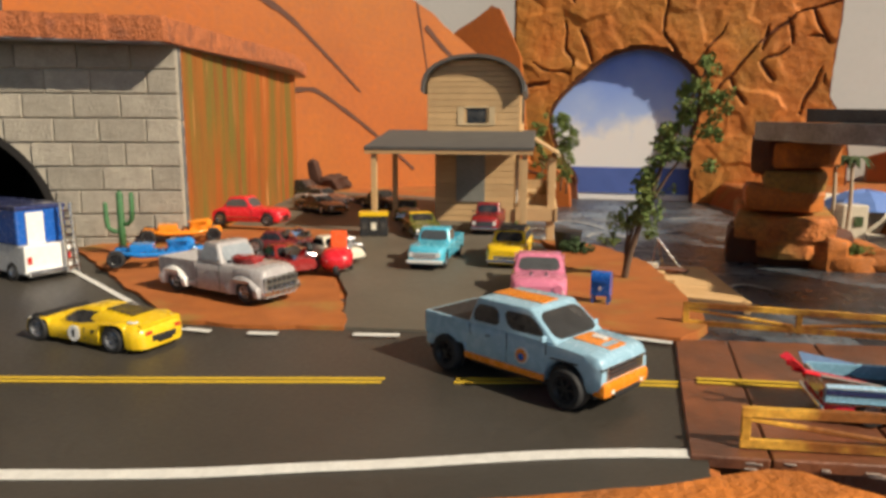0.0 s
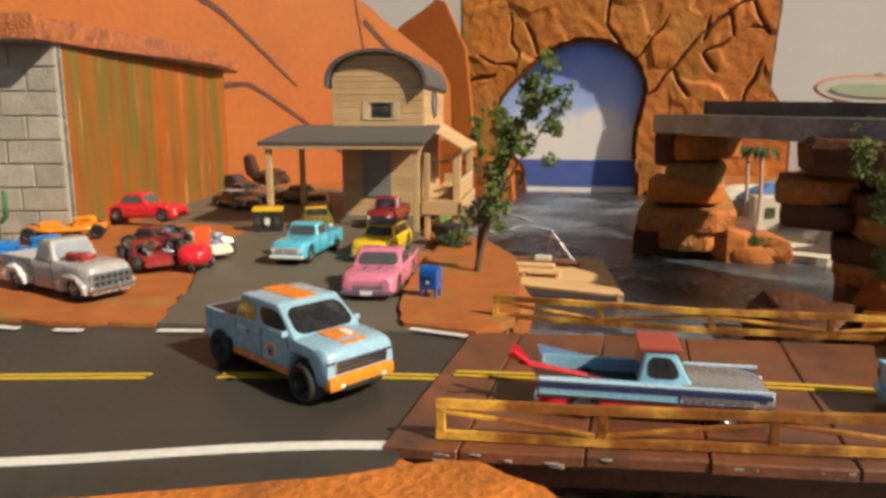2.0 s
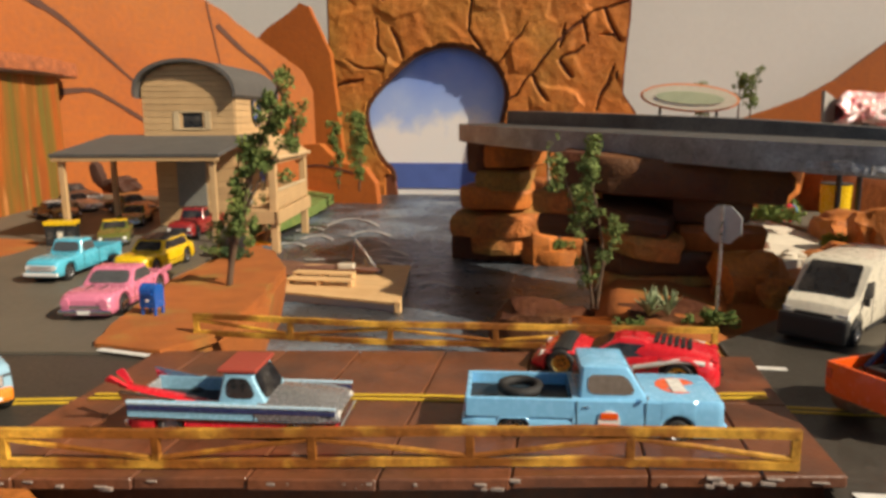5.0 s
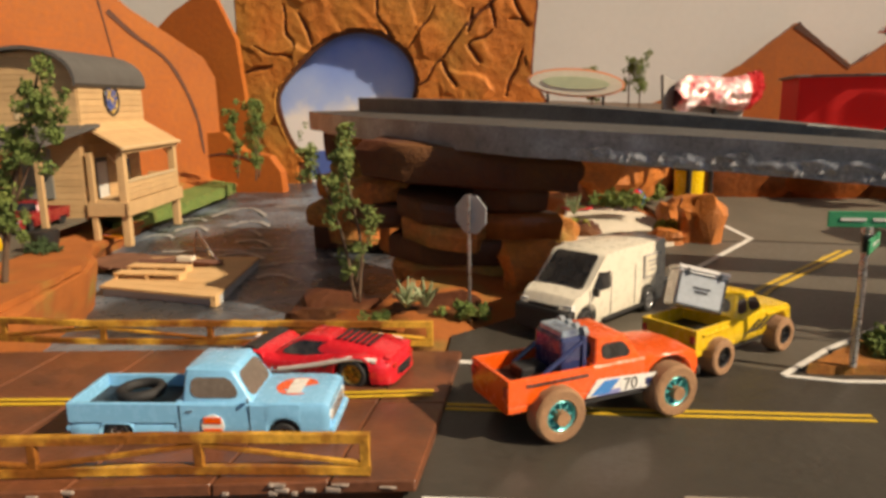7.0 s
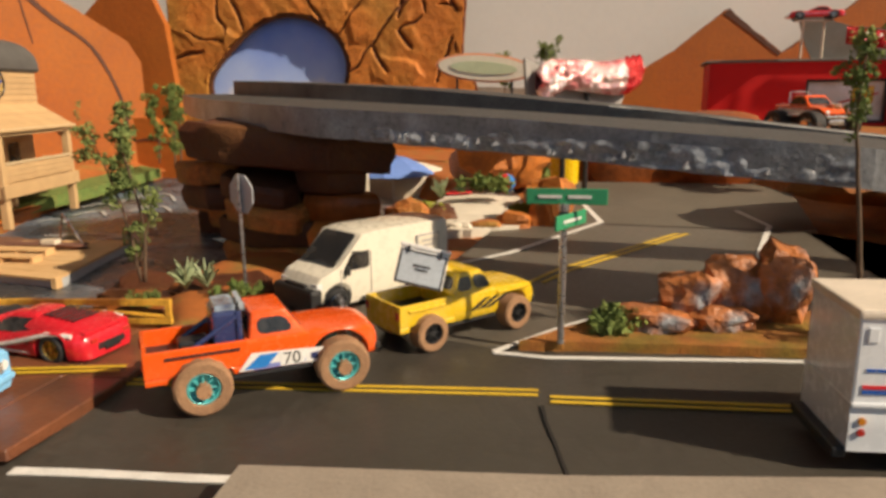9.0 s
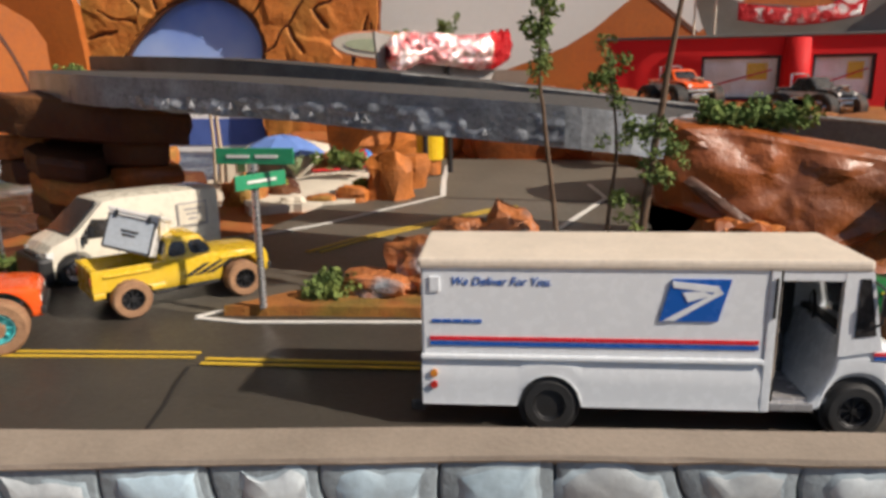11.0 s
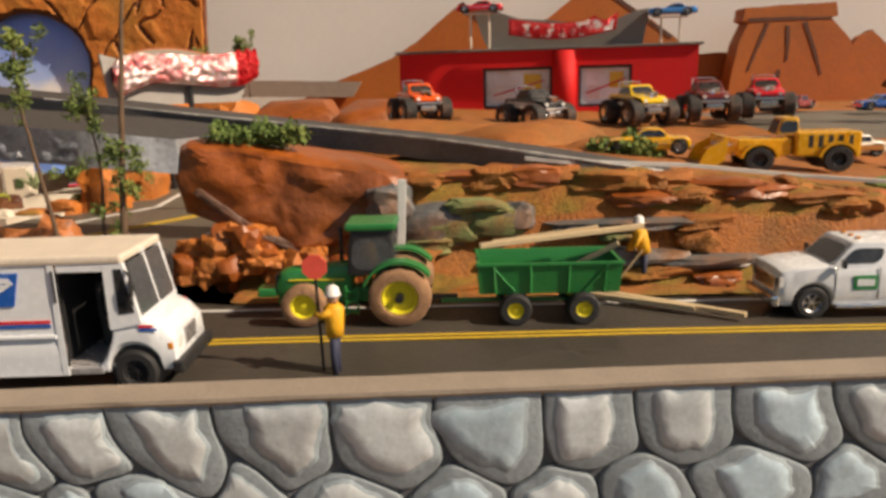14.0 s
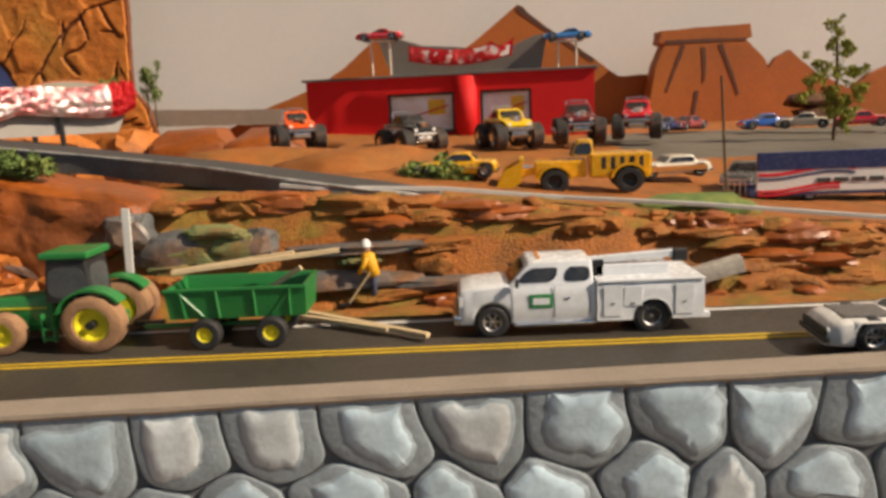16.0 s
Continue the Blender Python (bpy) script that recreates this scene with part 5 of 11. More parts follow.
# modern lifted crew-cab pickup, pale blue with orange stripes
def modern_pickup():
    c = thing_car("pickup_truck", 0.1352, 0.2995, 0, -29.0, "pale blue lifted crew-cab pickup with orange stripes parked on the road", "pickup")
    c.scale = (1.0, 1.06, 1.0)
    A = [(30, 8.5, 9.4), (-30, 8.5, 9.4)]
    sharp(part("body", body_loft(-20, 46, [(-20, 24), (22, 24), (25, 24), (40, 23.4), (44.5, 22.4), (46, 20.0)], [(-20, 15.8), (30, 16.0), (43, 15.8), (46, 15.0)], 8.4, A, square=0.6), P["ice_blue"], c), 35)
    sharp(part("bed_skin", body_loft(-45, -19.8, [(-45, 15), (-19.8, 15)], [(-45, 15.2), (-40, 15.8), (-19.8, 15.9)], 8.6, A, n=30, crown=0.1), P["ice_blue"], c), 35)
    pickup_bed(c, -45.4, -19.6, 15.7, 14.5, 24.4, P["ice_blue"])
    box_part(c, "tonneau", (-32.2, 0, 24.0), (24, 29, 0.9), PLASTIC, 0.3, "black bed cover")
    for x in (30, -30):
        arch_side(c, x, 8.5, 8.2, 14.2, None)
    cabin(c, -20, 26, -16, 12.5, 23.8, 35.2, 15.2, 13.8, P["ice_blue"], GLASS, 2, pillar=(0.06, 0.08), split=0.44, win=(0.10, 0.15))
    for y in (0,):
        box_part(c, "roof_stripe", (-2.0, y, 35.55), (26, 10.5, 0.5), P["orange"], 0.2, "orange stripe")
    part("bonnet_stripe", panel(((26.5, 5.8, 24.2), (26.5, -5.8, 24.2), (43, -5.4, 23.0), (43, 5.4, 23.0)), off=0.7, thick=0.5, round_=0.08), P["orange"], c, "orange bonnet stripe")
    part("bonnet_mark", panel(((30, 4.6, 24.1), (30, 0.5, 24.1), (36, 1.5, 23.6), (36, 4.6, 23.6)), off=1.0, thick=0.5, round_=0.4), P["white"], c, "white oval bonnet mark")
    for s in (1, -1):
        box_part(c, "sill_stripe", (0, s * 15.75, 9.6), (42, 0.7, 2.6), P["orange"], 0.2, "orange sill stripe")
        disc(c, "door_badge", (10, s * 15.95, 16.2), (0, s, 0), 3.3, P["white"], "round white and orange door badge")
        disc(c, "badge_band", (10, s * 16.2, 16.2), (0, s, 0), 2.7, P["orange"])
        disc(c, "badge_band", (10, s * 16.3, 15.7), (0, s, 0), 1.5, P["blue"])
        box_part(c, "mirror", (21, s * 16.8, 25.4), (1.6, 2.6, 2.4), P["ice_blue"], 0.5)
        box_part(c, "fender_flare", (30, s * 15.4, 18.4), (13, 1.2, 0.8), PLASTIC, 0.3)
        box_part(c, "door_handle", (-8, s * 16.0, 20.4), (2.4, 0.5, 0.6), PLASTIC, 0.1)
        box_part(c, "tail_light", (-45.6, s * 14.2, 20), (0.6, 2.2, 4.5), RED_LAMP, 0.2)
    seam(c, 2, 15.8, 11, 23.5), seam(c, 21.5, 15.8, 19, 23.5), seam(c, -18, 15.8, 19, 23.5)
    box_part(c, "front_bumper", (44.8, 0, 10.4), (5.4, 30, 5.8), P["orange"], 1.6, "orange front bumper")
    box_part(c, "lower_bumper", (45.8, 0, 8.0), (4.2, 17, 2.2), PLASTIC, 0.6)
    box_part(c, "grille", (45.6, 0, 16.4), (2.0, 24, 5.2), CHROME, 0.5, "chrome grille")
    for z in (14.8, 16.4, 18.0):
        box_part(c, "grille_bar", (46.7, 0, z), (0.5, 21, 0.7), PLASTIC, 0.1)
    lamps(c, 45.2, 12.8, 18.2, (1.8, 4.0, 1.2), GLASS_GREY, False)
    lamps(c, 47.6, 9.5, 9.4, (0.4, 2, 1.4), LAMP, False)
    box_part(c, "chassis", (0, 0, 6.2), (80, 20, 4), PLASTIC, 0.5)
    box_part(c, "rear_bumper", (-45.8, 0, 7.6), (2.6, 27, 3), CHROME, 0.6)
    four_wheels(c, 31.5, -31.5, 14.0, 8.1, 7.4, rim=RIM_BLACK, spokes=6, deep=0.60)


modern_pickup()


def racer(x, y, heading, colour, label, stripe=None, rim=RIM, number=True):
    c = thing_car("racing_car", x, y, 0, heading, label, "race car")
    c.scale = (1.06, 1.06, 1.06)
    A = [(24, 6.0, 7.2), (-23, 6.4, 7.6)]
    top = [(-39, 9.0), (-37.6, 11.6), (-35, 13.0), (-30, 13.7), (-25, 13.9), (-16, 12.8), (0, 10.6), (10, 9.6), (18, 11.4), (25, 12.2), (32, 9.6), (37, 6.4), (38, 5)]
    sharp(part("body", body_loft(-39, 38, top, [(-39, 10.0), (-37.5, 12.8), (-34, 14.6), (-26, 15.5), (-20, 15.5), (0, 14.0), (12, 13.8), (24, 15.0), (32, 13.6), (38, 9.5)], 2.6, A, n=80, crown=0.2, tuck=0.95, shoulder=0.80), P[colour], c), 30)
    for x0, r in ((24, 6.8), (-23, 7.1)):
        arch_side(c, x0, 6.2, r, 13.2, None)
    cabin(c, -20, 15, -10, 1.5, 9.6, 17.6, 11.4, 7.2, P[colour], GLASS, 1, pillar=(0.06, 0.10), rear=False)
    fast = [[((xx) * MM, y * w * MM, z * MM) for y, z in ((-1.0, zb), (-0.93, zb + 0.45 * (zt - zb)), (-0.74, zb + 0.82 * (zt - zb)), (-0.4, zt - 0.1), (0, zt), (0.4, zt - 0.1), (0.74, zb + 0.82 * (zt - zb)), (0.93, zb + 0.45 * (zt - zb)), (1.0, zb))] for xx, w, zb, zt in ((-5, 10.6, 9.0, 17.4), (-10, 11.0, 10.0, 17.5), (-17, 11.6, 11.0, 16.9), (-25, 12.2, 12.0, 15.8), (-32, 12.6, 12.0, 14.6), (-37.5, 12.4, 11.0, 13.4))]
    sharp(part("fastback", b_loft(bmesh.new(), fast), P[colour], c), 45)
    for k in range(6):
        box_part(c, "louvre", (-14 - 2.6 * k, 0, 17.5 - 0.32 * k), (1.7, 13.5, 0.6), PLASTIC, 0.15, ry=8)
    box_part(c, "tail_lip", (-36.6, 0, 12.9), (2.6, 23.0, 1.0), P[colour], 0.4, ry=-12)
    box_part(c, "tail_panel", (-38.9, 0, 6.6), (0.9, 14, 2.6), PLASTIC, 0.3, "black tail panel")
    box_part(c, "exhaust", (-39.4, 0, 5.4), (1.6, 8, 1.6), RIM_BLACK, 0.4)
    for s in (1, -1):
        box_part(c, "tail_light", (-38.5, s * 8.4, 9.4), (1.2, 3.4, 1.6), RED_LAMP, 0.2)
        disc(c, "headlight", (34.0, s * 9.6, 8.4), (0.75, s * 0.25, 0.6), 1.9, LAMP)
        if number:
            disc(c, "number_disc", (0.5, s * 14.1, 6.4), (0, s, 0.1), 3.6, P["white"], "white race disc")
            box_part(c, "number_bar", (0.5, s * 14.4, 6.4), (1.1, 0.4, 3.8), PLASTIC, 0)
        box_part(c, "side_intake", (-12.5, s * 14.3, 8.2), (4.0, 1.0, 2.6), PLASTIC, 0.4)
        if stripe:
            part("side_swoosh", b_tube(bmesh.new(), [(q.x * MM, s * q.y * MM, q.z * MM) for q in curve([(10, 13.7, 4.6), (3, 14.0, 6.0), (-8, 14.4, 8.6), (-15, 14.9, 10.6), (-23, 14.6, 12.6), (-33, 13.6, 12.2)], 5)], 1.0 * MM, 6), P[stripe], c, "white curved side stripe")
            box_part(c, "side_stripe", (0, s * 14.3, 4.0), (30, 0.5, 0.7), P[stripe], 0.1)
        box_part(c, "door_seam", (-6, s * 14.15, 7.0), (0.25, 0.5, 5.5), PLASTIC, 0)
    if number:
        disc(c, "number_disc", (-31, 9.5, 13.9), (0, 0, 1), 2.6, P["white"])
    four_wheels(c, 24, -23, 12.4, 6.1, 5.6, rim=rim, spokes=5, deep=0.66)
    return c


racer(-0.0785, 0.2945, 173, "yellow", "yellow endurance racing car with a white race disc on the road")
racer(0.4295, 0.3815, 170, "red", "red endurance racing car with white stripes on the bridge", "white", rim=mat("gold_rim", (0.6, 0.42, 0.12), 0.3, 0.9), number=False).scale = (1.09, 1.09, 1.09)


def classic_pickup(name, x, y, z, heading, label, colour, roof=None, wb=(28, -28), L=(-41, 42), W=14.8, belt=17.5, roof_z=27, nose=16, bed_z=17, wheel_r=6.0, bumper=CHROME, cab_x=(-8, 12, -5, 8), glass=GLASS, round_=True, grille=CHROME, two=None, rim=RIM, sill=4.6, square=0.0, win=(0.07, 0.12)):
    c = thing_car(name, x, y, z, heading, label, "pickup")
    A = [(wb[0], wheel_r, wheel_r + 1.3), (wb[1], wheel_r, wheel_r + 1.3)]
    fend = [(cab_x[0] - 2, W), (cab_x[1], W), (wb[0] - 4, W + 0.3), (wb[0] + 8, W), (L[1] - 1.5, W - 1.2 + 0.9 * square), (L[1], W - 2.6 + 1.8 * square)]
    sharp(part("body", body_loft(cab_x[0] - 2, L[1], [(cab_x[0] - 2, belt), (cab_x[1], belt), (L[1] - 6, nose + 0.6), (L[1] - 1.5, nose - 0.6 + 0.9 * square), (L[1], nose - 3 + 2.4 * square)], fend, sill, A, crown=0.9 if round_ else 0.4, square=square), P[colour], c), 32)
    sharp(part("bed_skin", body_loft(L[0], cab_x[0] - 1.8, [(L[0], 9.5), (cab_x[0] - 1.8, 9.5)], [(L[0], W - 0.8), (L[0] + 3, W - 0.1), (cab_x[0], W)], sill + 0.4, A, n=30, crown=0.1), P[two or colour], c), 32)
    pickup_bed(c, L[0] - 0.3, cab_x[0] - 1.6, W - 0.2, 9, bed_z, P[colour], floor=PLASTIC)
    for xx in wb:
        arch_side(c, xx, wheel_r, wheel_r + 1.0, W - 1.6, None)
    cabin(c, *cab_x, belt - 0.3, roof_z, W - 1.2, W - 3.2, P[colour], glass, 1, roof=P[roof] if roof else None, win=win)
    box_part(c, "front_bumper", (L[1] + 0.6, 0, 6.4), (2.2, 2 * W - 1.5, 2.6), bumper, 0.8)
    box_part(c, "rear_bumper", (L[0] - 0.8, 0, 6.4), (2.0, 2 * W - 2, 2.4), bumper, 0.7)
    box_part(c, "grille", (L[1] - 0.1, 0, 10.8), (1.0, 1.25 * W, 4.6), grille, 0.5)
    for k in range(4):
        box_part(c, "grille_bar", (L[1] + 0.5, 0, 9.2 + 1.1 * k), (0.4, 1.2 * W, 0.4), PLASTIC if grille is CHROME else CHROME, 0.1)
    lamps(c, L[1] - 0.1, W - 4.2, 11.4, None, r=1.9)
    for s in (1, -1):
        box_part(c, "tail_light", (L[0] - 0.5, s * (W - 2), 12), (0.5, 1.6, 3), RED_LAMP, 0.2)
        box_part(c, "mirror", (cab_x[1] - 1, s * (W + 0.9), belt + 1.4), (0.8, 1.8, 1.6), CHROME, 0.4)
        box_part(c, "door_handle", (cab_x[0] + 3, s * (W + 0.1), belt - 3), (2, 0.5, 0.5), CHROME, 0.1)
    seam(c, cab_x[0] - 0.5, W, sill + 1, belt - 0.8), seam(c, cab_x[1] - 1, W, sill + 1, belt - 0.8)
    box_part(c, "chassis", (0, 0, 4.4), (L[1] - L[0] - 8, 16, 3), PLASTIC, 0.4)
    four_wheels(c, wb[0], wb[1], W - 3.2, wheel_r, 5.4, rim=rim)
    return c


# old grey pickup with fat rounded fenders and an open engine
old = classic_pickup("old_pickup", -0.0665, 0.3885, 0.004, -15.5, "primer grey old pickup with rounded fenders on dirt", "grey", W=14.4, belt=19.5, nose=18.5, roof_z=30, bed_z=19, wheel_r=5.8, cab_x=(-8, 11, -5, 6), glass=CLEAR, sill=3.2, grille=CHROME)
for s in (1, -1):
    for xx, ln in ((28, 12), (-28, 11)):
        bm = bmesh.new()
        b_loft(bm, [[((xx + dx) * MM, s * (14.0 + yy) * MM, zz * MM) for yy, zz in ((-2.5, 3.6 if abs(dx) > 7 else 10.5), (1.2, 3.6 if abs(dx) > 7 else 10.5), (2.4, 8 if abs(dx) > 7 else 12.6), (1.4, 12.5 * (1 - 0.5 * (abs(dx) / ln) ** 2) + 2), (-2.5, 13.5 * (1 - 0.45 * (abs(dx) / ln) ** 2) + 1.5))] for dx in np.linspace(-ln, ln, 15)])
        sharp(part("fender", bm, P["grey"] if xx > 0 else P["white"] if s < 0 else P["grey"], old), 50)
old.scale = (1.08, 1.08, 1.08)
part("engine", b_rock(bmesh.new(), (0.021, -0.003, 0.0195), (0.008, 0.007, 0.0045), 4, 2, 0.5), P["dark_red"], old, "exposed dark red engine")
box_part(old, "grille_plate", (42.2, 0, 10.6), (1.2, 25, 8.2), CHROME, 0.8, "chrome toothed grille plate")
for row in (0, 1):
    for k in range(6):
        box_part(old, "grille_slot", (43.0, -9 + 3.6 * k, 9.0 + 3.4 * row), (0.6, 2.0, 2.0), PLASTIC, 0.3)
for k in range(5):
    box_part(old, "bumper_tooth", (43.4, -8 + 4 * k, 6.5), (1.6, 1.2, 4.2), CHROME, 0.4)

classic_pickup("sixties_pickup", 0.024, 0.540, 0.0015, -86, "teal old pickup with a white bumper in the parking lot", "teal", W=14.2, belt=17.5, nose=16.5, roof_z=27, bumper=P["white"], glass=GLASS_GREY, grille=P["white"], round_=False)
classic_pickup("red_pickup", 0.026, 0.722, 0.0015, -84, "dark red old pickup with a black bonnet in the parking lot", "dark_red", W=14.0, belt=18, nose=17, roof_z=28, grille=PLASTIC, rim=RIM_BLACK)
eighties = classic_pickup("seventies_pickup", 0.4120, 0.3145, 0.002, 5.5, "pale blue seventies pickup with orange bonnet mark on the bridge", "pale_blue", W=14.4, belt=16.8, nose=16.4, roof_z=28.0, wb=(30, -29), L=(-46, 46), bed_z=16.4, wheel_r=4.6, cab_x=(-5.5, 19.5, -4.4, 12.5), glass=glassy("dusty_tan_glass", (0.16, 0.13, 0.11), 0.14), bumper=P["pale_blue"], grille=P["silver"], round_=False, sill=2.2, square=1.0, win=(0.13, 0.16))
for s in (1, -1):
    disc(eighties, "door_badge", (5.5, s * 14.55, 8.6), (0, s, 0), 4.0, P["white"], "round white badge with orange and blue bands")
    box_part(eighties, "badge_band", (5.5, s * 14.9, 10.6), (6.2, 0.3, 2.4), P["baja_orange"], 0.1)
    box_part(eighties, "badge_band", (5.5, s * 14.9, 6.4), (6.4, 0.3, 2.4), P["baja_orange"], 0.1)
disc(eighties, "bonnet_badge", (32, 0, 17.1), (0.02, 0, 1), 7.6, P["baja_orange"], "orange and white bonnet badge")
box_part(eighties, "badge_band", (32, 0, 17.45), (5.2, 13.4, 0.3), P["white"], 0.1)
bm = bmesh.new()
ring = [[((-26 + (7 + 2 * math.cos(a)) * math.cos(t)) * MM, (7 + 2 * math.cos(a)) * math.sin(t) * MM, (15.5 + 2 * math.sin(a)) * MM) for a in (2 * math.pi * k / 8 for k in range(8))] for t in (2 * math.pi * k / 24 for k in range(25))]
b_loft(bm, ring, False)
part("spare_tyre", bm, TYRE, eighties, "", True)


# chrome's blue reflection of the sky, put into the base colour
CHROME_SKY = mat("chrome_sky_blue", (0.26, 0.50, 0.66), 0.25, 0.1, vary=0.06, bump=0.02, coat=0.4)


def ranchero():
    c = thing_car("chrome_pickup", 0.282, 0.2925, 0.002, 4.5, "silver and red low fifties pickup with fins on the bridge", "pickup")
    c.scale = (0.87, 0.90, 0.97)
    A = [(30, 5.6, 6.8), (-27, 5.6, 6.8)]
    W = 14.8
    sharp(part("lower_body", body_loft(-45, 45, [(-45, 9.0), (45, 9.0)], [(-45, W - 1.5), (-40, W), (38, W), (45, W - 2)], 2.8, A, crown=0.0), P["red"], c, "red lower body"), 35)
    sharp(part("bonnet", body_loft(10, 46, [(10, 15.6), (36, 14.6), (44, 13.6), (46, 11)], [(10, W), (38, W + 0.2), (46, W - 1.4)], 8.2, [], crown=0.7), mat("dull_silver_bonnet", (0.30, 0.30, 0.31), 0.26, 0.5, vary=0.08, scale=40, bump=0.0, coat=0.4), c), 35)
    for s in (1, -1):
        box_part(c, "bed_side", (-17, s * (W - 0.9), 12.0), (57, 1.6, 7.4), CHROME_SKY, 0.6)
        part("tail_fin", panel(((-46, s * (W - 1), 14.5), (-24, s * (W - 1), 14.5), (-24, s * (W - 1), 15.6), (-48, s * (W + 0.5), 19)), off=0.6, thick=1.4, round_=0.1), CHROME, c)
        box_part(c, "side_trim", (0, s * (W + 0.25), 8.7), (90, 0.6, 1.0), CHROME, 0.2)
        box_part(c, "door_seam", (10.5, s * (W + 0.05), 12), (0.3, 0.4, 6.5), PLASTIC, 0)
        box_part(c, "tail_light", (-46, s * 11.5, 11), (0.8, 3.2, 2.6), RED_LAMP, 0.4)
    box_part(c, "tailgate", (-44.8, 0, 11.8), (1.4, 25.8, 6.6), P["silver"], 0.4)
    box_part(c, "bed_floor", (-24, 0, 9.6), (39, 26, 1.0), PLASTIC, 0)
    cabin(c, -6, 15, -3.5, 8, 15.2, 27, 12.6, 10.6, CHROME_SKY, GLASS, 1, roof=P["dark_red"], pillar=(0.05, 0.07), win=(0.16, 0.14))
    # pale and dark reflections along the chrome side, drawn as coloured strips
    for s in (1, -1):
        box_part(c, "fender_rail", (0, s * (W + 0.1), 14.6), (91, 1.2, 1.2), mat("chrome_sky_pale", (0.52, 0.70, 0.82), 0.25, 0.15, vary=0.05, bump=0.0), 0.5, "chrome rail with a pale sky reflection in its colour")
        box_part(c, "dark_reflection", (0, s * (W + 0.05), 12.6), (90, 0.5, 1.8), P["navy"], 0.2)
    box_part(c, "roof_top", (2.4, 0, 27.0), (17, 23, 1.6), mat("brick_red", (0.34, 0.06, 0.04), 0.45), 0.7, "matt red roof")
    for x, nm in ((46.4, "front_bumper"), (-46.2, "rear_bumper")):
        box_part(c, nm, (x, 0, 6.0), (2.2, 29, 3.0), CHROME, 1.0)
    box_part(c, "grille", (46.0, 0, 9.6), (0.9, 22, 3.2), CHROME, 0.4)
    lamps(c, 45.8, 10.5, 11.0, None, r=1.6)
    four_wheels(c, 30, -27, 12, 5.6, 5.0)
    # surfboard leaning over the tailgate
    b = root("surfboard", 0.2590, 0.2885, 0.0142, 4.5, "red wooden surfboard with a forked tail lying in the pickup bed", "surfboard", ry=10)
    b.scale = (0.86, 0.9, 0.95)
    bm = bmesh.new()
    b_loft(bm, [[(x * MM, -w * MM, 0), (x * MM, -w * 0.6 * MM, -0.7 * MM), (x * MM, w * 0.6 * MM, -0.7 * MM), (x * MM, w * MM, 0), (x * MM, w * 0.6 * MM, 0.7 * MM), (x * MM, -w * 0.6 * MM, 0.7 * MM)] for x, w in ((-29, 1.2), (-24, 2.6), (-12, 3.6), (4, 3.9), (16, 2.8), (22, 0.8))])
    sharp(part("board", bm, P["red"], b), 40)
    for s in (1, -1):
        part("tail_fork", panel(((-34, s * 4.6, 2.6), (-26, s * 1.4, 0.6), (-24, s * 1.8, 0.8), (-31, s * 5.2, 5.0)), off=0.5, thick=1.2), P["red"], b)


ranchero()


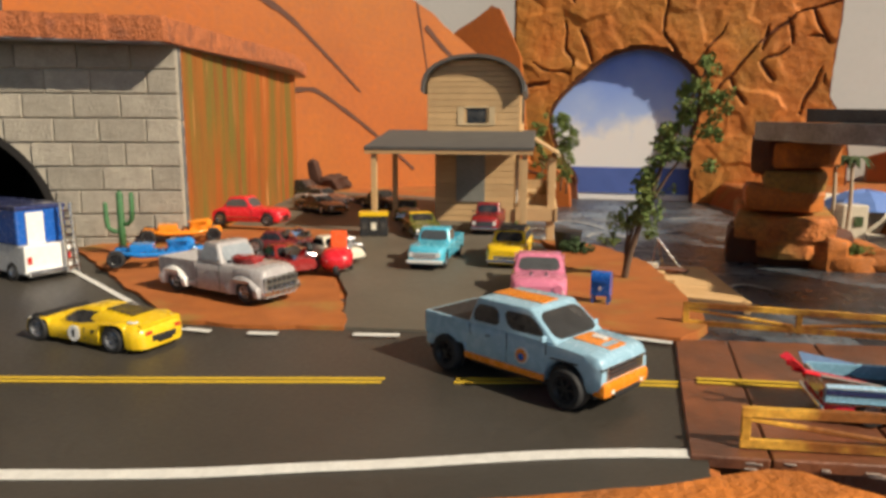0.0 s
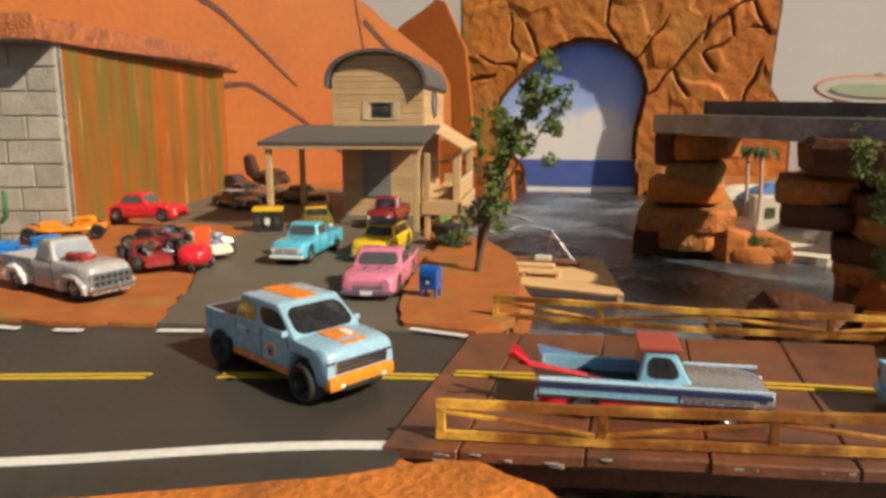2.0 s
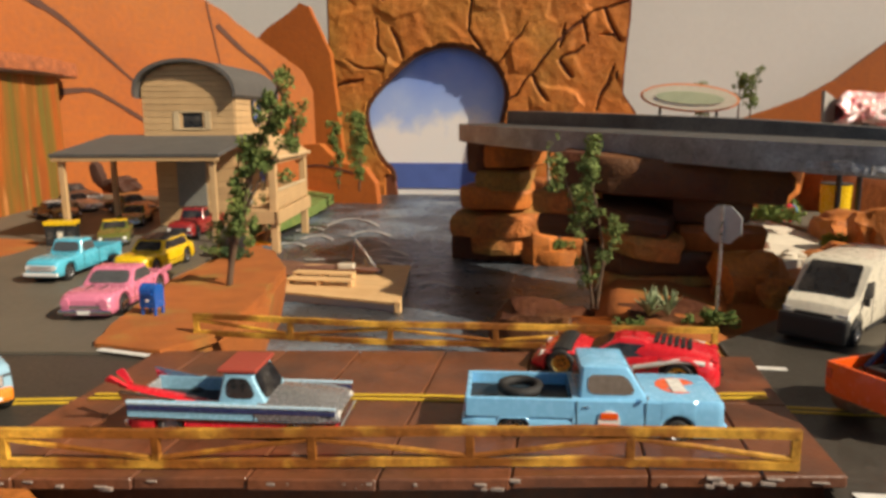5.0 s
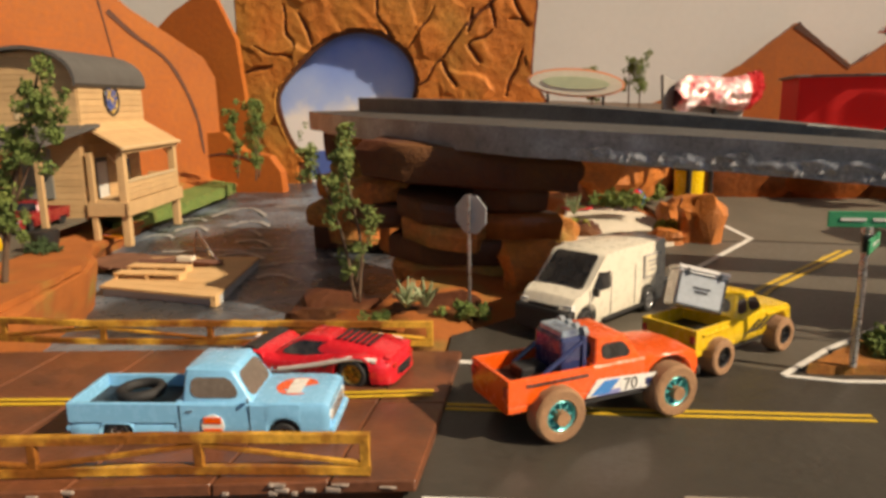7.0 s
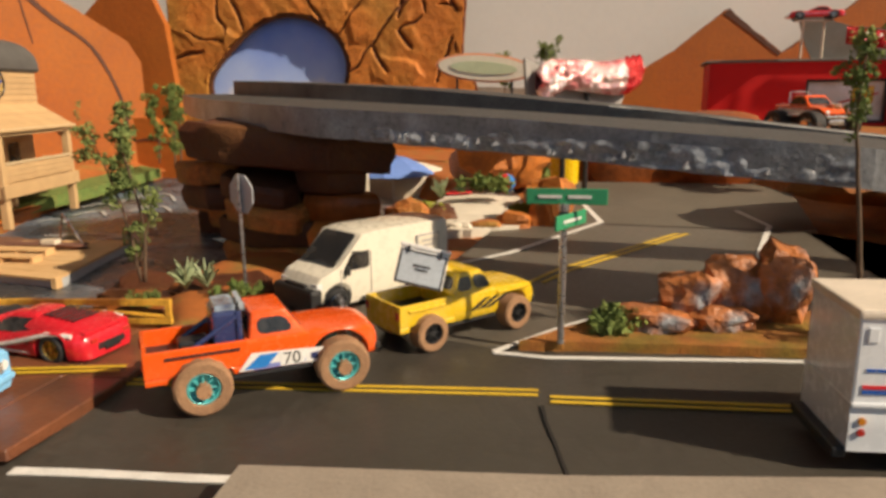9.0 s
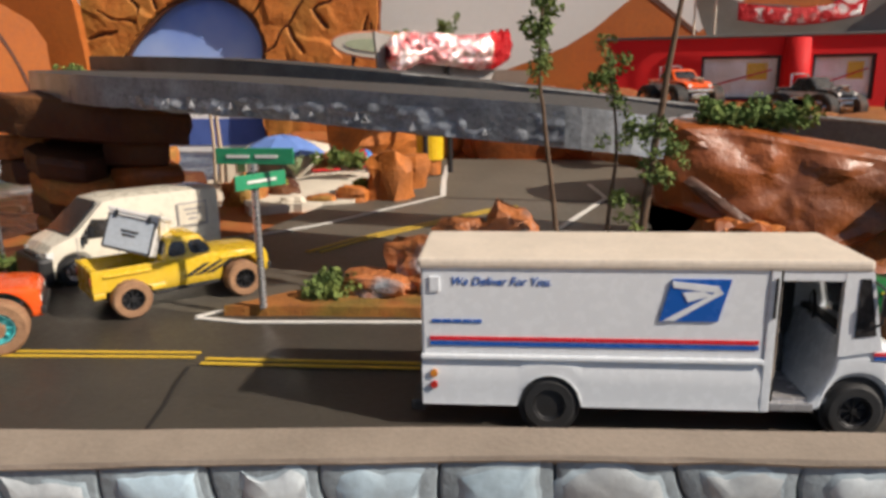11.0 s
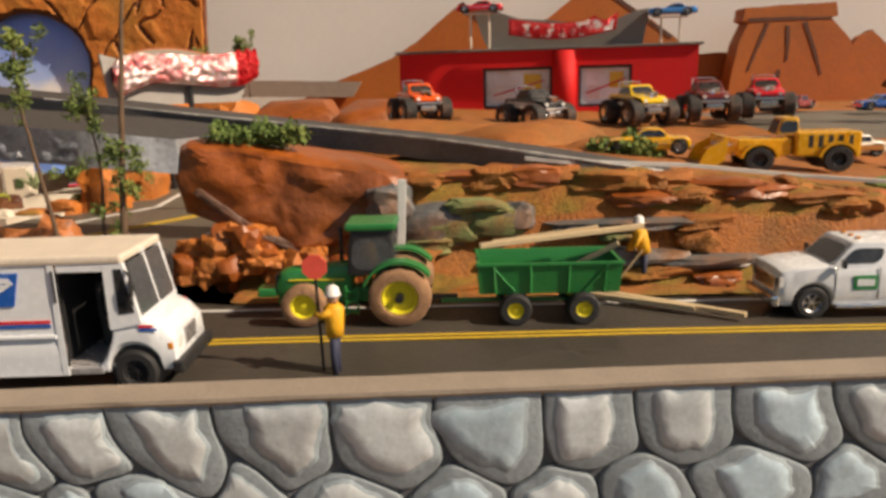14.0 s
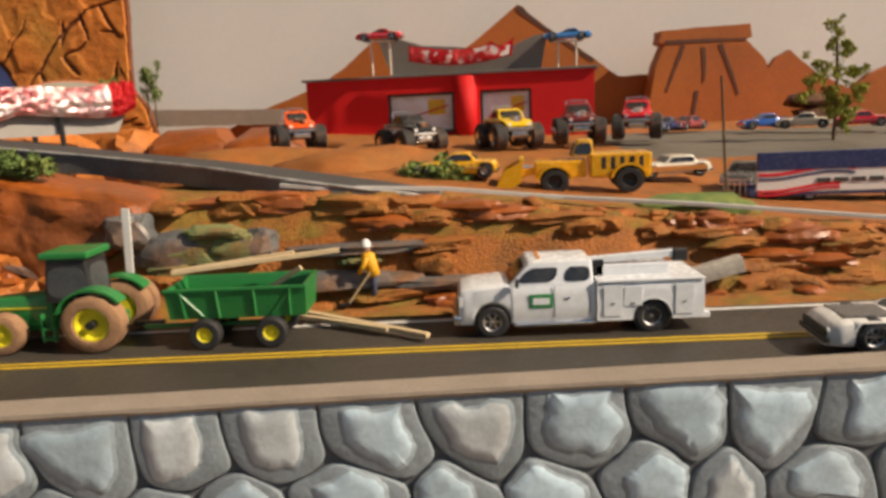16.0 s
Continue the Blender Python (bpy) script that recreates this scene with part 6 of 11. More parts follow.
def lifted_truck(x, y, heading, colour, label, load, wheel_r=10.6, wb=(25, -25), rim=None, L=(-40, 40), z0=13, glass=GLASS, cab_x=(-8, 11, -4.5, 5), two_door=1, tyre=None):
    c = thing_car("lifted_pickup", x, y, -0.0015, heading, label, "pickup")
    W = 14.5
    A = [(wb[0], wheel_r + 1.2, wheel_r + 1.0), (wb[1], wheel_r + 1.2, wheel_r + 1.0)]
    sharp(part("body", body_loft(cab_x[0] - 1, L[1], [(cab_x[0] - 1, z0 + 13), (cab_x[1], z0 + 13), (L[1] - 4, z0 + 12.2), (L[1] - 0.8, z0 + 11), (L[1], z0 + 9)], [(cab_x[0] - 1, W), (34, W), (L[1], W - 1.2)], z0, A, crown=0.6, square=0.6), P[colour], c), 32)
    sharp(part("bed_skin", body_loft(L[0], cab_x[0] - 0.8, [(L[0], z0 + 4), (cab_x[0], z0 + 4)], [(L[0], W - 0.2), (cab_x[0], W)], z0, A, n=30, crown=0.1), P[colour], c), 32)
    pickup_bed(c, L[0] - 0.3, cab_x[0] - 0.6, W - 0.1, z0 + 3.2, z0 + 13, P[colour])
    cabin(c, *cab_x, z0 + 12.7, z0 + 22.5, W - 1, W - 3, P[colour], glass, two_door, win=(0.16, 0.17) if two_door == 1 else (0.08, 0.13))
    box_part(c, "front_bumper", (L[1] + 0.5, 0, z0 + 2.6), (2.4, 27, 3.4), PLASTIC, 0.8)
    box_part(c, "grille", (L[1] - 0.4, 0, z0 + 6.4), (1.2, 20, 3.6), PLASTIC, 0.4)
    lamps(c, L[1] - 0.2, 11, z0 + 7.0, (1, 3, 2.4), LAMP, False)
    for s in (1, -1):
        box_part(c, "tail_light", (L[0] - 0.5, s * 12.6, z0 + 8.5), (0.6, 2.2, 3.6), RED_LAMP, 0.2)
        box_part(c, "side_bar", (0, s * 13.4, z0 - 0.8), (30, 1.4, 1.4), RIM_BLACK, 0.4)
        for xx in wb:
            for dx in (-4, 4):
                part("suspension_link", b_cyl(bmesh.new(), ((xx + dx) * MM, s * 7 * MM, wheel_r * MM), ((xx + dx * 2.2) * MM, s * 9 * MM, (z0 + 3) * MM), 0.7 * MM, seg=8), RIM, c)
    box_part(c, "chassis", (0, 0, z0 - 1.6), (66, 13, 3.4), PLASTIC, 0.5)
    for xx in wb:
        part("axle", b_cyl(bmesh.new(), (xx * MM, -13 * MM, wheel_r * MM), (xx * MM, 13 * MM, wheel_r * MM), 1.3 * MM, seg=10), RIM_BLACK, c)
        disc(c, "differential", (xx, 0, wheel_r), (1, 0, 0), 2.8, RIM_BLACK, "", 2.4)
    for xx in wb:
        for s in (1, -1):
            wheel(c, xx, s * 15.2, wheel_r, wheel_r, 8.4, tyre=tyre or MUD_TYRE, rim=rim or RIM_BLACK, spokes=8, deep=0.56)
    return c


TURQ = mat("turquoise_rim", (0.10, 0.50, 0.52), 0.35, 0.3, vary=0.15)
baja = lifted_truck(0.5505, 0.3545, 31.9, "baja_orange", "orange lifted desert pickup with mud-covered tyres on the road", None, rim=TURQ, wheel_r=10.7, wb=(26, -26), L=(-45, 41), z0=12.3, cab_x=(-8.5, 13, -7, 6))
for s in (1, -1):
    part("side_graphic", panel(((-13, -14.6, 13.5), (24, -14.6, 13.0), (24, -14.6, 18.2), (-8, -14.6, 20)) if s < 0 else ((24, 14.6, 13.0), (-13, 14.6, 13.5), (-8, 14.6, 20), (24, 14.6, 18.2)), off=0.35, thick=0.3, round_=0.05), P["white"], baja, "white and blue side graphic")
    part("graphic_wedge", panel(((-11, -14.6, 14), (-3, -14.6, 14), (2, -14.6, 19), (-5, -14.6, 19)) if s < 0 else ((-3, 14.6, 14), (-11, 14.6, 14), (-5, 14.6, 19), (2, 14.6, 19)), off=0.55, thick=0.3, round_=0.05), P["bright_blue"], baja)
    box_part(baja, "graphic_wedge", (19, s * 14.9, 15.6), (10, 0.4, 2.6), P["navy"], 0.1)
    box_part(baja, "number_panel", (7, s * 14.9, 16.2), (9.4, 0.4, 5.6), P["white"], 0.2, "white panel with race number")
    box_part(baja, "blue_band", (2, s * 14.85, 14.2), (20, 0.3, 1.8), P["lavender"], 0.1)
    cu = bpy.data.curves.new("race_number", "FONT")
    cu.body, cu.size, cu.extrude = "70", 0.0068, 0.0001
    shape = new("race_number", cu)
    me = bpy.data.meshes.new_from_object(shape)
    bpy.data.objects.remove(shape)
    me.materials.append(P["dark"])
    digits = new("race_number", me)
    digits.parent = baja
    digits.matrix_basis = pose((3.4 if s < 0 else 10.6) * MM, s * 15.2 * MM, 13.9 * MM, 90, 0, 0 if s < 0 else 180)
    for xx in (26, -26):
        disc(baja, "muddy_hub", (xx, s * 18.2, 10.2), (0, s, 0), 2.7, MUD_TYRE, "mud-caked brown hub", 2.4)
    box_part(baja, "side_stripe", (-25, s * 14.65, 22.3), (26, 0.4, 1.0), P["black"], 0.1)
    box_part(baja, "roll_bar", (-11, s * 9.5, 28.5), (2.0, 2.0, 13), P["navy"], 0.6)
    part("roll_bar_stay", b_cyl(bmesh.new(), (-0.011, s * 0.0095, 0.034), (-0.03, s * 0.0095, 0.022), 0.001, seg=8), P["navy"], baja)
box_part(baja, "roll_bar", (-11, 0, 34.5), (2.2, 21, 2.0), P["navy"], 0.7)
box_part(baja, "seat_block", (-15.5, 0, 28.0), (10, 19, 15), P["navy"], 1.4)
box_part(baja, "clear_cover", (-15.5, 0, 36.2), (8, 16, 3.4), mat("ice_clear", (0.34, 0.42, 0.50), 0.12, vary=0.4, scale=180, fine=700, bump=0.6, coat=0.6, second=(0.06, 0.07, 0.12), amount=0.42), 1.2, "pale clear cover")
for k in range(4):
    disc(baja, "roof_lamp", (-9.6, -7.5 + 5 * k, 36.6), (1, 0, 0.1), 2.1, CLEAR, "clear round lamp", 0.9)
box_part(baja, "spare_block", (-27, 3, 20.5), (11, 9, 6), RIM_BLACK, 1.0)

ram = lifted_truck(0.6156, 0.4293, 44.4, "mud_yellow", "yellow lifted pickup with brown muddy tyres carrying a white crate", None, wheel_r=8.6, wb=(25.5, -25.5), L=(-40, 40), z0=9.5, cab_x=(-9, 14, -6, 8), two_door=2)
for s in (1, -1):
    for k in range(3):
        part("side_flash", panel(((-2 + 5 * k, -14.5, 13.5), (2 + 5 * k, -14.5, 13.5), (11 + 6 * k, -14.5, 18.5), (8 + 6 * k, -14.5, 18.5)) if s < 0 else ((2 + 5 * k, 14.5, 13.5), (-2 + 5 * k, 14.5, 13.5), (8 + 6 * k, 14.5, 18.5), (11 + 6 * k, 14.5, 18.5)), off=0.35, thick=0.3, round_=0.05), P["black"], ram)
    for xx in (25.5, -25.5):
        box_part(ram, "fender_flare", (xx, s * 14.6, 19.6), (20, 1.6, 1.2), P["mud_yellow"], 0.4)
crate = root("cooler_box", 0.6000, 0.4190, 0.0225, 4, "white lidded box with grey framed face tilted in a pickup", "box", rx=-16, ry=13)
box_part(crate, "box", (0, 0, 9), (23, 15, 17), P["white"], 0.8)
box_part(crate, "lid", (0, 0, 18.4), (24, 16, 2.0), P["white"], 0.6)
box_part(crate, "face_panel", (0, -7.6, 8.6), (20.5, 0.8, 14.0), mat("crate_face", (0.42, 0.47, 0.52), 0.5, vary=0.1, scale=80), 0.2, "grey-blue face panel")
for z in (1.2, 16.0):
    box_part(crate, "face_frame", (0, -7.9, z), (22, 0.9, 0.7), P["dark"], 0.1)
for x in (-10.6, 10.6):
    box_part(crate, "face_frame", (x, -7.9, 8.6), (0.7, 0.9, 14.2), P["dark"], 0.1)
for x in (-7.5, 7.5):
    box_part(crate, "latch", (x, -8.3, 16.6), (1.2, 0.9, 3.4), RIM_BLACK, 0.2)
for z, w in ((9.8, 8), (8.0, 6)):
    box_part(crate, "label_bar", (0, -8.1, z), (w, 0.3, 1.0), P["dark"], 0)


VAN_WHITE = paint("enamel_van_white", (0.74, 0.69, 0.57), 0.3)


def cargo_van():
    c = thing_car("cargo_van", 0.560, 0.482, -0.0015, 233, "white panel van with a high roof at the roadside", "van")
    c.scale = (1.12, 1.12, 1.12)
    A = [(30, 6.6, 7.8), (-27, 6.6, 7.8)]
    W = 15.6
    top = [(-43, 35.6), (-42, 37.2), (6, 38.0), (14.5, 37.0), (27, 24.5), (29, 23.0), (38, 19.6), (42, 15), (43.5, 12)]
    sharp(part("body", body_loft(-43, 43.5, top, [(-43, W - 0.6), (20, W), (34, W), (41, W - 1.4), (43.5, W - 3.6)], 4.4, A, n=80, crown=0.4, shoulder=0.93, square=0.7), VAN_WHITE, c), 30)
    for xx in (30, -27):
        arch_side(c, xx, 6.6, 7.4, W - 1.4, None)
    part("windshield", panel(((30.5, -13.4, 22.0), (30.5, 13.4, 22.0), (14.6, 12.2, 36.2), (14.6, -12.2, 36.2)), (0.02, 0.04), off=1.1, thick=0.9, round_=0.07), GLASS, c)
    for s in (1, -1):
        q = ((10.5, -W, 20.0), (27.5, -W, 20.5), (17.5, -W + 1.2, 33.6), (10.5, -W + 1.2, 34.0)) if s < 0 else ((27.5, W, 20.5), (10.5, W, 20.0), (10.5, W - 1.2, 34.0), (17.5, W - 1.2, 33.6))
        part("side_window", panel(q, (0.03, 0.03), off=0.4, thick=0.5, round_=0.15), GLASS, c)
        box_part(c, "mirror", (25, s * (W + 1.6), 21), (1.6, 2.6, 4), PLASTIC, 0.5)
        box_part(c, "lower_trim", (-3, s * (W - 0.1), 5.6), (38, 0.6, 2.2), PLASTIC, 0.2)
        for x in (10, 28, -12):
            box_part(c, "door_seam", (x, s * (W + 0.02), 17), (0.25, 0.3, 22 if x < 28 else 10), P["grey"], 0)
        box_part(c, "side_label", (-28, s * (W + 0.15), 25), (16, 0.4, 12), P["grey"], 0.1, "framed grey side label")
        box_part(c, "side_label_inner", (-28, s * (W + 0.35), 25), (14.4, 0.4, 10.4), P["cream"], 0.1)
        for k in range(3):
            box_part(c, "label_bar", (-28, s * (W + 0.6), 27.5 - 2.4 * k), (9 - 2 * k, 0.3, 0.9), P["grey"], 0)
        box_part(c, "tail_light", (-43.2, s * 14, 20), (0.6, 1.6, 6), RED_LAMP, 0.2)
    box_part(c, "front_bumper", (41.8, 0, 8.8), (6.6, 31.4, 12.2), PLASTIC, 2.0, "black front bumper")
    box_part(c, "grille", (42.2, 0, 15.0), (2.6, 17, 2.2), PLASTIC, 0.6)
    lamps(c, 39.2, 12.4, 15.2, (3.6, 4.4, 3.2), LAMP, False)
    four_wheels(c, 30, -27, 13.4, 6.6, 5.4, rim=RIM)


cargo_van()


def mail_truck():
    c = thing_car("mail_truck", 0.8195, 0.3315, -0.003, 1.5, "white boxy mail delivery step van with red and blue side stripes", "delivery van")
    c.scale = (1.0, 1.0, 1.05)
    W = 18.0
    x0, x1 = -71, 25
    floor, mid, roof = 8.0, 22.8, 48.5
    A = [(-34.0, 7.9, 9.2)]
    # cargo box: lower panel with the rear arch, upper panel, roof cap
    sharp(part("lower_body", body_loft(x0, x1, [(x0, mid), (x1, mid)], [(x0, W), (x1, W)], floor, A, n=50, crown=0.0, tuck=1.0, shoulder=0.9), P["cool_white"], c), 35)
    box_part(c, "upper_body", ((x0 + x1) / 2, 0, (mid + roof) / 2 - 0.5), (x1 - x0, 2 * W - 0.8, roof - mid), P["cool_white"], 0.8)
    box_part(c, "rub_rail", ((x0 + x1) / 2, 0, mid - 0.6), (x1 - x0 + 0.4, 2 * W + 1.2, 1.5), P["cool_white"], 0.5)
    box_part(c, "roof_cap", (-10.0, 0, roof + 0.4), (123.5, 2 * W + 0.8, 3.0), mat("cream_roof", (0.66, 0.58, 0.48), 0.5), 1.0, "cream roof cap")
    arch_side(c, -34.0, 7.9, 8.9, W - 1.2, None)
    for s in (1, -1):
        box_part(c, "red_stripe", (-22.5, s * (W - 0.25), 27.6), (92, 0.4, 1.1), P["red"], 0)
        box_part(c, "blue_stripe", (-22.5, s * (W - 0.25), 26.1), (92, 0.4, 1.1), P["blue"], 0)
        for z, m in ((17.4, AMBER), (14.0, RED_LAMP)):
            disc(c, "marker_lamp", (-67.5, s * (W + 0.2), z), (0, s, 0), 1.1, m, "", 0.4)
        box_part(c, "vent", (-67, s * (W - 0.2), 43.0), (3.2, 0.6, 4.4), P["cool_white"], 0.3)
        # badge: blue slanted panel with a white wing
        q = ((-4.2, -W, 33.4), (11.8, -W, 33.4), (14.8, -W, 45.0), (-1.2, -W, 45.0)) if s < 0 else ((11.8, W, 33.4), (-4.2, W, 33.4), (-1.2, W, 45.0), (14.8, W, 45.0))
        part("badge", panel(q, off=0.1, thick=0.5, round_=0.02, n=2), P["blue"], c, "blue slanted badge with a white wing shape")
        for q in (((-3.2, -W, 33.6), (-0.2, -W, 33.6), (12.8, -W, 41.4), (11.8, -W, 42.2)), ((-1.3, -W, 44.6), (-0.8, -W, 42.8), (12.5, -W, 41.2), (11.3, -W, 43.2)), ((1.8, -W, 41.4), (3.3, -W, 38.8), (9.8, -W, 40.8), (7.3, -W, 41.8))):
            qq = q if s < 0 else tuple((a, W, b) for a, _, b in (q[1], q[0], q[3], q[2]))
            part("wing_shape", panel(qq, off=0.35, thick=0.4, round_=0.02, n=2), P["cool_white"], c)
    # cab: posts round an open doorway, slanted front
    for s in (1, -1):
        box_part(c, "door_post", (26.4, s * (W - 1.0), 28), (2.8, 2.0, 40.5), P["cool_white"], 0.4)
        box_part(c, "door_header", (38.5, s * (W - 1.2), 46.6), (25.5, 2.0, 4.0), P["cool_white"], 0.4)
        q = ((50, -W, 9), (55, -W, 9), (51.5, -W + 0.2, 50), (49.2, -W + 0.2, 50))
        qq = q if s < 0 else tuple((a, -b, d) for a, b, d in (q[1], q[0], q[3], q[2]))
        part("front_post", panel(((44.6, -W, 24), (56.2, -W, 26), (51.8, -W + 0.2, 47.5), (44.6, -W + 0.2, 47.5)) if s < 0 else ((56.2, W, 26), (44.6, W, 24), (44.6, W - 0.2, 47.5), (51.8, W - 0.2, 47.5)), off=0.1, thick=2.0, round_=0.05), P["cool_white"], c)
        part("quarter_window", panel(((48.4, -W, 29.5), (54.2, -W, 30.2), (51.2, -W + 0.2, 45.5), (48.4, -W + 0.2, 45.5)) if s < 0 else ((54.2, W, 30.2), (48.4, W, 29.5), (48.4, W - 0.2, 45.5), (51.2, W - 0.2, 45.5)), off=0.3, thick=0.4, round_=0.05), GLASS, c)
        box_part(c, "step", (34, s * (W - 3.0), 9.2), (12, 5.5, 2.4), P["silver"], 0.4)
        box_part(c, "door_frame", (28.0, s * (W - 0.4), 30), (0.8, 0.8, 38), CHROME, 0.2)
        box_part(c, "grab_bar", (26.8, s * (W + 0.2), 40), (0.7, 0.7, 11), PLASTIC, 0.2)
        box_part(c, "stripe_front", (57.2, s * (W - 0.55), 24.8), (5.4, 0.5, 0.9), P["red"], 0)
        box_part(c, "stripe_front", (57.8, s * (W - 0.55), 23.6), (6.2, 0.5, 0.9), P["blue"], 0)
    box_part(c, "floor", (37, 0, 10.6), (24, 2 * W - 4, 1.6), P["silver"], 0)
    # black sheet added behind the doorway to stand in for the unlit cab
    box_part(c, "dark_cab_backing", (35.5, W - 3.2, 28), (19, 0.8, 37), PLASTIC, 0)
    box_part(c, "bulkhead", (25.6, 0, 29), (1.2, 2 * W - 3, 40), PLASTIC, 0)
    box_part(c, "seat", (35, 5, 18), (6, 9, 12), PLASTIC, 1.2, "black driver seat")
    box_part(c, "seat_back", (32.4, 5, 29), (2.4, 8, 14), PLASTIC, 1.0)
    box_part(c, "dashboard", (49.5, 0, 27), (4, 2 * W - 4, 5), PLASTIC, 0.8)
    bm = bmesh.new()
    b_loft(bm, [[((46 + 2.0 * math.cos(t) * 0.5 + 0.5 * math.cos(a)) * MM, (4 + (4 + 0.5 * math.cos(a)) * math.cos(t)) * MM, (32 + (4 + 0.5 * math.cos(a)) * math.sin(t)) * MM) for a in (0, 2.1, 4.2)] for t in np.linspace(0, 2 * math.pi, 20)], False)
    part("steering_wheel", bm, PLASTIC, c)
    part("windshield", panel(((56.0, -W + 2, 28), (56.0, W - 2, 28), (51.6, W - 2.6, 47.5), (51.6, -W + 2.6, 47.5)), (0.01, 0.03), off=0.4, thick=0.8, round_=0.1), GLASS_GREY, c)
    box_part(c, "screen_post", (53.4, 0, 38.6), (1.6, 1.2, 21.5), P["cool_white"], 0.3, ry=-12)
    A = [(51.5, 8.2, 9.6)]
    sharp(part("bonnet", body_loft(37.5, 66.5, [(37.5, 9.4), (41, 14.5), (44.2, 21), (45.4, 28.4), (55.5, 28.4), (62.5, 25.2), (66, 21.5), (66.5, 18)], [(37, W - 0.3), (58, W - 0.6), (66, W - 2.0), (66.5, W - 3)], 8.0, A, n=50, crown=0.3), P["cool_white"], c), 32)
    arch_side(c, 51.5, 8.2, 9.3, W - 2.2, None)
    box_part(c, "front_bumper", (67.2, 0, 9.6), (4.0, 2 * W - 0.5, 4.4), PLASTIC, 1.0, "black front bumper")
    box_part(c, "rear_bumper", (-72.5, 0, 7.0), (4.5, 2 * W - 2, 3.4), PLASTIC, 0.8)
    box_part(c, "grille", (66.2, 0, 17.2), (1.2, 12, 6.5), P["grey"], 0.5)
    for k in range(5):
        box_part(c, "grille_bar", (66.9, 0, 14.8 + 1.2 * k), (0.4, 11.4, 0.4), PLASTIC, 0)
    lamps(c, 66.2, 11.0, 17.4, None, r=2.2)
    for s in (1, -1):
        box_part(c, "turn_lamp", (64.6, s * 15.8, 17.0), (2.0, 1.2, 2.4), AMBER, 0.3)
        bm = b_tube(bmesh.new(), [(0.0535, s * 0.0172, 0.032), (0.0545, s * 0.0195, 0.034), (0.0545, s * 0.0195, 0.043), (0.052, s * 0.0175, 0.045)], 0.0004, 6)
        part("mirror_arm", bm, PLASTIC, c)
        box_part(c, "mirror", (54.6, s * 19.6, 39), (0.9, 2.4, 6), PLASTIC, 0.5)
    box_part(c, "chassis", (0, 0, 7.2), (122, 20, 3.6), PLASTIC, 0.4)
    four_wheels(c, 51.5, -34.0, W - 3.6, 8.0, 6.4, rim=RIM_BLACK, spokes=8, deep=0.56)
    cu = bpy.data.curves.new("slogan", "FONT")
    cu.body, cu.size, cu.shear, cu.extrude = "We Deliver For You.", 0.0033, 0.25, 0.00012
    t = new("slogan", cu)
    me = bpy.data.meshes.new_from_object(t)
    bpy.data.objects.remove(t)
    me.materials.append(P["blue"])
    for s in (1, -1):
        w = new("slogan", me)
        w.parent = c
        w.matrix_basis = pose((-62.5 if s < 0 else -32) * MM, s * (W - 0.25) * MM, 42.8 * MM, 90, 0, 0 if s < 0 else 180)
        w["label"] = "blue lettered slogan"
        for k in range(5):
            box_part(c, "writing_bar", (-66.5 + 2.9 * k, s * (W - 0.3), 32.6), (2.6, 0.4, 0.9), P["blue"], 0)


mail_truck()


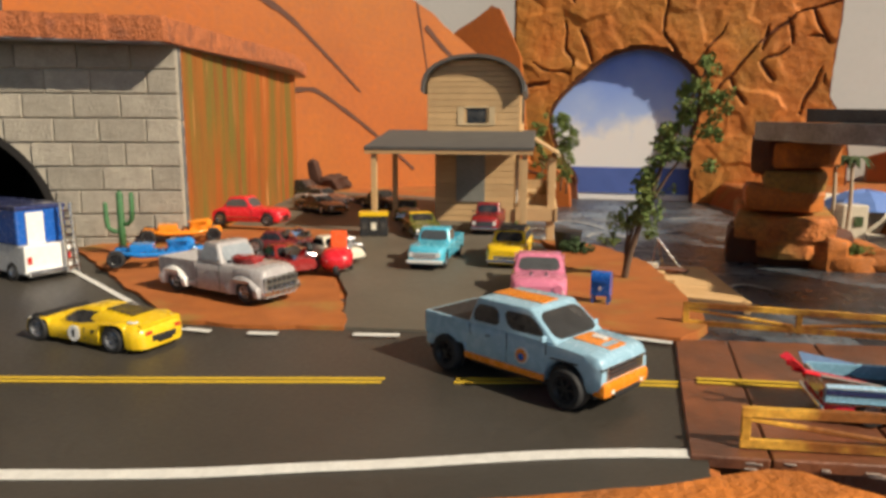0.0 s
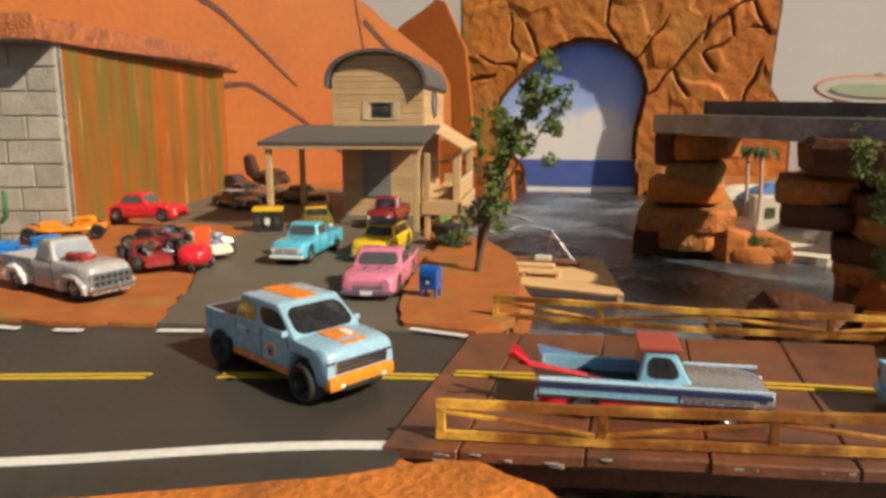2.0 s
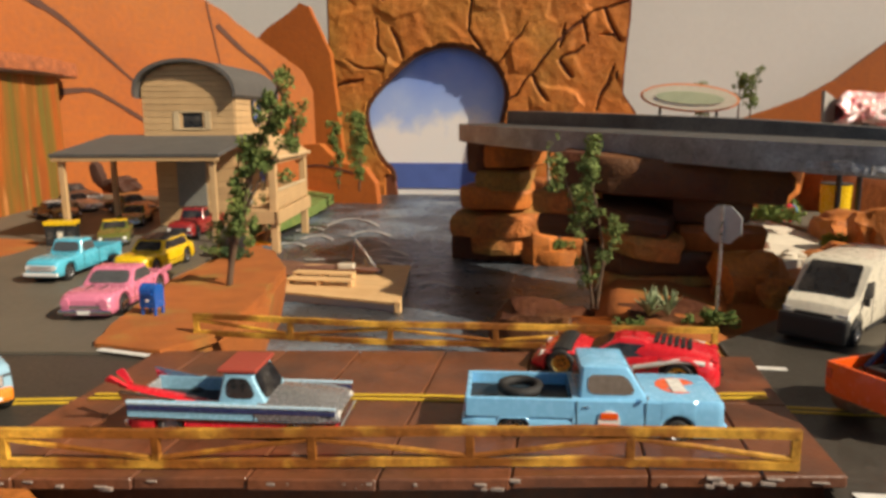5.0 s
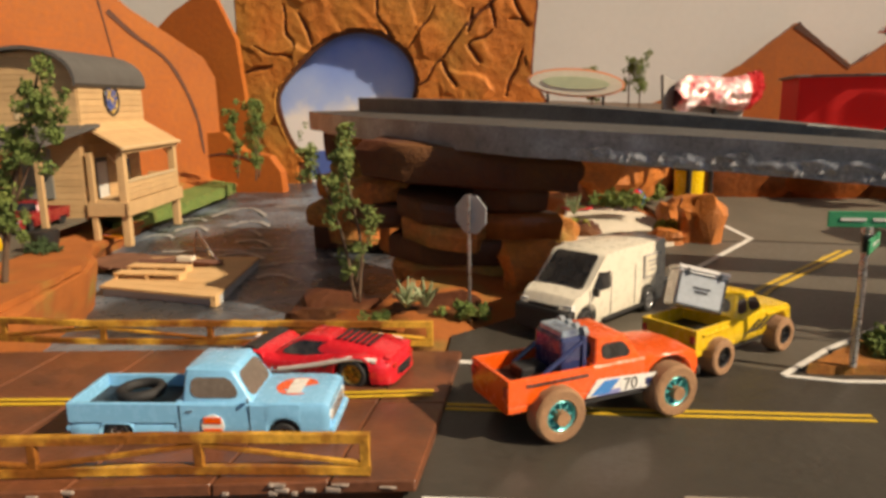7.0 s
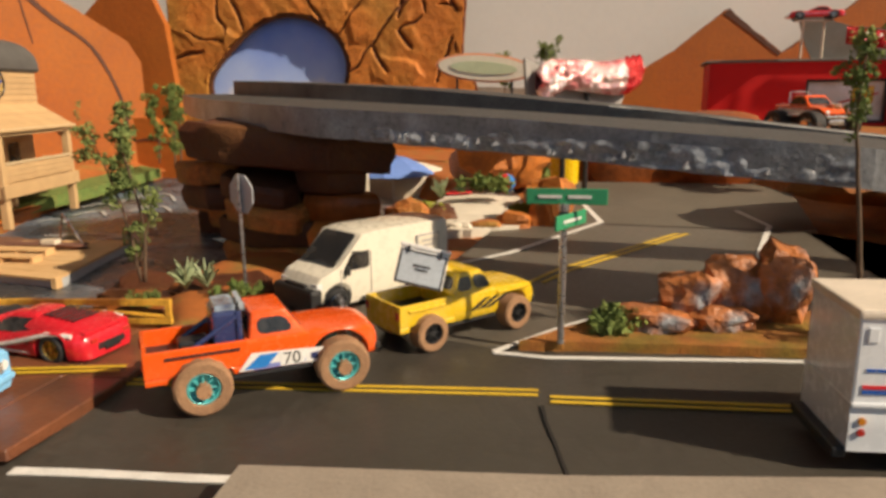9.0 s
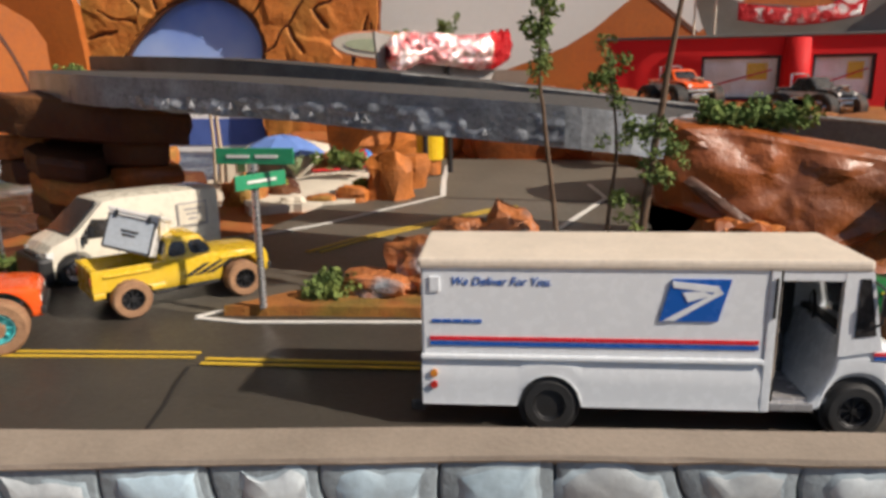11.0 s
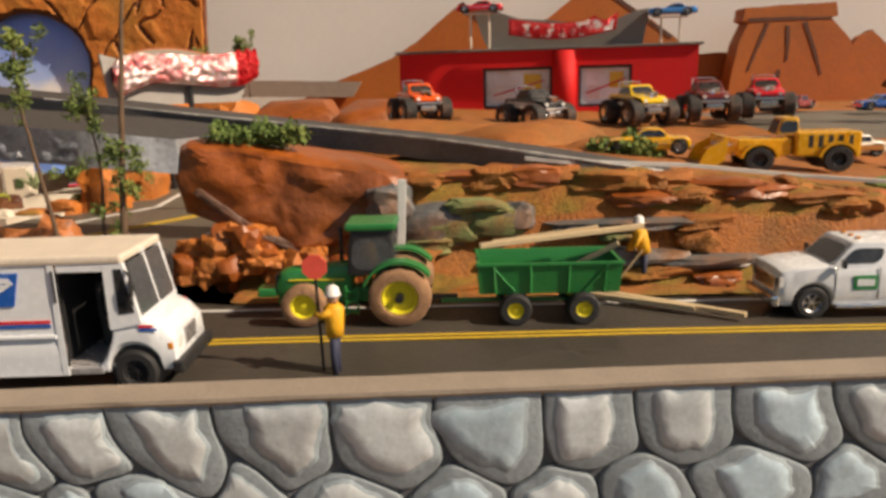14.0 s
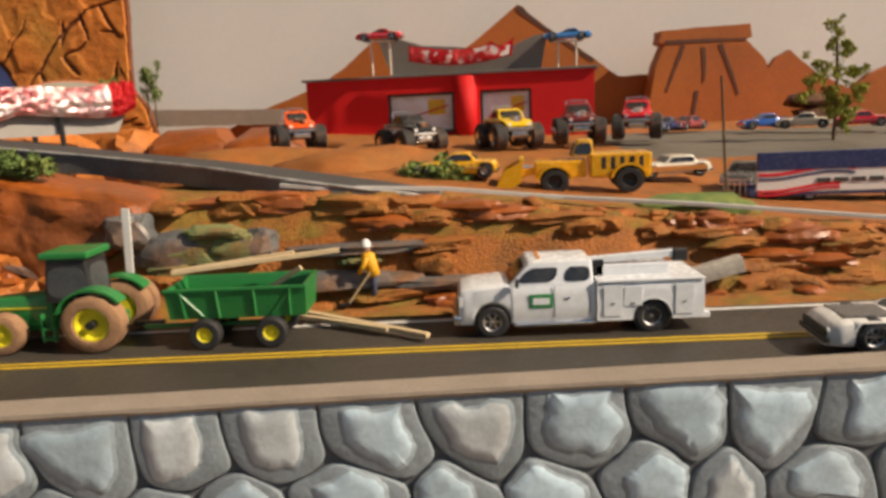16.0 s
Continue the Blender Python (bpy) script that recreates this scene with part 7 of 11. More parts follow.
def utility_truck():
    c = thing_car("utility_truck", 1.1825, 0.3925, -0.0015, 180, "white crew-cab utility truck with tool boxes and a folded crane", "utility truck")
    W = 15.4
    A = [(36, 7.2, 8.6), (-36, 7.2, 8.6)]
    sharp(part("body", body_loft(-10.5, 51, [(-10.5, 24.2), (31, 24.2), (45, 23.0), (49.8, 21.8), (51, 18.5)], [(-10.5, W), (40, W), (49, W - 0.6), (51, W - 1.6)], 6.2, A, crown=0.5, square=0.7), P["cool_white"], c), 32)
    arch_side(c, 36, 7.2, 8.2, W - 1.4, None)
    arch_side(c, -36, 7.2, 8.2, W - 1.0, None)
    cabin(c, -10, 29, -9.5, 19, 23.4, 34.0, W - 0.8, W - 3, P["cool_white"], GLASS, 2, split=0.42, win=(0.11, 0.16))
    sharp(part("tool_body", body_loft(-59, -11, [(-59, 24), (-11, 24)], [(-59, W + 1.2), (-11, W + 1.2)], 6.6, [(-36, 7.2, 8.8)], n=40, crown=0.0, tuck=1.0, shoulder=0.97), P["cool_white"], c), 35)
    box_part(c, "tool_lid", (-35, 0, 24.6), (48, 2 * W + 2.8, 1.2), P["cool_white"], 0.4)
    box_part(c, "top_box", (-29, -3, 27.6), (34, 20, 5.0), P["cool_white"], 0.6)
    for s in (1, -1):
        for x in (-18, -27, -50):
            box_part(c, "tool_door", (x, s * (W + 1.3), 17.6 if x == -27 else 15.6), (8.4, 0.5, 9 if x == -27 else 14), P["cool_white"], 0.2)
            box_part(c, "latch", (x, s * (W + 1.7), 14.5), (1.6, 0.4, 0.9), RIM, 0.1)
        box_part(c, "mirror", (25, s * (W + 1.8), 25.6), (1.6, 2.8, 4), P["black"], 0.6)
        box_part(c, "door_sign", (14, s * (W + 0.1), 16.6), (10.5, 0.5, 6.4), P["green"], 0.3, "green door sign")
        box_part(c, "sign_bar", (14, s * (W + 0.4), 16.6), (7.6, 0.3, 3.0), P["cool_white"], 0)
        box_part(c, "running_board", (8, s * (W - 0.4), 5.8), (36, 2.2, 1.4), CHROME, 0.4)
        box_part(c, "door_handle", (2, s * W, 17.6), (2.2, 0.7, 0.7), CHROME, 0.1)
    seam(c, 27, W, 9, 23.5), seam(c, 8, W, 9, 23.5), seam(c, -8, W, 10, 23.5)
    box_part(c, "crane_boom", (-28, 4, 33.0), (44, 3.4, 3.2), P["cool_white"], 0.5, "folded white crane boom", ry=3)
    box_part(c, "crane_head", (-51, 4, 33.0), (7, 5, 5.6), PLASTIC, 0.8)
    box_part(c, "crane_base", (-13.5, 4, 28.5), (5, 6, 8), RIM_BLACK, 0.6)
    box_part(c, "cylinder", (-24, 1.0, 31.5), (18, 1.6, 1.6), P["red"], 0.4)
    box_part(c, "front_bumper", (52, 0, 8.4), (3.6, 29, 4.6), CHROME, 1.0)
    box_part(c, "grille", (50.9, 0, 15.4), (1.4, 21, 7.0), CHROME, 0.5)
    for z in (12.6, 14.2, 15.8):
        box_part(c, "grille_bar", (51.8, 0, z + 1), (0.4, 19, 0.5), PLASTIC, 0)
    lamps(c, 49.9, 12.4, 17.0, (2.2, 4.2, 4.6), LAMP, False)
    for k in range(3):
        box_part(c, "beacon", (14, -6 + 6 * k, 34.7), (2, 1.8, 1.2), AMBER, 0.4)
    box_part(c, "rear_bumper", (-60.5, 0, 7.0), (3.4, 30, 2.6), P["cool_white"], 0.4)
    box_part(c, "chassis", (-2, 0, 6.2), (100, 17, 3.6), PLASTIC, 0.4)
    four_wheels(c, 36, -36, W - 3, 7.4, 5.6, rim=RIM, deep=0.6)


utility_truck()


def sedan(name, x, y, z, heading, label, colour, L=72, W=14, belt=12.5, roof_z=19.5, wb=(22, -22), r=5.2, cab=(-16, 13, -9, 3), tail=12.0, nose=11, roof=None, glass=GLASS, fins=0, sill=3.0, chrome=True, category="car", rim=RIM, scoop=False):
    c = thing_car(name, x, y, z, heading, label, category)
    h = L / 2
    A = [(wb[0], r, r + 1.2), (wb[1], r, r + 1.2)]
    top = [(-h, tail - 3), (-h + 2, tail), (cab[0], belt), (cab[1], belt), (h - 6, nose + 0.4), (h - 1.5, nose - 1.2), (h, nose - 3.6)]
    sharp(part("body", body_loft(-h, h, top, [(-h, W - 2.4), (-h + 4, W - 0.6), (-10, W), (14, W), (h - 4, W - 0.6), (h, W - 3)], sill, A, n=64, crown=0.6), P[colour], c), 30)
    for xx in wb:
        arch_side(c, xx, r, r + 0.9, W - 1.5, None)
    cabin(c, *cab, belt - 0.4, roof_z, W - 1.4, W - 3.6, P[colour], glass, 1, roof=P[roof] if roof else None)
    mb = CHROME if chrome else PLASTIC
    box_part(c, "front_bumper", (h + 0.2, 0, 5.2), (2.2, 2 * W - 2.5, 2.4), mb, 0.8)
    box_part(c, "rear_bumper", (-h - 0.2, 0, 5.2), (2.2, 2 * W - 2.5, 2.4), mb, 0.8)
    box_part(c, "grille", (h - 0.4, 0, 7.8), (1.0, W * 1.1, 2.6), mb, 0.4)
    lamps(c, h - 0.6, W - 4.0, 8.4, None, r=1.6)
    for s in (1, -1):
        box_part(c, "tail_light", (-h - 0.1, s * (W - 3.4), 8.6), (0.6, 2.4, 2), RED_LAMP, 0.3)
        box_part(c, "side_trim", (0, s * (W + 0.1), 7.6), (L * 0.7, 0.4, 0.5), mb, 0)
        if fins:
            part("tail_fin", panel(((-h - 1, -s * 0 + s * (W - 1.2), tail - 1), (-h + 18, s * (W - 1.2), belt - 0.6), (-h + 16, s * (W - 1.2), belt + 0.4), (-h - 2, s * (W - 0.6), tail + fins)), off=0.5, thick=1.2, round_=0.08), P[colour], c)
    seam(c, cab[0] + 4, W - 0.05, sill + 1, belt - 1.4), seam(c, cab[1] - 1, W - 0.05, sill + 1, belt - 1.4)
    if scoop:
        box_part(c, "bonnet_scoop", (h * 0.55, 0, nose + 2.2), (8, 6, 3), CHROME, 0.8)
    four_wheels(c, wb[0], wb[1], W - 2.8, r, 4.8, rim=rim)
    return c


pink = sedan("pink_sedan", 0.1165, 0.458, 0.0015, -82, "pink fifties sedan with chrome bumper in the parking lot", "pink", L=84, W=17.2, belt=15.5, roof_z=24.5, wb=(26, -25), r=6, cab=(-18, 14, -10, 4), nose=15, tail=14, fins=3, glass=GLASS_GREY)
for s in (1, -1):
    box_part(pink, "bonnet_rocket", (26, s * 4.5, 16.2), (10, 1.4, 1.2), CHROME, 0.5)
    disc(pink, "headlight_rim", (41.2, s * 11.4, 10.6), (1, 0, 0), 2.6, P["pink"], "", 1.6)
box_part(pink, "number_plate", (44.2, 0, 5.2), (0.4, 7, 2.4), P["white"], 0)
van2 = sedan("yellow_wagon", 0.079, 0.562, 0.0015, -87, "yellow station wagon with a black roof in the parking lot", "yellow", L=80, W=14.8, belt=16, roof_z=24.5, cab=(-30, 14, -27, 6), roof="dark", nose=16, tail=16, wb=(25, -24), r=5.8, category="station wagon")
for k in range(4):
    box_part(van2, "roof_bar", (-20 + 7 * k, 0, 25.4), (0.8, 20, 0.8), PLASTIC, 0.2)
sedan("yellow_coupe", -0.032, 0.672, 0.0015, -60, "yellow and olive coupe behind other cars in the parking lot", "olive", L=76, W=14.4, roof="yellow", belt=14.5, roof_z=21)
sedan("green_coupe", -0.085, 0.785, 0.0015, -70, "olive green old car under the canopy", "olive", L=72, W=14, belt=14, roof_z=21.5)
sedan("red_coupe", -0.198, 0.632, 0.010, 5, "bright red old coupe with chrome bumper beside the board wall", "red", L=78, W=14.4, belt=17, roof_z=27, nose=15, cab=(-22, 10, -14, 2), tail=11, glass=GLASS_GREY, wb=(25, -24), r=5.6)
sedan("grey_sedan", -0.148, 0.872, 0.0015, -25, "dark grey sedan parked under the rocks", "dark", L=82, W=15.5, belt=15, roof_z=23)
sedan("silver_sedan", -0.238, 0.885, 0.0015, -15, "silver and black sedan parked by the board wall", "silver", L=84, W=15.5, belt=15, roof_z=23, roof="dark")
sedan("dark_sedan", -0.315, 0.985, 0.0015, -12, "black old sedan parked in the back row", "black", L=84, W=15.5, belt=16, roof_z=25)
sedan("black_sedan", -0.205, 0.808, 0.0015, -30, "black low car parked by the board wall", "black", L=80, W=15, belt=14, roof_z=21, roof="grey")
sedan("maroon_car", -0.055, 0.93, 0.0015, -80, "dark maroon car parked beneath the canopy", "maroon", L=72, W=14, belt=15, roof_z=22)
sedan("brown_car", 0.0, 0.90, 0.0015, -90, "dark brown car parked beside the house", "maroon", L=72, W=14, belt=15, roof_z=22)
muscle = sedan("muscle_car", 1.3145, 0.3475, 0, 176, "white and black muscle car driving on the road", "white", L=74, W=14.0, belt=13.4, roof_z=20, cab=(-24, 10, -14, -4), glass=GLASS, wb=(19.5, -23), r=6.4, tail=13.5, nose=12.6, roof="white", rim=RIM, chrome=False, sill=2.6)
box_part(muscle, "bonnet_panel", (20, 0, 13.6), (20, 18, 0.8), P["dark"], 0.3, "glossy dark bonnet panel")
box_part(muscle, "front_grille", (37.0, 0, 8.2), (1.0, 22, 3.2), PLASTIC, 0.3, "black full-width grille")


# ---- flyover: two stacked slabs of road board ----
def ribbon(name, near, far, z_top, thick, top_mat, side_mat, label, wedge=()):
    """A slab between two lines in the plan (points with their own top height)."""
    a, b = curve(near, 8), curve(far, 8)
    bm = bmesh.new()
    n = len(a)
    rings = []
    for k in range(n):
        p, q = a[k].copy(), b[k].copy()
        low = p.z - thick
        if wedge:  # the slab swells upwards towards its end
            p.z += lerp(wedge, p.x)
            q.z += lerp(wedge, p.x)
        w = 0.0009 * noise.noise(Vector((p.x * 160, p.y * 160, 0)))
        rings.append([(p.x, p.y + w, low + 0.0012 * noise.noise(Vector((p.x * 220, 3, 0)))), (q.x, q.y, low), (q.x, q.y, q.z), (p.x, p.y + w * 0.5, p.z)])
    b_loft(bm, rings)
    ob = part(name, bm, [top_mat, side_mat])
    for poly in ob.data.polygons:
        poly.material_index = 0 if poly.normal.z > 0.7 else 1
    return tagged(ob, label, "", "", "structure")


DECK_EDGE = mat("grey_board_edge", (0.13, 0.125, 0.118), 0.5, vary=0.25, scale=50, fine=400, bump=0.5, second=(0.075, 0.07, 0.066), amount=0.4)
flyover = ribbon("flyover_deck", [(0.285, 0.815, 0.112), (0.36, 0.70, 0.109), (0.485, 0.563, 0.1045), (0.56, 0.52, 0.1015), (0.636, 0.49, 0.098), (0.72, 0.46, 0.092), (0.796, 0.440, 0.0865), (0.842, 0.452, 0.080)],
                 [(0.33, 0.87, 0.112), (0.405, 0.765, 0.1095), (0.52, 0.64, 0.1055), (0.59, 0.60, 0.1025), (0.66, 0.57, 0.0985), (0.745, 0.54, 0.093), (0.82, 0.52, 0.0872), (0.87, 0.51, 0.080)], 0, 0.0185, DECK, DECK_SIDE, "grey flyover road slab with a worn chipped side")
upper = ribbon("flyover_upper_deck", [(0.335, 0.83, 0.1255), (0.45, 0.72, 0.1205), (0.56, 0.64, 0.1145), (0.70, 0.585, 0.1020), (0.80, 0.565, 0.0905), (0.90, 0.550, 0.0790), (0.98, 0.515, 0.0715), (1.046, 0.485, 0.0630), (1.12, 0.494, 0.0500)],
               [(0.36, 0.88, 0.1255), (0.475, 0.775, 0.1205), (0.585, 0.69, 0.1145), (0.715, 0.63, 0.1020), (0.81, 0.61, 0.0905), (0.905, 0.59, 0.0790), (0.985, 0.555, 0.0715), (1.055, 0.525, 0.0630), (1.125, 0.53, 0.0500)], 0, 0.0135, DECK, DECK_EDGE, "dark upper road slab lying on the flyover")
bm = bmesh.new()
b_tube(bm, [p + Vector((0, -0.0002, -0.0004)) for p in curve([(0.70, 0.585, 0.1020), (0.80, 0.565, 0.0905), (0.90, 0.550, 0.0790), (0.98, 0.515, 0.0715), (1.046, 0.485, 0.0630), (1.12, 0.494, 0.0500)], 8)], 0.0011, 6)
part("worn_edge", bm, mat("worn_pale_edge", (0.38, 0.37, 0.35), 0.6, vary=0.3, scale=90, fine=500, bump=0.5, second=(0.16, 0.15, 0.14), amount=0.42), upper, "pale worn board edge")
r = random.Random(9)
CHIP = mat("pale_chip", (0.42, 0.43, 0.45), 0.5, vary=0.25, scale=200, bump=0.6)
fl = curve([(0.485, 0.563, 0.1045), (0.56, 0.52, 0.1015), (0.636, 0.49, 0.098), (0.72, 0.46, 0.092), (0.796, 0.440, 0.0865)], 40)
skin, rows = bmesh.new(), []
for i, p in enumerate(fl):
    f = i / (len(fl) - 1)
    top = 0.45 + 0.35 * smoothstep(0.3, 1.0, f)  # the torn part grows towards the low end
    row = []
    for j in range(13):
        v = j / 12 * (top + 0.14 * noise.noise(Vector((p.x * 70, 0, 5))))
        q = Vector((p.x * 150, v * 3.0, 2.0))
        fold = max(0.0, noise.noise(q) + 0.55 * noise.noise(q * 2.3) + 0.15) * 0.0030 * smoothstep(0.0, 0.25, f + 0.1 * noise.noise(Vector((p.x * 50, 7, 0)))) * (1 - v * 0.7)
        row.append(skin.verts.new((p.x - fold * 0.35, p.y - 0.0008 - fold, p.z - 0.0185 + 0.0007 + v * 0.0175)))
    rows.append(row)
for u, v in zip(rows, rows[1:]):
    for j in range(12):
        skin.faces.new((u[j], v[j], v[j + 1], u[j + 1]))
sharp(part("torn_skin", skin, mat("torn_glossy_skin", (0.21, 0.22, 0.24), 0.24, vary=0.3, scale=90, fine=500, bump=0.5, second=(0.34, 0.37, 0.42), amount=0.40, edge=0.12), flyover, "crinkled glossy torn skin", True), 50)
for k in range(16):
    p = fl[int(len(fl) * (0.30 + 0.66 * r.random()))]
    w, h = r.uniform(0.0010, 0.0022), r.uniform(0.002, 0.005)
    z = p.z - 0.0185 + r.uniform(0.001, 0.004)
    bm = bmesh.new()
    b_loft(bm, [[(p.x + a, p.y - 0.0030 - d, z + b) for a, b in ((-w, 0), (w, 0.0005), (w * 0.5, h * 0.6), (w * 0.1, h), (-w * 0.7, h * 0.5))] for d in (-0.002, 0.0003)])
    part("chip", bm, CHIP, flyover)
strip("edge_line", [(1.03, 0.486), (1.05, 0.486), (1.125, 0.498), (1.199, 0.505), (1.283, 0.496), (1.384, 0.486), (1.6, 0.47)], 0.006, lambda x, y: ground_z(x, y) + 0.003, mat("grey_kerb", (0.42, 0.41, 0.39), 0.6), paint_lines, "", 0.002)


# ---- rocks ----
def rock(c, s, seed, material, label, rough=0.35, rz=0.0, sub=3, flat=None, group="rocks", strata=0.10):
    bm = b_rock(bmesh.new(), (0, 0, 0), s, seed, sub, rough, 0, rz, flat, strata)
    ob = sharp(part("rock", bm, material), 28)
    ob.location = c
    return tagged(ob, label, "rock", group)


def slab_stone(outline, z0, z1, seed, material, label, lean=(0.0, 0.0), group="cliff slabs"):
    """A flat bed of rock: outline in the plan, flat top and bottom, broken faceted sides."""
    out = []
    n = len(outline)
    for k in range(n):
        p, q = Vector(outline[k]), Vector(outline[(k + 1) % n])
        m = max(2, int((q - p).length / 0.009))
        out += [tuple(p.lerp(q, (i + (0.25 * noise.noise(Vector((k * 3.1, i * 1.7, seed))) if i else 0)) / m)) for i in range(m)]
    cx, cy = sum(a for a, _ in out) / len(out), sum(b for _, b in out) / len(out)
    h = z1 - z0
    rings = []
    for zf, s_ in ((0.0, 0.35), (0.0, 0.90), (0.06, 0.965), (0.30, 0.995), (0.50, 1.0), (0.72, 1.01), (0.90, 0.985), (0.985, 0.955), (1.0, 0.92), (1.0, 0.4)):
        ring = []
        for i, (a, b) in enumerate(out):
            v = Vector((a * 26, b * 26, seed * 1.7))
            f = s_ + 0.055 * noise.noise(v) + 0.035 * noise.noise(v * 2.7 + Vector((0, 0, round(zf * 3)))) + 0.018 * noise.noise(v * 7 + Vector((0, 0, zf * 4)))
            x, y = cx + (a - cx) * f, cy + (b - cy) * f
            ring.append((x, y, z0 + h * zf + (x - cx) * lean[0] + (y - cy) * lean[1] + 0.10 * h * noise.noise(Vector((x * 30, y * 30, seed)))))
        rings.append(ring)
    bm = bmesh.new()
    b_loft(bm, rings)
    return tagged(sharp(part("cliff_slab", bm, material), 24), label, "rock", group)


def quad(x0, x1, y0, y1, skew=0.0, rz=0.0):
    c = Vector(((x0 + x1) / 2, y0))
    pts = [(x0, y0 + 0.006), (x0 + (x1 - x0) * 0.35, y0 - 0.002), (x0 + (x1 - x0) * 0.8, y0), (x1, y0 + 0.012), (x1 + skew, y1), (x0 + skew + 0.01, y1)]
    return [tuple(c + Matrix.Rotation(radians(rz), 2) @ (Vector(p) - c)) for p in pts]


# layered stack by the water
STACK = "layered flat orange rock in a stack beside the river"
# the shaded beds take the darkened brown
slab_stone(quad(0.288, 0.335, 0.845, 0.93), 0.058, 0.097, 1, ROCK_DARK, STACK)
slab_stone(quad(0.308, 0.376, 0.835, 0.92), 0.064, 0.092, 2, ROCK_ORANGE, STACK, (0.08, 0))
slab_stone(quad(0.300, 0.362, 0.825, 0.93), 0.043, 0.064, 3, ROCK, STACK, (0, 0.1))
slab_stone(quad(0.283, 0.362, 0.828, 0.93), 0.018, 0.043, 4, ROCK_ORANGE, STACK)
slab_stone(quad(0.274, 0.374, 0.818, 0.93), -0.006, 0.018, 5, ROCK, STACK, (0.02, 0.12))
slab_stone(quad(0.297, 0.358, 0.822, 0.92), -0.032, -0.006, 6, ROCK, STACK)
slab_stone(quad(0.270, 0.400, 0.850, 0.94), -0.07, -0.005, 7, ROCK_DARK, STACK)
slab_stone(quad(0.352, 0.392, 0.826, 0.88), -0.046, -0.008, 8, ROCK_ORANGE, STACK, (-0.3, 0))
rock((0.395, 0.862, -0.035), (0.042, 0.034, 0.019), 41, ROCK_ORANGE, "bright orange rock in the shallows with plants", 0.3)
# big slabs holding the flyover, the dark ones coloured for their shade
BIG = "large rock slab under the flyover, darker beds coloured for shade"
for k, (pts, z0, z1, m, lean) in enumerate((
        ([(0.396, 0.600), (0.43, 0.580), (0.50, 0.574), (0.556, 0.582), (0.540, 0.61), (0.46, 0.70), (0.40, 0.70)], 0.061, 0.089, ROCK_DARK, (-0.07, 0.0)),
        ([(0.425, 0.592), (0.447, 0.578), (0.478, 0.584), (0.485, 0.60), (0.46, 0.67), (0.42, 0.67)], 0.022, 0.056, ROCK, (-0.14, 0.15)),
        ([(0.482, 0.600), (0.51, 0.588), (0.538, 0.592), (0.520, 0.62), (0.475, 0.69), (0.45, 0.68)], 0.020, 0.060, ROCK_RED, (0.04, 0.0)),
        ([(0.376, 0.622), (0.405, 0.603), (0.432, 0.610), (0.43, 0.69), (0.39, 0.69)], 0.026, 0.062, ROCK_DARK, (0, 0)),
        ([(0.414, 0.608), (0.445, 0.588), (0.50, 0.590), (0.522, 0.602), (0.48, 0.67), (0.43, 0.67)], -0.014, 0.023, ROCK, (0, 0.1)),
        ([(0.420, 0.596), (0.44, 0.568), (0.465, 0.566), (0.50, 0.60), (0.47, 0.66), (0.43, 0.66)], -0.07, -0.012, ROCK_DARK, (0, 0.15)),
        ([(0.470, 0.605), (0.50, 0.588), (0.535, 0.592), (0.50, 0.64), (0.46, 0.66)], -0.04, -0.008, ROCK_DARK, (0, 0)))):
    n = 2 if 0.03 < z1 - z0 < 0.05 else 1  # tall blocks are two beds
    for i in range(n):
        grow, dx = (1.06, 0.004) if n == 2 and i == 0 else (0.97, -0.003) if n == 2 else (1.0, 0.0)
        cx, cy = sum(p[0] for p in pts) / len(pts), sum(p[1] for p in pts) / len(pts)
        slab_stone([(cx + (a - cx) * grow + dx, cy + (b - cy) * grow) for a, b in pts], z0 + (z1 - z0) * i / n, z0 + (z1 - z0) * (i + 1) / n, 11 + k + 20 * i, m if i == 0 else (ROCK_DARK if m is not ROCK_DARK else ROCK), BIG, lean)
for k, (c, s, m) in enumerate((((0.386, 0.550, -0.032), (0.034, 0.026, 0.019), ROCK_DARK), ((0.435, 0.475, -0.014), (0.035, 0.022, 0.011), ROCK_RED), ((0.47, 0.50, -0.010), (0.030, 0.025, 0.012), ROCK_DARK), ((0.525, 0.56, 0.004), (0.022, 0.018, 0.022), ROCK_ORANGE), ((0.545, 0.545, -0.002), (0.02, 0.016, 0.016), ROCK))):
    rock(c, s, 70 + k, m, "rough orange rock on the river bank", 0.4)
rock((0.664, 0.800, 0.0), (0.026, 0.040, 0.026), 80, ROCK_ORANGE, "orange rock mound beside the side road", 0.3)
rock((0.595, 0.810, -0.008), (0.050, 0.080, 0.012), 84, SAND, "smooth pale sand dune on the beach", 0.14, strata=0.0)
rock((0.440, 1.135, -0.034), (0.095, 0.055, 0.046), 87, SAND, "smooth pale sand bank rising behind the inlet", 0.12, strata=0.0)
rock((0.541, 0.704, 0.002), (0.018, 0.013, 0.017), 88, ROCK, "brown-orange rock at the corner of the beach", 0.4)
rock((0.566, 0.728, 0.002), (0.014, 0.012, 0.011), 89, ROCK_DARK, "dark brown rock at the corner of the beach", 0.4)
rock((0.577, 0.965, 0.016), (0.026, 0.028, 0.028), 85, mat("pink_rock", (0.52, 0.30, 0.22), 0.7, vary=0.35, scale=50, fine=300, bump=0.6, second=(0.36, 0.13, 0.05), amount=0.42), "pale pinkish rock behind the beach", 0.35)
rock((0.618, 0.968, 0.008), (0.020, 0.022, 0.024), 86, ROCK_DARK, "brown rock behind the beach", 0.35)
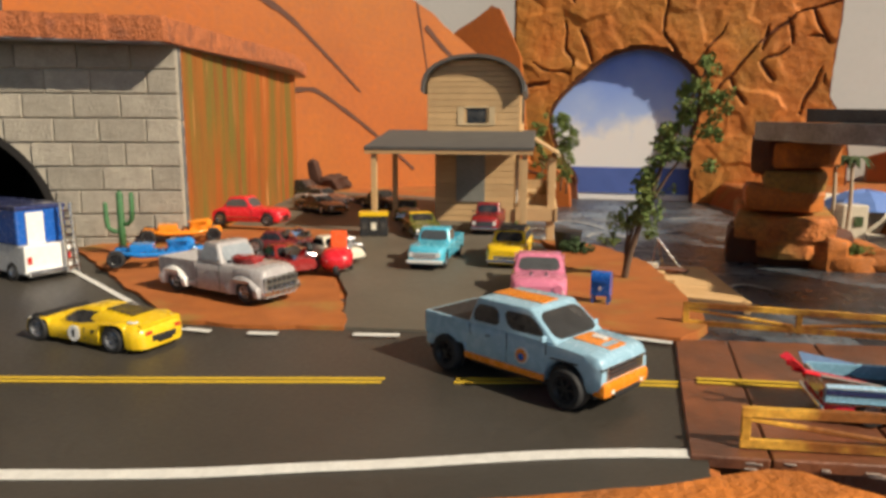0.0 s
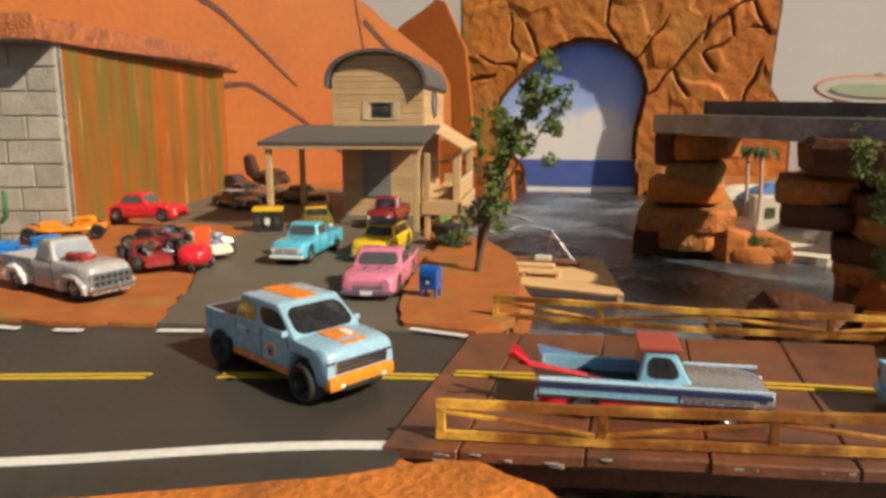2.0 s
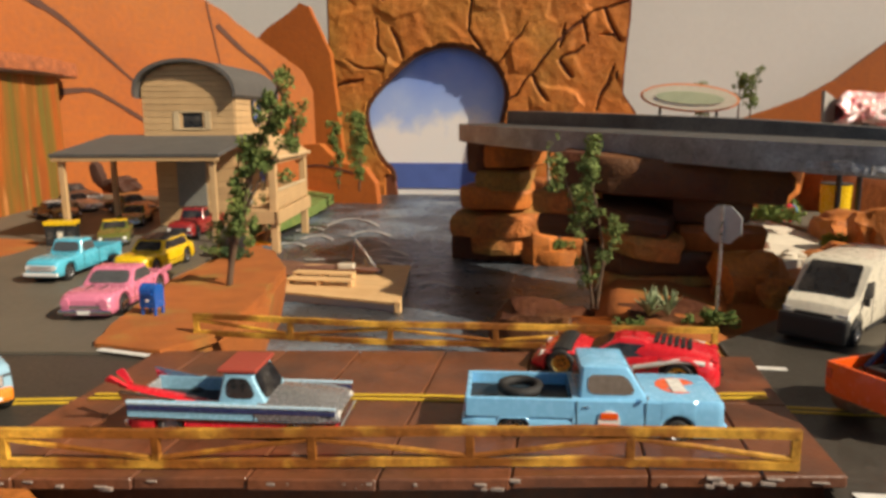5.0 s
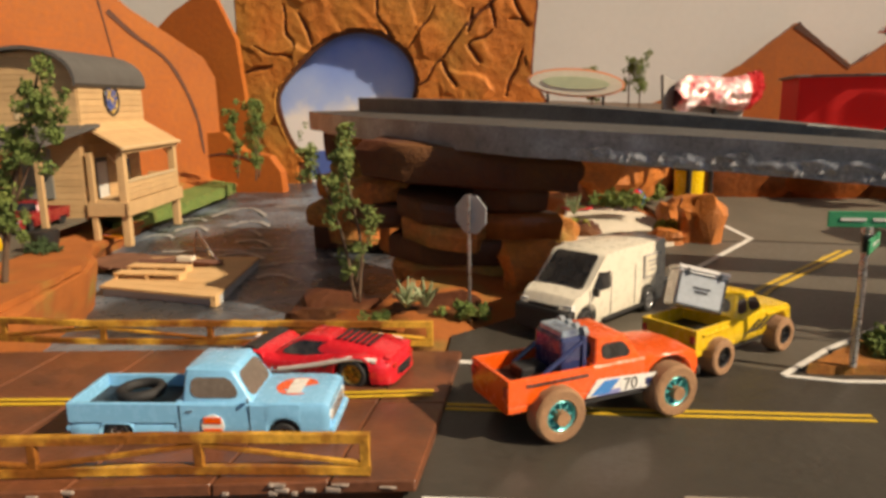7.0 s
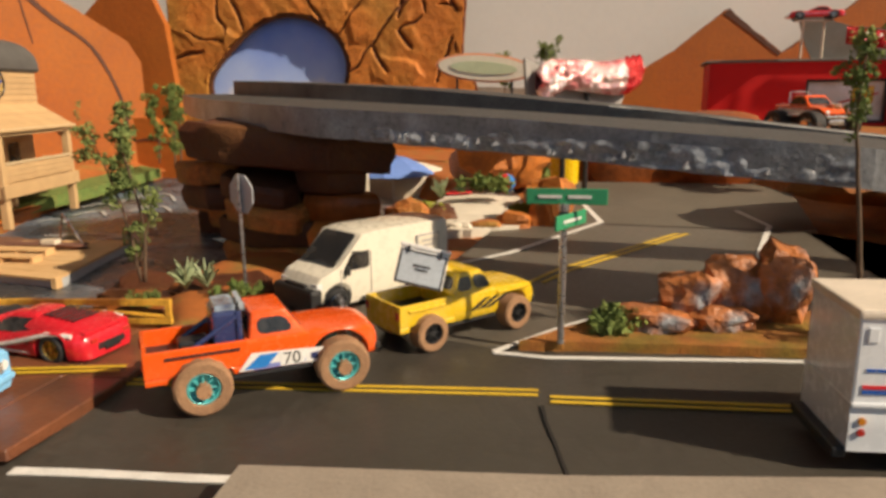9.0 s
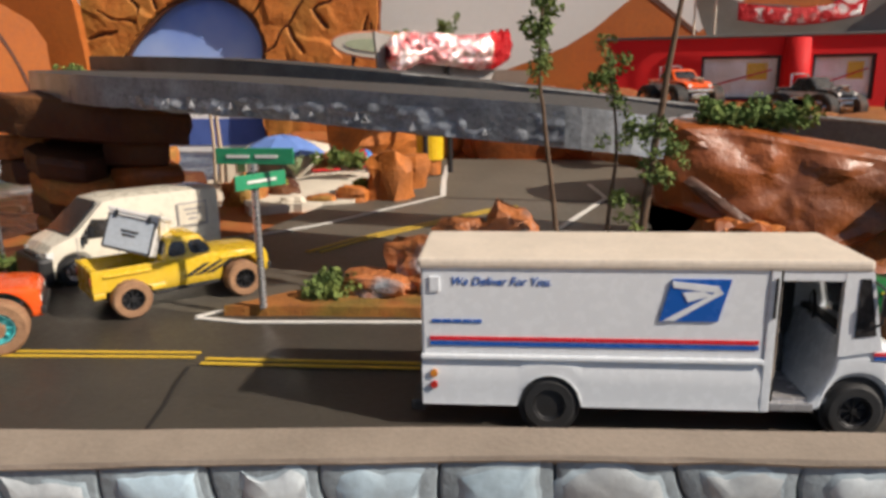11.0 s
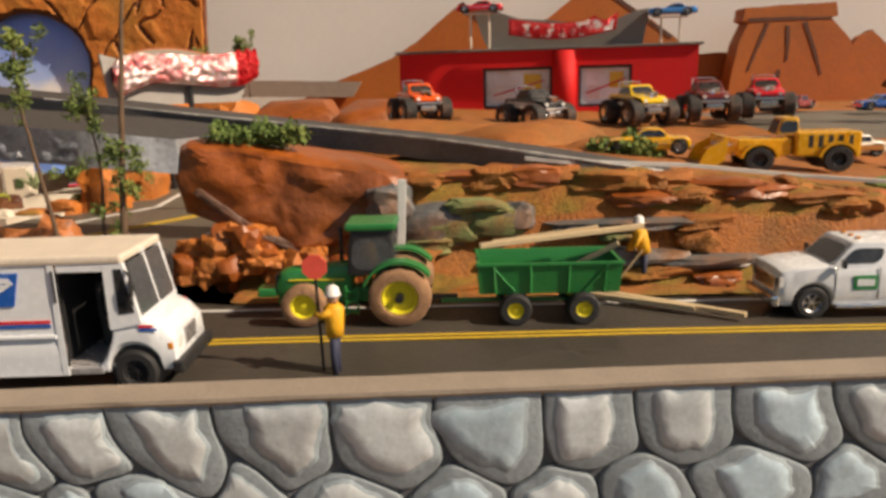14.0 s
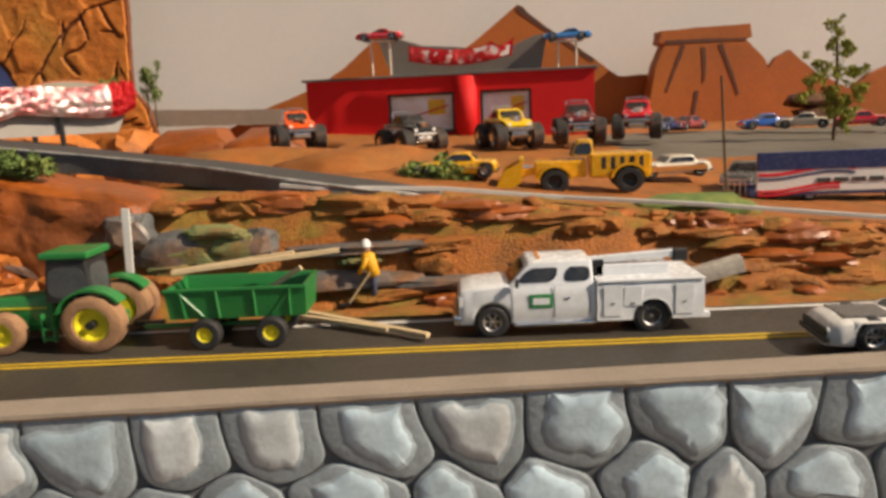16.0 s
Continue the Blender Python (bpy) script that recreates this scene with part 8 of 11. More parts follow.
rock((0.666, 0.722, 0.009), (0.019, 0.020, 0.029), 160, ROCK_ORANGE, "orange rock at the beach edge beside the side road", 0.3)
for k, (c, s) in enumerate((((0.612, 0.692, 0.001), (0.013, 0.008, 0.005)), ((0.590, 0.684, 0.001), (0.010, 0.008, 0.006)), ((0.636, 0.704, 0.002), (0.014, 0.010, 0.009)))):
    rock(c, s, 162 + k, (ROCK, SAND, ROCK_ORANGE)[k], "small orange and pale rock at the beach edge", 0.35)
# rocks on the island with holes
ROCK_ISLAND = mat("pitted_rock", (0.44, 0.155, 0.05), 0.40, vary=0.35, scale=70, fine=260, bump=0.6, dist=0.003, second=(0.24, 0.25, 0.27), amount=0.40, edge=0.06)
for k, (c, s) in enumerate((((0.712, 0.432, 0.006), (0.018, 0.012, 0.006)), ((0.729, 0.446, 0.014), (0.015, 0.012, 0.013)), ((0.752, 0.452, 0.016), (0.018, 0.013, 0.016)), ((0.742, 0.436, 0.006), (0.014, 0.010, 0.007)), ((0.772, 0.448, 0.020), (0.014, 0.012, 0.018)))):
    rock(c, s, 90 + k, ROCK_ISLAND, "rough orange rock with dark pits on the island", 0.4)
# rocks behind the parking lot, their shade put into a near-black colour
ROCK_IN_SHADE = mat("shade_dark_rock", (0.055, 0.022, 0.013), 0.8, vary=0.35, scale=30, fine=220, bump=0.7, dist=0.002)
for k, (c, s) in enumerate((((-0.392, 1.13, 0.074), (0.029, 0.03, 0.034)), ((-0.386, 1.12, 0.032), (0.039, 0.035, 0.036)), ((-0.345, 1.13, 0.010), (0.034, 0.03, 0.016)), ((-0.45, 1.12, 0.02), (0.05, 0.03, 0.03)))):
    rock(c, s, 100 + k, ROCK_IN_SHADE, "brown boulder behind the parked cars, coloured dark for shade", 0.35)

# ---- cliff under the upper road ----
rnd = random.Random(14)


def slab_rock(pts, depth, seed, material, label, z0=0):
    """A leaning flat-faced rock plate: outline in x, z, face uneven."""
    bm = bmesh.new()
    out = [(p.x, p.y) for p in curve([(a, b, 0) for a, b in pts + pts[:1]], 6)][:-1]
    cx, cz = sum(a for a, _ in out) / len(out), sum(b for _, b in out) / len(out)
    lay = []
    for s, y in ((1.0, depth), (1.03, 0.010), (0.98, 0.003), (0.92, 0.0), (0.84, -0.001), (0.75, -0.001), (0.66, -0.0015), (0.56, -0.002), (0.46, -0.002), (0.36, -0.002), (0.26, -0.002), (0.16, -0.002), (0.05, -0.002)):
        lay.append([(cx + (a - cx) * s, y + 0.005 * noise.noise(Vector(((cx + (a - cx) * s) * 60 + seed, (cz + (b - cz) * s) * 60, 1))) + 0.0010 * noise.noise(Vector(((cx + (a - cx) * s) * 190, (cz + (b - cz) * s) * 190, 4))) - 0.12 * (cz - b) * s, cz + (b - cz) * s) for a, b in out])
    b_loft(bm, lay)
    ob = sharp(part("cliff_rock", bm, material), 20)
    return tagged(ob, label, "rock", "cliff rocks")


plate = slab_rock([(0.842, 0.040), (0.838, 0.074), (0.868, 0.077), (0.905, 0.070), (0.957, 0.059), (0.956, 0.040), (0.925, 0.022), (0.90, 0.018), (0.872, 0.030)], 0.05, 3, ROCK_RED, "large smooth red-brown rock plate under the upper road")
plate.location.y = 0.449
vein = slab_rock([(0.847, 0.0535), (0.851, 0.0565), (0.866, 0.0445), (0.886, 0.0325), (0.908, 0.0205), (0.924, 0.0115), (0.920, 0.0095), (0.903, 0.0175), (0.883, 0.0285), (0.862, 0.0410)], 0.02, 8, mat("pale_slate", (0.165, 0.085, 0.055), 0.4, vary=0.35, scale=70, fine=400, bump=0.7, second=(0.20, 0.15, 0.12), amount=0.40), "grey-brown slate vein across the cliff foot")
vein.location.y = 0.4450
for k in range(46):
    x = 0.842 + 0.10 * rnd.random()
    z = rnd.uniform(-0.002, max(0.004, 0.036 - 0.35 * abs(x - 0.86)))
    rock((x, 0.437 + 0.012 * rnd.random(), z), (rnd.uniform(0.005, 0.0105), 0.008, rnd.uniform(0.004, 0.008)), 200 + k, (ROCK_ORANGE, ROCK_ORANGE, ROCK_RED)[k % 3], "jagged bright orange rock at the cliff foot", 0.55, rnd.uniform(0, 90), 2, group="cliff foot rocks")
for k in range(95):
    x = 0.945 + 0.66 * rnd.random()
    t = rnd.random()
    edge = 0.43 + 0.012 * noise.noise(Vector((x * 14, 2.0, 0)))
    y = edge + 0.004 + 0.040 * t
    rock((x, y, ground_z(x, y) - 0.0028), (rnd.uniform(0.008, 0.026), 0.010, rnd.uniform(0.0028, 0.0065)), 300 + k, rnd.choice((ROCK_RED, DIRT_RED, DIRT_RED, MOSS)), "red-brown layered rock in the cut bank", 0.42, rnd.uniform(-20, 20), 3, group="bank rocks", strata=0.08)
# crumbling lip along the upper road
for k in range(90):
    x = 1.03 + 0.50 * k / 90 + rnd.uniform(-0.003, 0.003)
    y = lerp([(1.03, 0.474), (1.12, 0.482), (1.24, 0.480), (1.34, 0.474), (1.55, 0.46)], x) + rnd.uniform(-0.004, 0.004)
    rock((x, y, ground_z(x, y) - 0.001), (rnd.uniform(0.004, 0.009), 0.006, rnd.uniform(0.0020, 0.0042)), 700 + k, rnd.choice((DIRT_RED, MOSS, MOSS, DIRT)), "crumbled brown earth clod on the bank edge", 0.7, rnd.uniform(-40, 40), 2, group="bank clods", strata=0.0)
WET = mat("grey_blue_rock", (0.115, 0.12, 0.12), 0.42, vary=0.35, scale=60, fine=400, bump=0.7, second=(0.20, 0.10, 0.05), amount=0.40)
for k, (x, y, z, a, b) in enumerate(((0.975, 0.452, 0.030, 0.022, 0.012), (1.022, 0.455, 0.033, 0.010, 0.008), (1.06, 0.446, 0.012, 0.045, 0.005), (1.12, 0.446, 0.009, 0.03, 0.004), (1.08, 0.455, 0.028, 0.04, 0.003), (0.955, 0.447, 0.044, 0.012, 0.010))):
    rock((x, y, z), (a, 0.010, b), 400 + k, WET, "grey-blue slate rock in the cut bank", 0.4, 0, 3, group="slate rocks")
for k, (x, y, z, a, b) in enumerate(((0.986, 0.452, 0.030, 0.020, 0.009), (1.010, 0.452, 0.031, 0.017, 0.008), (1.0, 0.450, 0.041, 0.016, 0.004), (0.975, 0.449, 0.020, 0.014, 0.005), (0.95, 0.444, 0.012, 0.006, 0.006), (1.08, 0.450, 0.022, 0.012, 0.002))):
    rock((x, y, z), (a, 0.008, b), 420 + k, MOSS_GREEN, "green moss clump on the cut bank", 0.32, 0, 3, group="moss clumps")
beam = root("stone_beam", 1.256, 0.430, 0.006, 0, "pale grey weathered stone beam leaning in the bank", "stone", ry=-14)
bm = b_box(bmesh.new(), (0.0, 0, 0.004), (0.052, 0.008, 0.009), 0.0016)
for v in bm.verts:
    v.co += 0.001 * noise.noise_vector(v.co * 160)
sharp(part("beam", bm, mat("weathered_grey_stone", (0.34, 0.31, 0.27), 0.8, vary=0.3, scale=90, fine=500, bump=0.7, second=(0.20, 0.18, 0.15), amount=0.4), beam), 40)

# orange mounds on the plateau
for k, (c, s, m) in enumerate((((0.78, 1.06, 0.030), (0.077, 0.05, 0.055), ROCK_RED), ((0.885, 1.06, 0.030), (0.07, 0.05, 0.050), ROCK_RED), ((0.955, 0.76, 0.044), (0.11, 0.06, 0.026), DIRT_RED), ((1.055, 0.70, 0.042), (0.085, 0.05, 0.028), DIRT_RED), ((1.12, 0.66, 0.038), (0.06, 0.04, 0.018), DIRT_RED), ((0.675, 1.10, 0.03), (0.045, 0.04, 0.06), ROCK_ORANGE), ((0.62, 0.95, 0.05), (0.08, 0.05, 0.05), ROCK_ORANGE))):
    rock(c, s, 440 + k, m, "smooth orange-brown earth mound on the upper land", 0.22, 12 * k, 3, group="mounds")


# ---- trees and plants ----
def leaf_clumps(centres, size, seed, leaves=26):
    """Foam foliage: many small crumpled leaflets round each centre."""
    rr = random.Random(seed)
    vs, fs = [], []
    for c, s in centres:
        for _ in range(int(leaves * (s / size) ** 1.2) + 6):
            d = Vector((rr.gauss(0, 1), rr.gauss(0, 1), rr.gauss(0, 1.1)))
            d = d.normalized() * rr.random() ** 0.4 * s
            p = Vector(c) + d
            a = Vector((rr.gauss(0, 1), rr.gauss(0, 1), rr.gauss(0, 1))).normalized()
            b = a.cross(Vector((rr.gauss(0, 1), rr.gauss(0, 1), rr.gauss(0, 1)))).normalized()
            n = a.cross(b)
            q = s * rr.uniform(0.20, 0.42)
            k = len(vs)
            vs += [p - a * q, p + b * q * 0.7 + n * q * 0.35, p + a * q, p - b * q * 0.7 + n * q * 0.35, p + n * q * 0.55]
            fs += [(k, k + 1, k + 4), (k + 1, k + 2, k + 4), (k + 2, k + 3, k + 4), (k + 3, k, k + 4)]
    return vs, fs


def tree(x, y, z, trunks, clumps, label, seed, size=0.006, leafmat=None, group="trees"):
    """trunks: polylines with start radius; clumps: (x, y, z, radius), all relative to the base."""
    t = root("tree", x, y, z, 0, label, "tree", group)
    for line, rad in trunks:
        pts = curve(line, 5)
        n = len(pts)
        pts = [p + Vector((0.0006 * noise.noise(p * 300), 0.0006 * noise.noise(p * 300 + Vector((5, 0, 0))), 0)) for p in pts]
        part("trunk", b_tube(bmesh.new(), pts, [rad * (1 - 0.7 * i / (n - 1)) for i in range(n)], 7), TRUNK, t, "", True)
    rr = random.Random(seed)
    centres = []
    for cx, cy, cz, s in clumps:
        for _ in range(7):
            centres.append(((cx + rr.gauss(0, 0.55) * s, cy + rr.gauss(0, 0.55) * s, cz + rr.gauss(0, 0.8) * s), s * rr.uniform(0.4, 0.75)))
    vs, fs = leaf_clumps(centres, size, seed, 44)
    mesh("crown", vs, fs, leafmat or LEAF, t)
    return t


tree(0.168, 0.507, 0.0, [([(0, 0, 0), (0.006, 0, 0.03), (0.018, 0, 0.07), (0.034, 0.002, 0.115), (0.046, 0, 0.145)], 0.0024), ([(0, 0, 0), (0.003, 0.004, 0.03), (0.010, 0.003, 0.06), (0.022, 0.002, 0.09)], 0.0018), ([(0.010, 0, 0.045), (0.026, 0, 0.075), (0.044, 0, 0.10)], 0.0014), ([(0, 0, 0.005), (0.001, 0.004, 0.03), (0.0, 0.004, 0.05)], 0.0013)],
     [(0.046, 0, 0.142, 0.0075), (0.042, 0, 0.128, 0.009), (0.038, 0.002, 0.113, 0.011), (0.050, 0, 0.108, 0.008), (0.028, 0, 0.104, 0.009), (0.024, 0, 0.088, 0.010), (0.034, 0, 0.090, 0.007), (0.016, 0, 0.072, 0.010), (0.022, 0, 0.060, 0.007), (0.006, 0, 0.052, 0.009), (0.012, 0, 0.042, 0.007), (-0.004, 0.003, 0.045, 0.007), (-0.010, 0.002, 0.030, 0.006), (0.056, 0, 0.120, 0.006)],
     "tall thin green tree on the orange river bank", 3)
tree(0.419, 0.487, 0.002, [([(0, 0, 0), (-0.004, 0, 0.03), (-0.012, 0, 0.06), (-0.022, 0, 0.088)], 0.0012), ([(0.002, 0, 0), (0.005, 0, 0.03), (0.001, 0, 0.06), (-0.006, 0, 0.088)], 0.0012), ([(0, 0, 0.01), (0.008, 0, 0.035), (0.012, 0, 0.05)], 0.0009)],
     [(-0.024, 0, 0.083, 0.007), (-0.027, 0, 0.094, 0.005), (-0.005, 0, 0.092, 0.008), (-0.004, 0, 0.080, 0.008), (-0.014, 0, 0.066, 0.007), (-0.010, 0, 0.054, 0.006), (0.011, 0, 0.048, 0.006), (0.006, 0, 0.034, 0.007), (-0.006, 0, 0.022, 0.006), (-0.002, 0, 0.064, 0.006)],
     "slender green sapling on the rocky bank", 4, leafmat=mat("soft_olive_leaf", (0.19, 0.235, 0.06), 0.85, vary=0.4, scale=160, fine=1400, bump=0.6, dist=0.001, second=(0.11, 0.16, 0.045), amount=0.45))
# tall trees beside the side road
TALL = "tall thin tree with sparse foliage beside the side road"
tree(0.797, 0.416, 0, [([(0, 0, 0), (-0.008, 0, 0.061), (-0.013, 0, 0.100), (-0.012, 0, 0.132)], 0.0013)], [(-0.010, 0, 0.132, 0.006), (-0.013, 0, 0.122, 0.007), (-0.014, 0, 0.112, 0.007), (-0.013, 0, 0.102, 0.005), (-0.002, 0, 0.022, 0.005)], TALL, 10)
tree(0.813, 0.420, 0, [([(0, 0, 0), (0.001, 0, 0.04), (0.003, 0, 0.072), (-0.002, 0, 0.108)], 0.0012)], [(-0.001, 0, 0.109, 0.005), (-0.002, 0, 0.100, 0.006), (0.0, 0, 0.088, 0.006), (0.002, 0, 0.072, 0.005), (0.004, 0, 0.046, 0.006), (-0.001, 0, 0.022, 0.005)], TALL, 11)
tree(0.823, 0.413, 0, [([(0, 0, 0), (0.004, 0, 0.04), (0.009, 0, 0.088), (0.014, 0, 0.125), (0.022, 0, 0.185)], 0.0021)], [(0.010, 0, 0.070, 0.007), (0.014, 0, 0.072, 0.005), (0.006, 0, 0.058, 0.005), (0.002, 0, 0.030, 0.006), (-0.002, 0, 0.020, 0.006)], "bare leaning brown tree trunk with one green tuft", 17)
# back trees by the house and cliff
for k, (x, y, h) in enumerate(((0.0, 1.26, 0.10), (0.035, 1.27, 0.12), (0.05, 1.22, 0.09))):
    tree(x, y, -0.005, [([(0, 0, 0), (0.004, 0, h * 0.5), (-0.003, 0, h)], 0.0016)], [(0, 0, h, 0.012), (-0.008, 0, h * 0.85, 0.010), (0.006, 0, h * 0.65, 0.010), (-0.004, 0, h * 0.45, 0.009), (0.003, 0, h * 0.25, 0.008)], "small green tree against the orange board", 30 + k)
tree(1.575, 0.90, 0.040, [([(0, 0, -0.01), (0, 0, 0.06), (-0.004, 0, 0.132)], 0.0026)], [(-0.004, 0, 0.128, 0.008), (-0.006, 0, 0.112, 0.008), (0.004, 0, 0.100, 0.010), (-0.020, 0, 0.088, 0.010), (0.018, 0, 0.080, 0.010), (-0.030, 0, 0.066, 0.010), (-0.004, 0, 0.070, 0.012), (0.024, 0, 0.060, 0.010), (0.006, 0, 0.042, 0.012), (0.016, 0, 0.028, 0.010), (-0.010, 0, 0.050, 0.009)], "yellow-green tree on the upper land", 40, leafmat=LEAF_YELLOW)
for k, (x, y, z) in enumerate(((0.60, 1.22, 0.105), (0.655, 1.22, 0.12), (0.67, 1.21, 0.12))):
    tree(x, y, z, [([(0, 0, -0.03), (0, 0, 0.03), (0, 0, 0.055)], 0.0015)], [(0, 0, 0.052, 0.009), (0, 0, 0.038, 0.009), (0, 0, 0.022, 0.008)], "small shrub behind the flyover", 44 + k)


def bush(x, y, z, s, label, seed, material=None, n=14, squash=0.6):
    rr = random.Random(seed)
    centres = [((rr.gauss(0, 0.5) * s, rr.gauss(0, 0.35) * s, abs(rr.gauss(0, 0.4)) * s * squash), s * rr.uniform(0.3, 0.5)) for _ in range(n)]
    vs, fs = leaf_clumps(centres, s * 0.4, seed, 40)
    ob = mesh("bush", vs, fs, material or LEAF)
    ob.location = (x, y, z)
    return tagged(ob, label, "bush", "bushes")


bush(0.690, 0.426, 0.004, 0.0125, "green bush on the island", 1, LEAF, 26)
bush(0.4885, 0.473, 0.001, 0.0085, "pale green bush at the foot of the sign", 2, GRASS)
bush(0.872, 0.463, 0.078, 0.012, "bright green bush on the road edge", 3, GRASS)
bush(0.896, 0.465, 0.077, 0.012, "bright green bush on the road edge", 4, GRASS)
bush(0.885, 0.462, 0.078, 0.012, "bright green bush on the road edge", 5, GRASS)
bush(0.640, 0.735, 0.006, 0.012, "yellow-green shrub among the orange rocks", 61, LEAF_YELLOW)
bush(0.605, 0.80, 0.02, 0.02, "green shrub among the orange rocks", 6)
bush(0.556, 0.735, 0.008, 0.013, "olive green shrub among the beach rocks", 7, LEAF_YELLOW)
bush(0.652, 0.950, 0.010, 0.019, "green shrub behind the beach rocks", 8)
bush(0.125, 0.60, 0.005, 0.012, "dark green shrub on the dirt bank", 9, LEAF_DARK)
bush(0.395, 0.835, -0.022, 0.011, "low green plants on the rock", 10)
rock((1.285, 0.520, 0.033), (0.036, 0.022, 0.008), 812, GRASS, "low green grass mound on the upper land", 0.25, 0, 3, group="mounds")
bush(1.12, 0.62, 0.05, 0.022, "green grass mound on the upper land", 13, GRASS, 20, 0.3)
bush(0.44, 0.455, 0.0, 0.008, "olive shrub on the bank", 14)


def spiky(x, y, z, s, label, seed):
    rr = random.Random(seed)
    t = root("spiky_plant", x, y, z, 0, label, "plant", "spiky plants")
    for k in range(22):
        a, e = rr.uniform(0, 6.28), rr.uniform(0.5, 1.4)
        d = Vector((math.cos(a) * math.cos(e), math.sin(a) * math.cos(e), math.sin(e))) * s * rr.uniform(0.7, 1.1)
        part("leaf_blade", b_tube(bmesh.new(), [(0, 0, 0), d * 0.5 + Vector((0, 0, s * 0.08)), d], [0.0008, 0.0011, 0.0002], 4), LEAF_PALE, t)
    return t


LEAF_PALE = mat("pale_green_blade", (0.25, 0.30, 0.16), 0.6, vary=0.25, scale=200, bump=0.3)
spiky(0.452, 0.478, 0.002, 0.018, "pale green spiky agave plant on the bank", 1)
spiky(0.463, 0.482, 0.002, 0.016, "pale green spiky agave plant on the bank", 2)
spiky(0.56, 0.79, 0.01, 0.02, "pale spiky plant among the rocks", 3)


def cactus():
    t = root("cactus", -0.222, 0.482, 0.0055, 20, "dark green saguaro cactus standing beside the block wall", "cactus")
    G = mat("cactus_green", (0.045, 0.14, 0.05), 0.6, vary=0.25, scale=150, fine=900, bump=0.5)
    part("stem", b_tube(bmesh.new(), [(0, 0, -0.003), (0, 0, 0.02), (0, 0, 0.046), (0, 0, 0.0485)], [0.0028, 0.0028, 0.0026, 0.0012], 12), G, t, "", True)
    part("arm", b_tube(bmesh.new(), [(0, 0, 0.016), (-0.006, 0, 0.016), (-0.0105, 0, 0.019), (-0.0115, 0, 0.027), (-0.0115, 0, 0.038), (-0.0115, 0, 0.0395)], [0.0018, 0.002, 0.002, 0.002, 0.0018, 0.0008], 10), G, t, "", True)
    part("arm", b_tube(bmesh.new(), [(0, 0, 0.022), (0.005, 0, 0.022), (0.0085, 0, 0.026), (0.009, 0, 0.034), (0.009, 0, 0.046), (0.009, 0, 0.0475)], [0.0018, 0.002, 0.002, 0.002, 0.0018, 0.0008], 10), G, t, "", True)


cactus()
# green grass strip at the river by the house
sheet("grass_strip", [(0.020, 0.86), (0.0135, 0.917), (0.011, 1.05), (-0.022, 1.30), (-0.10, 1.36), (-0.150, 1.341), (-0.058, 1.048), (-0.03, 0.90)], -0.0185, 0.016, GRASS, "bright green grass strip on the river bank")


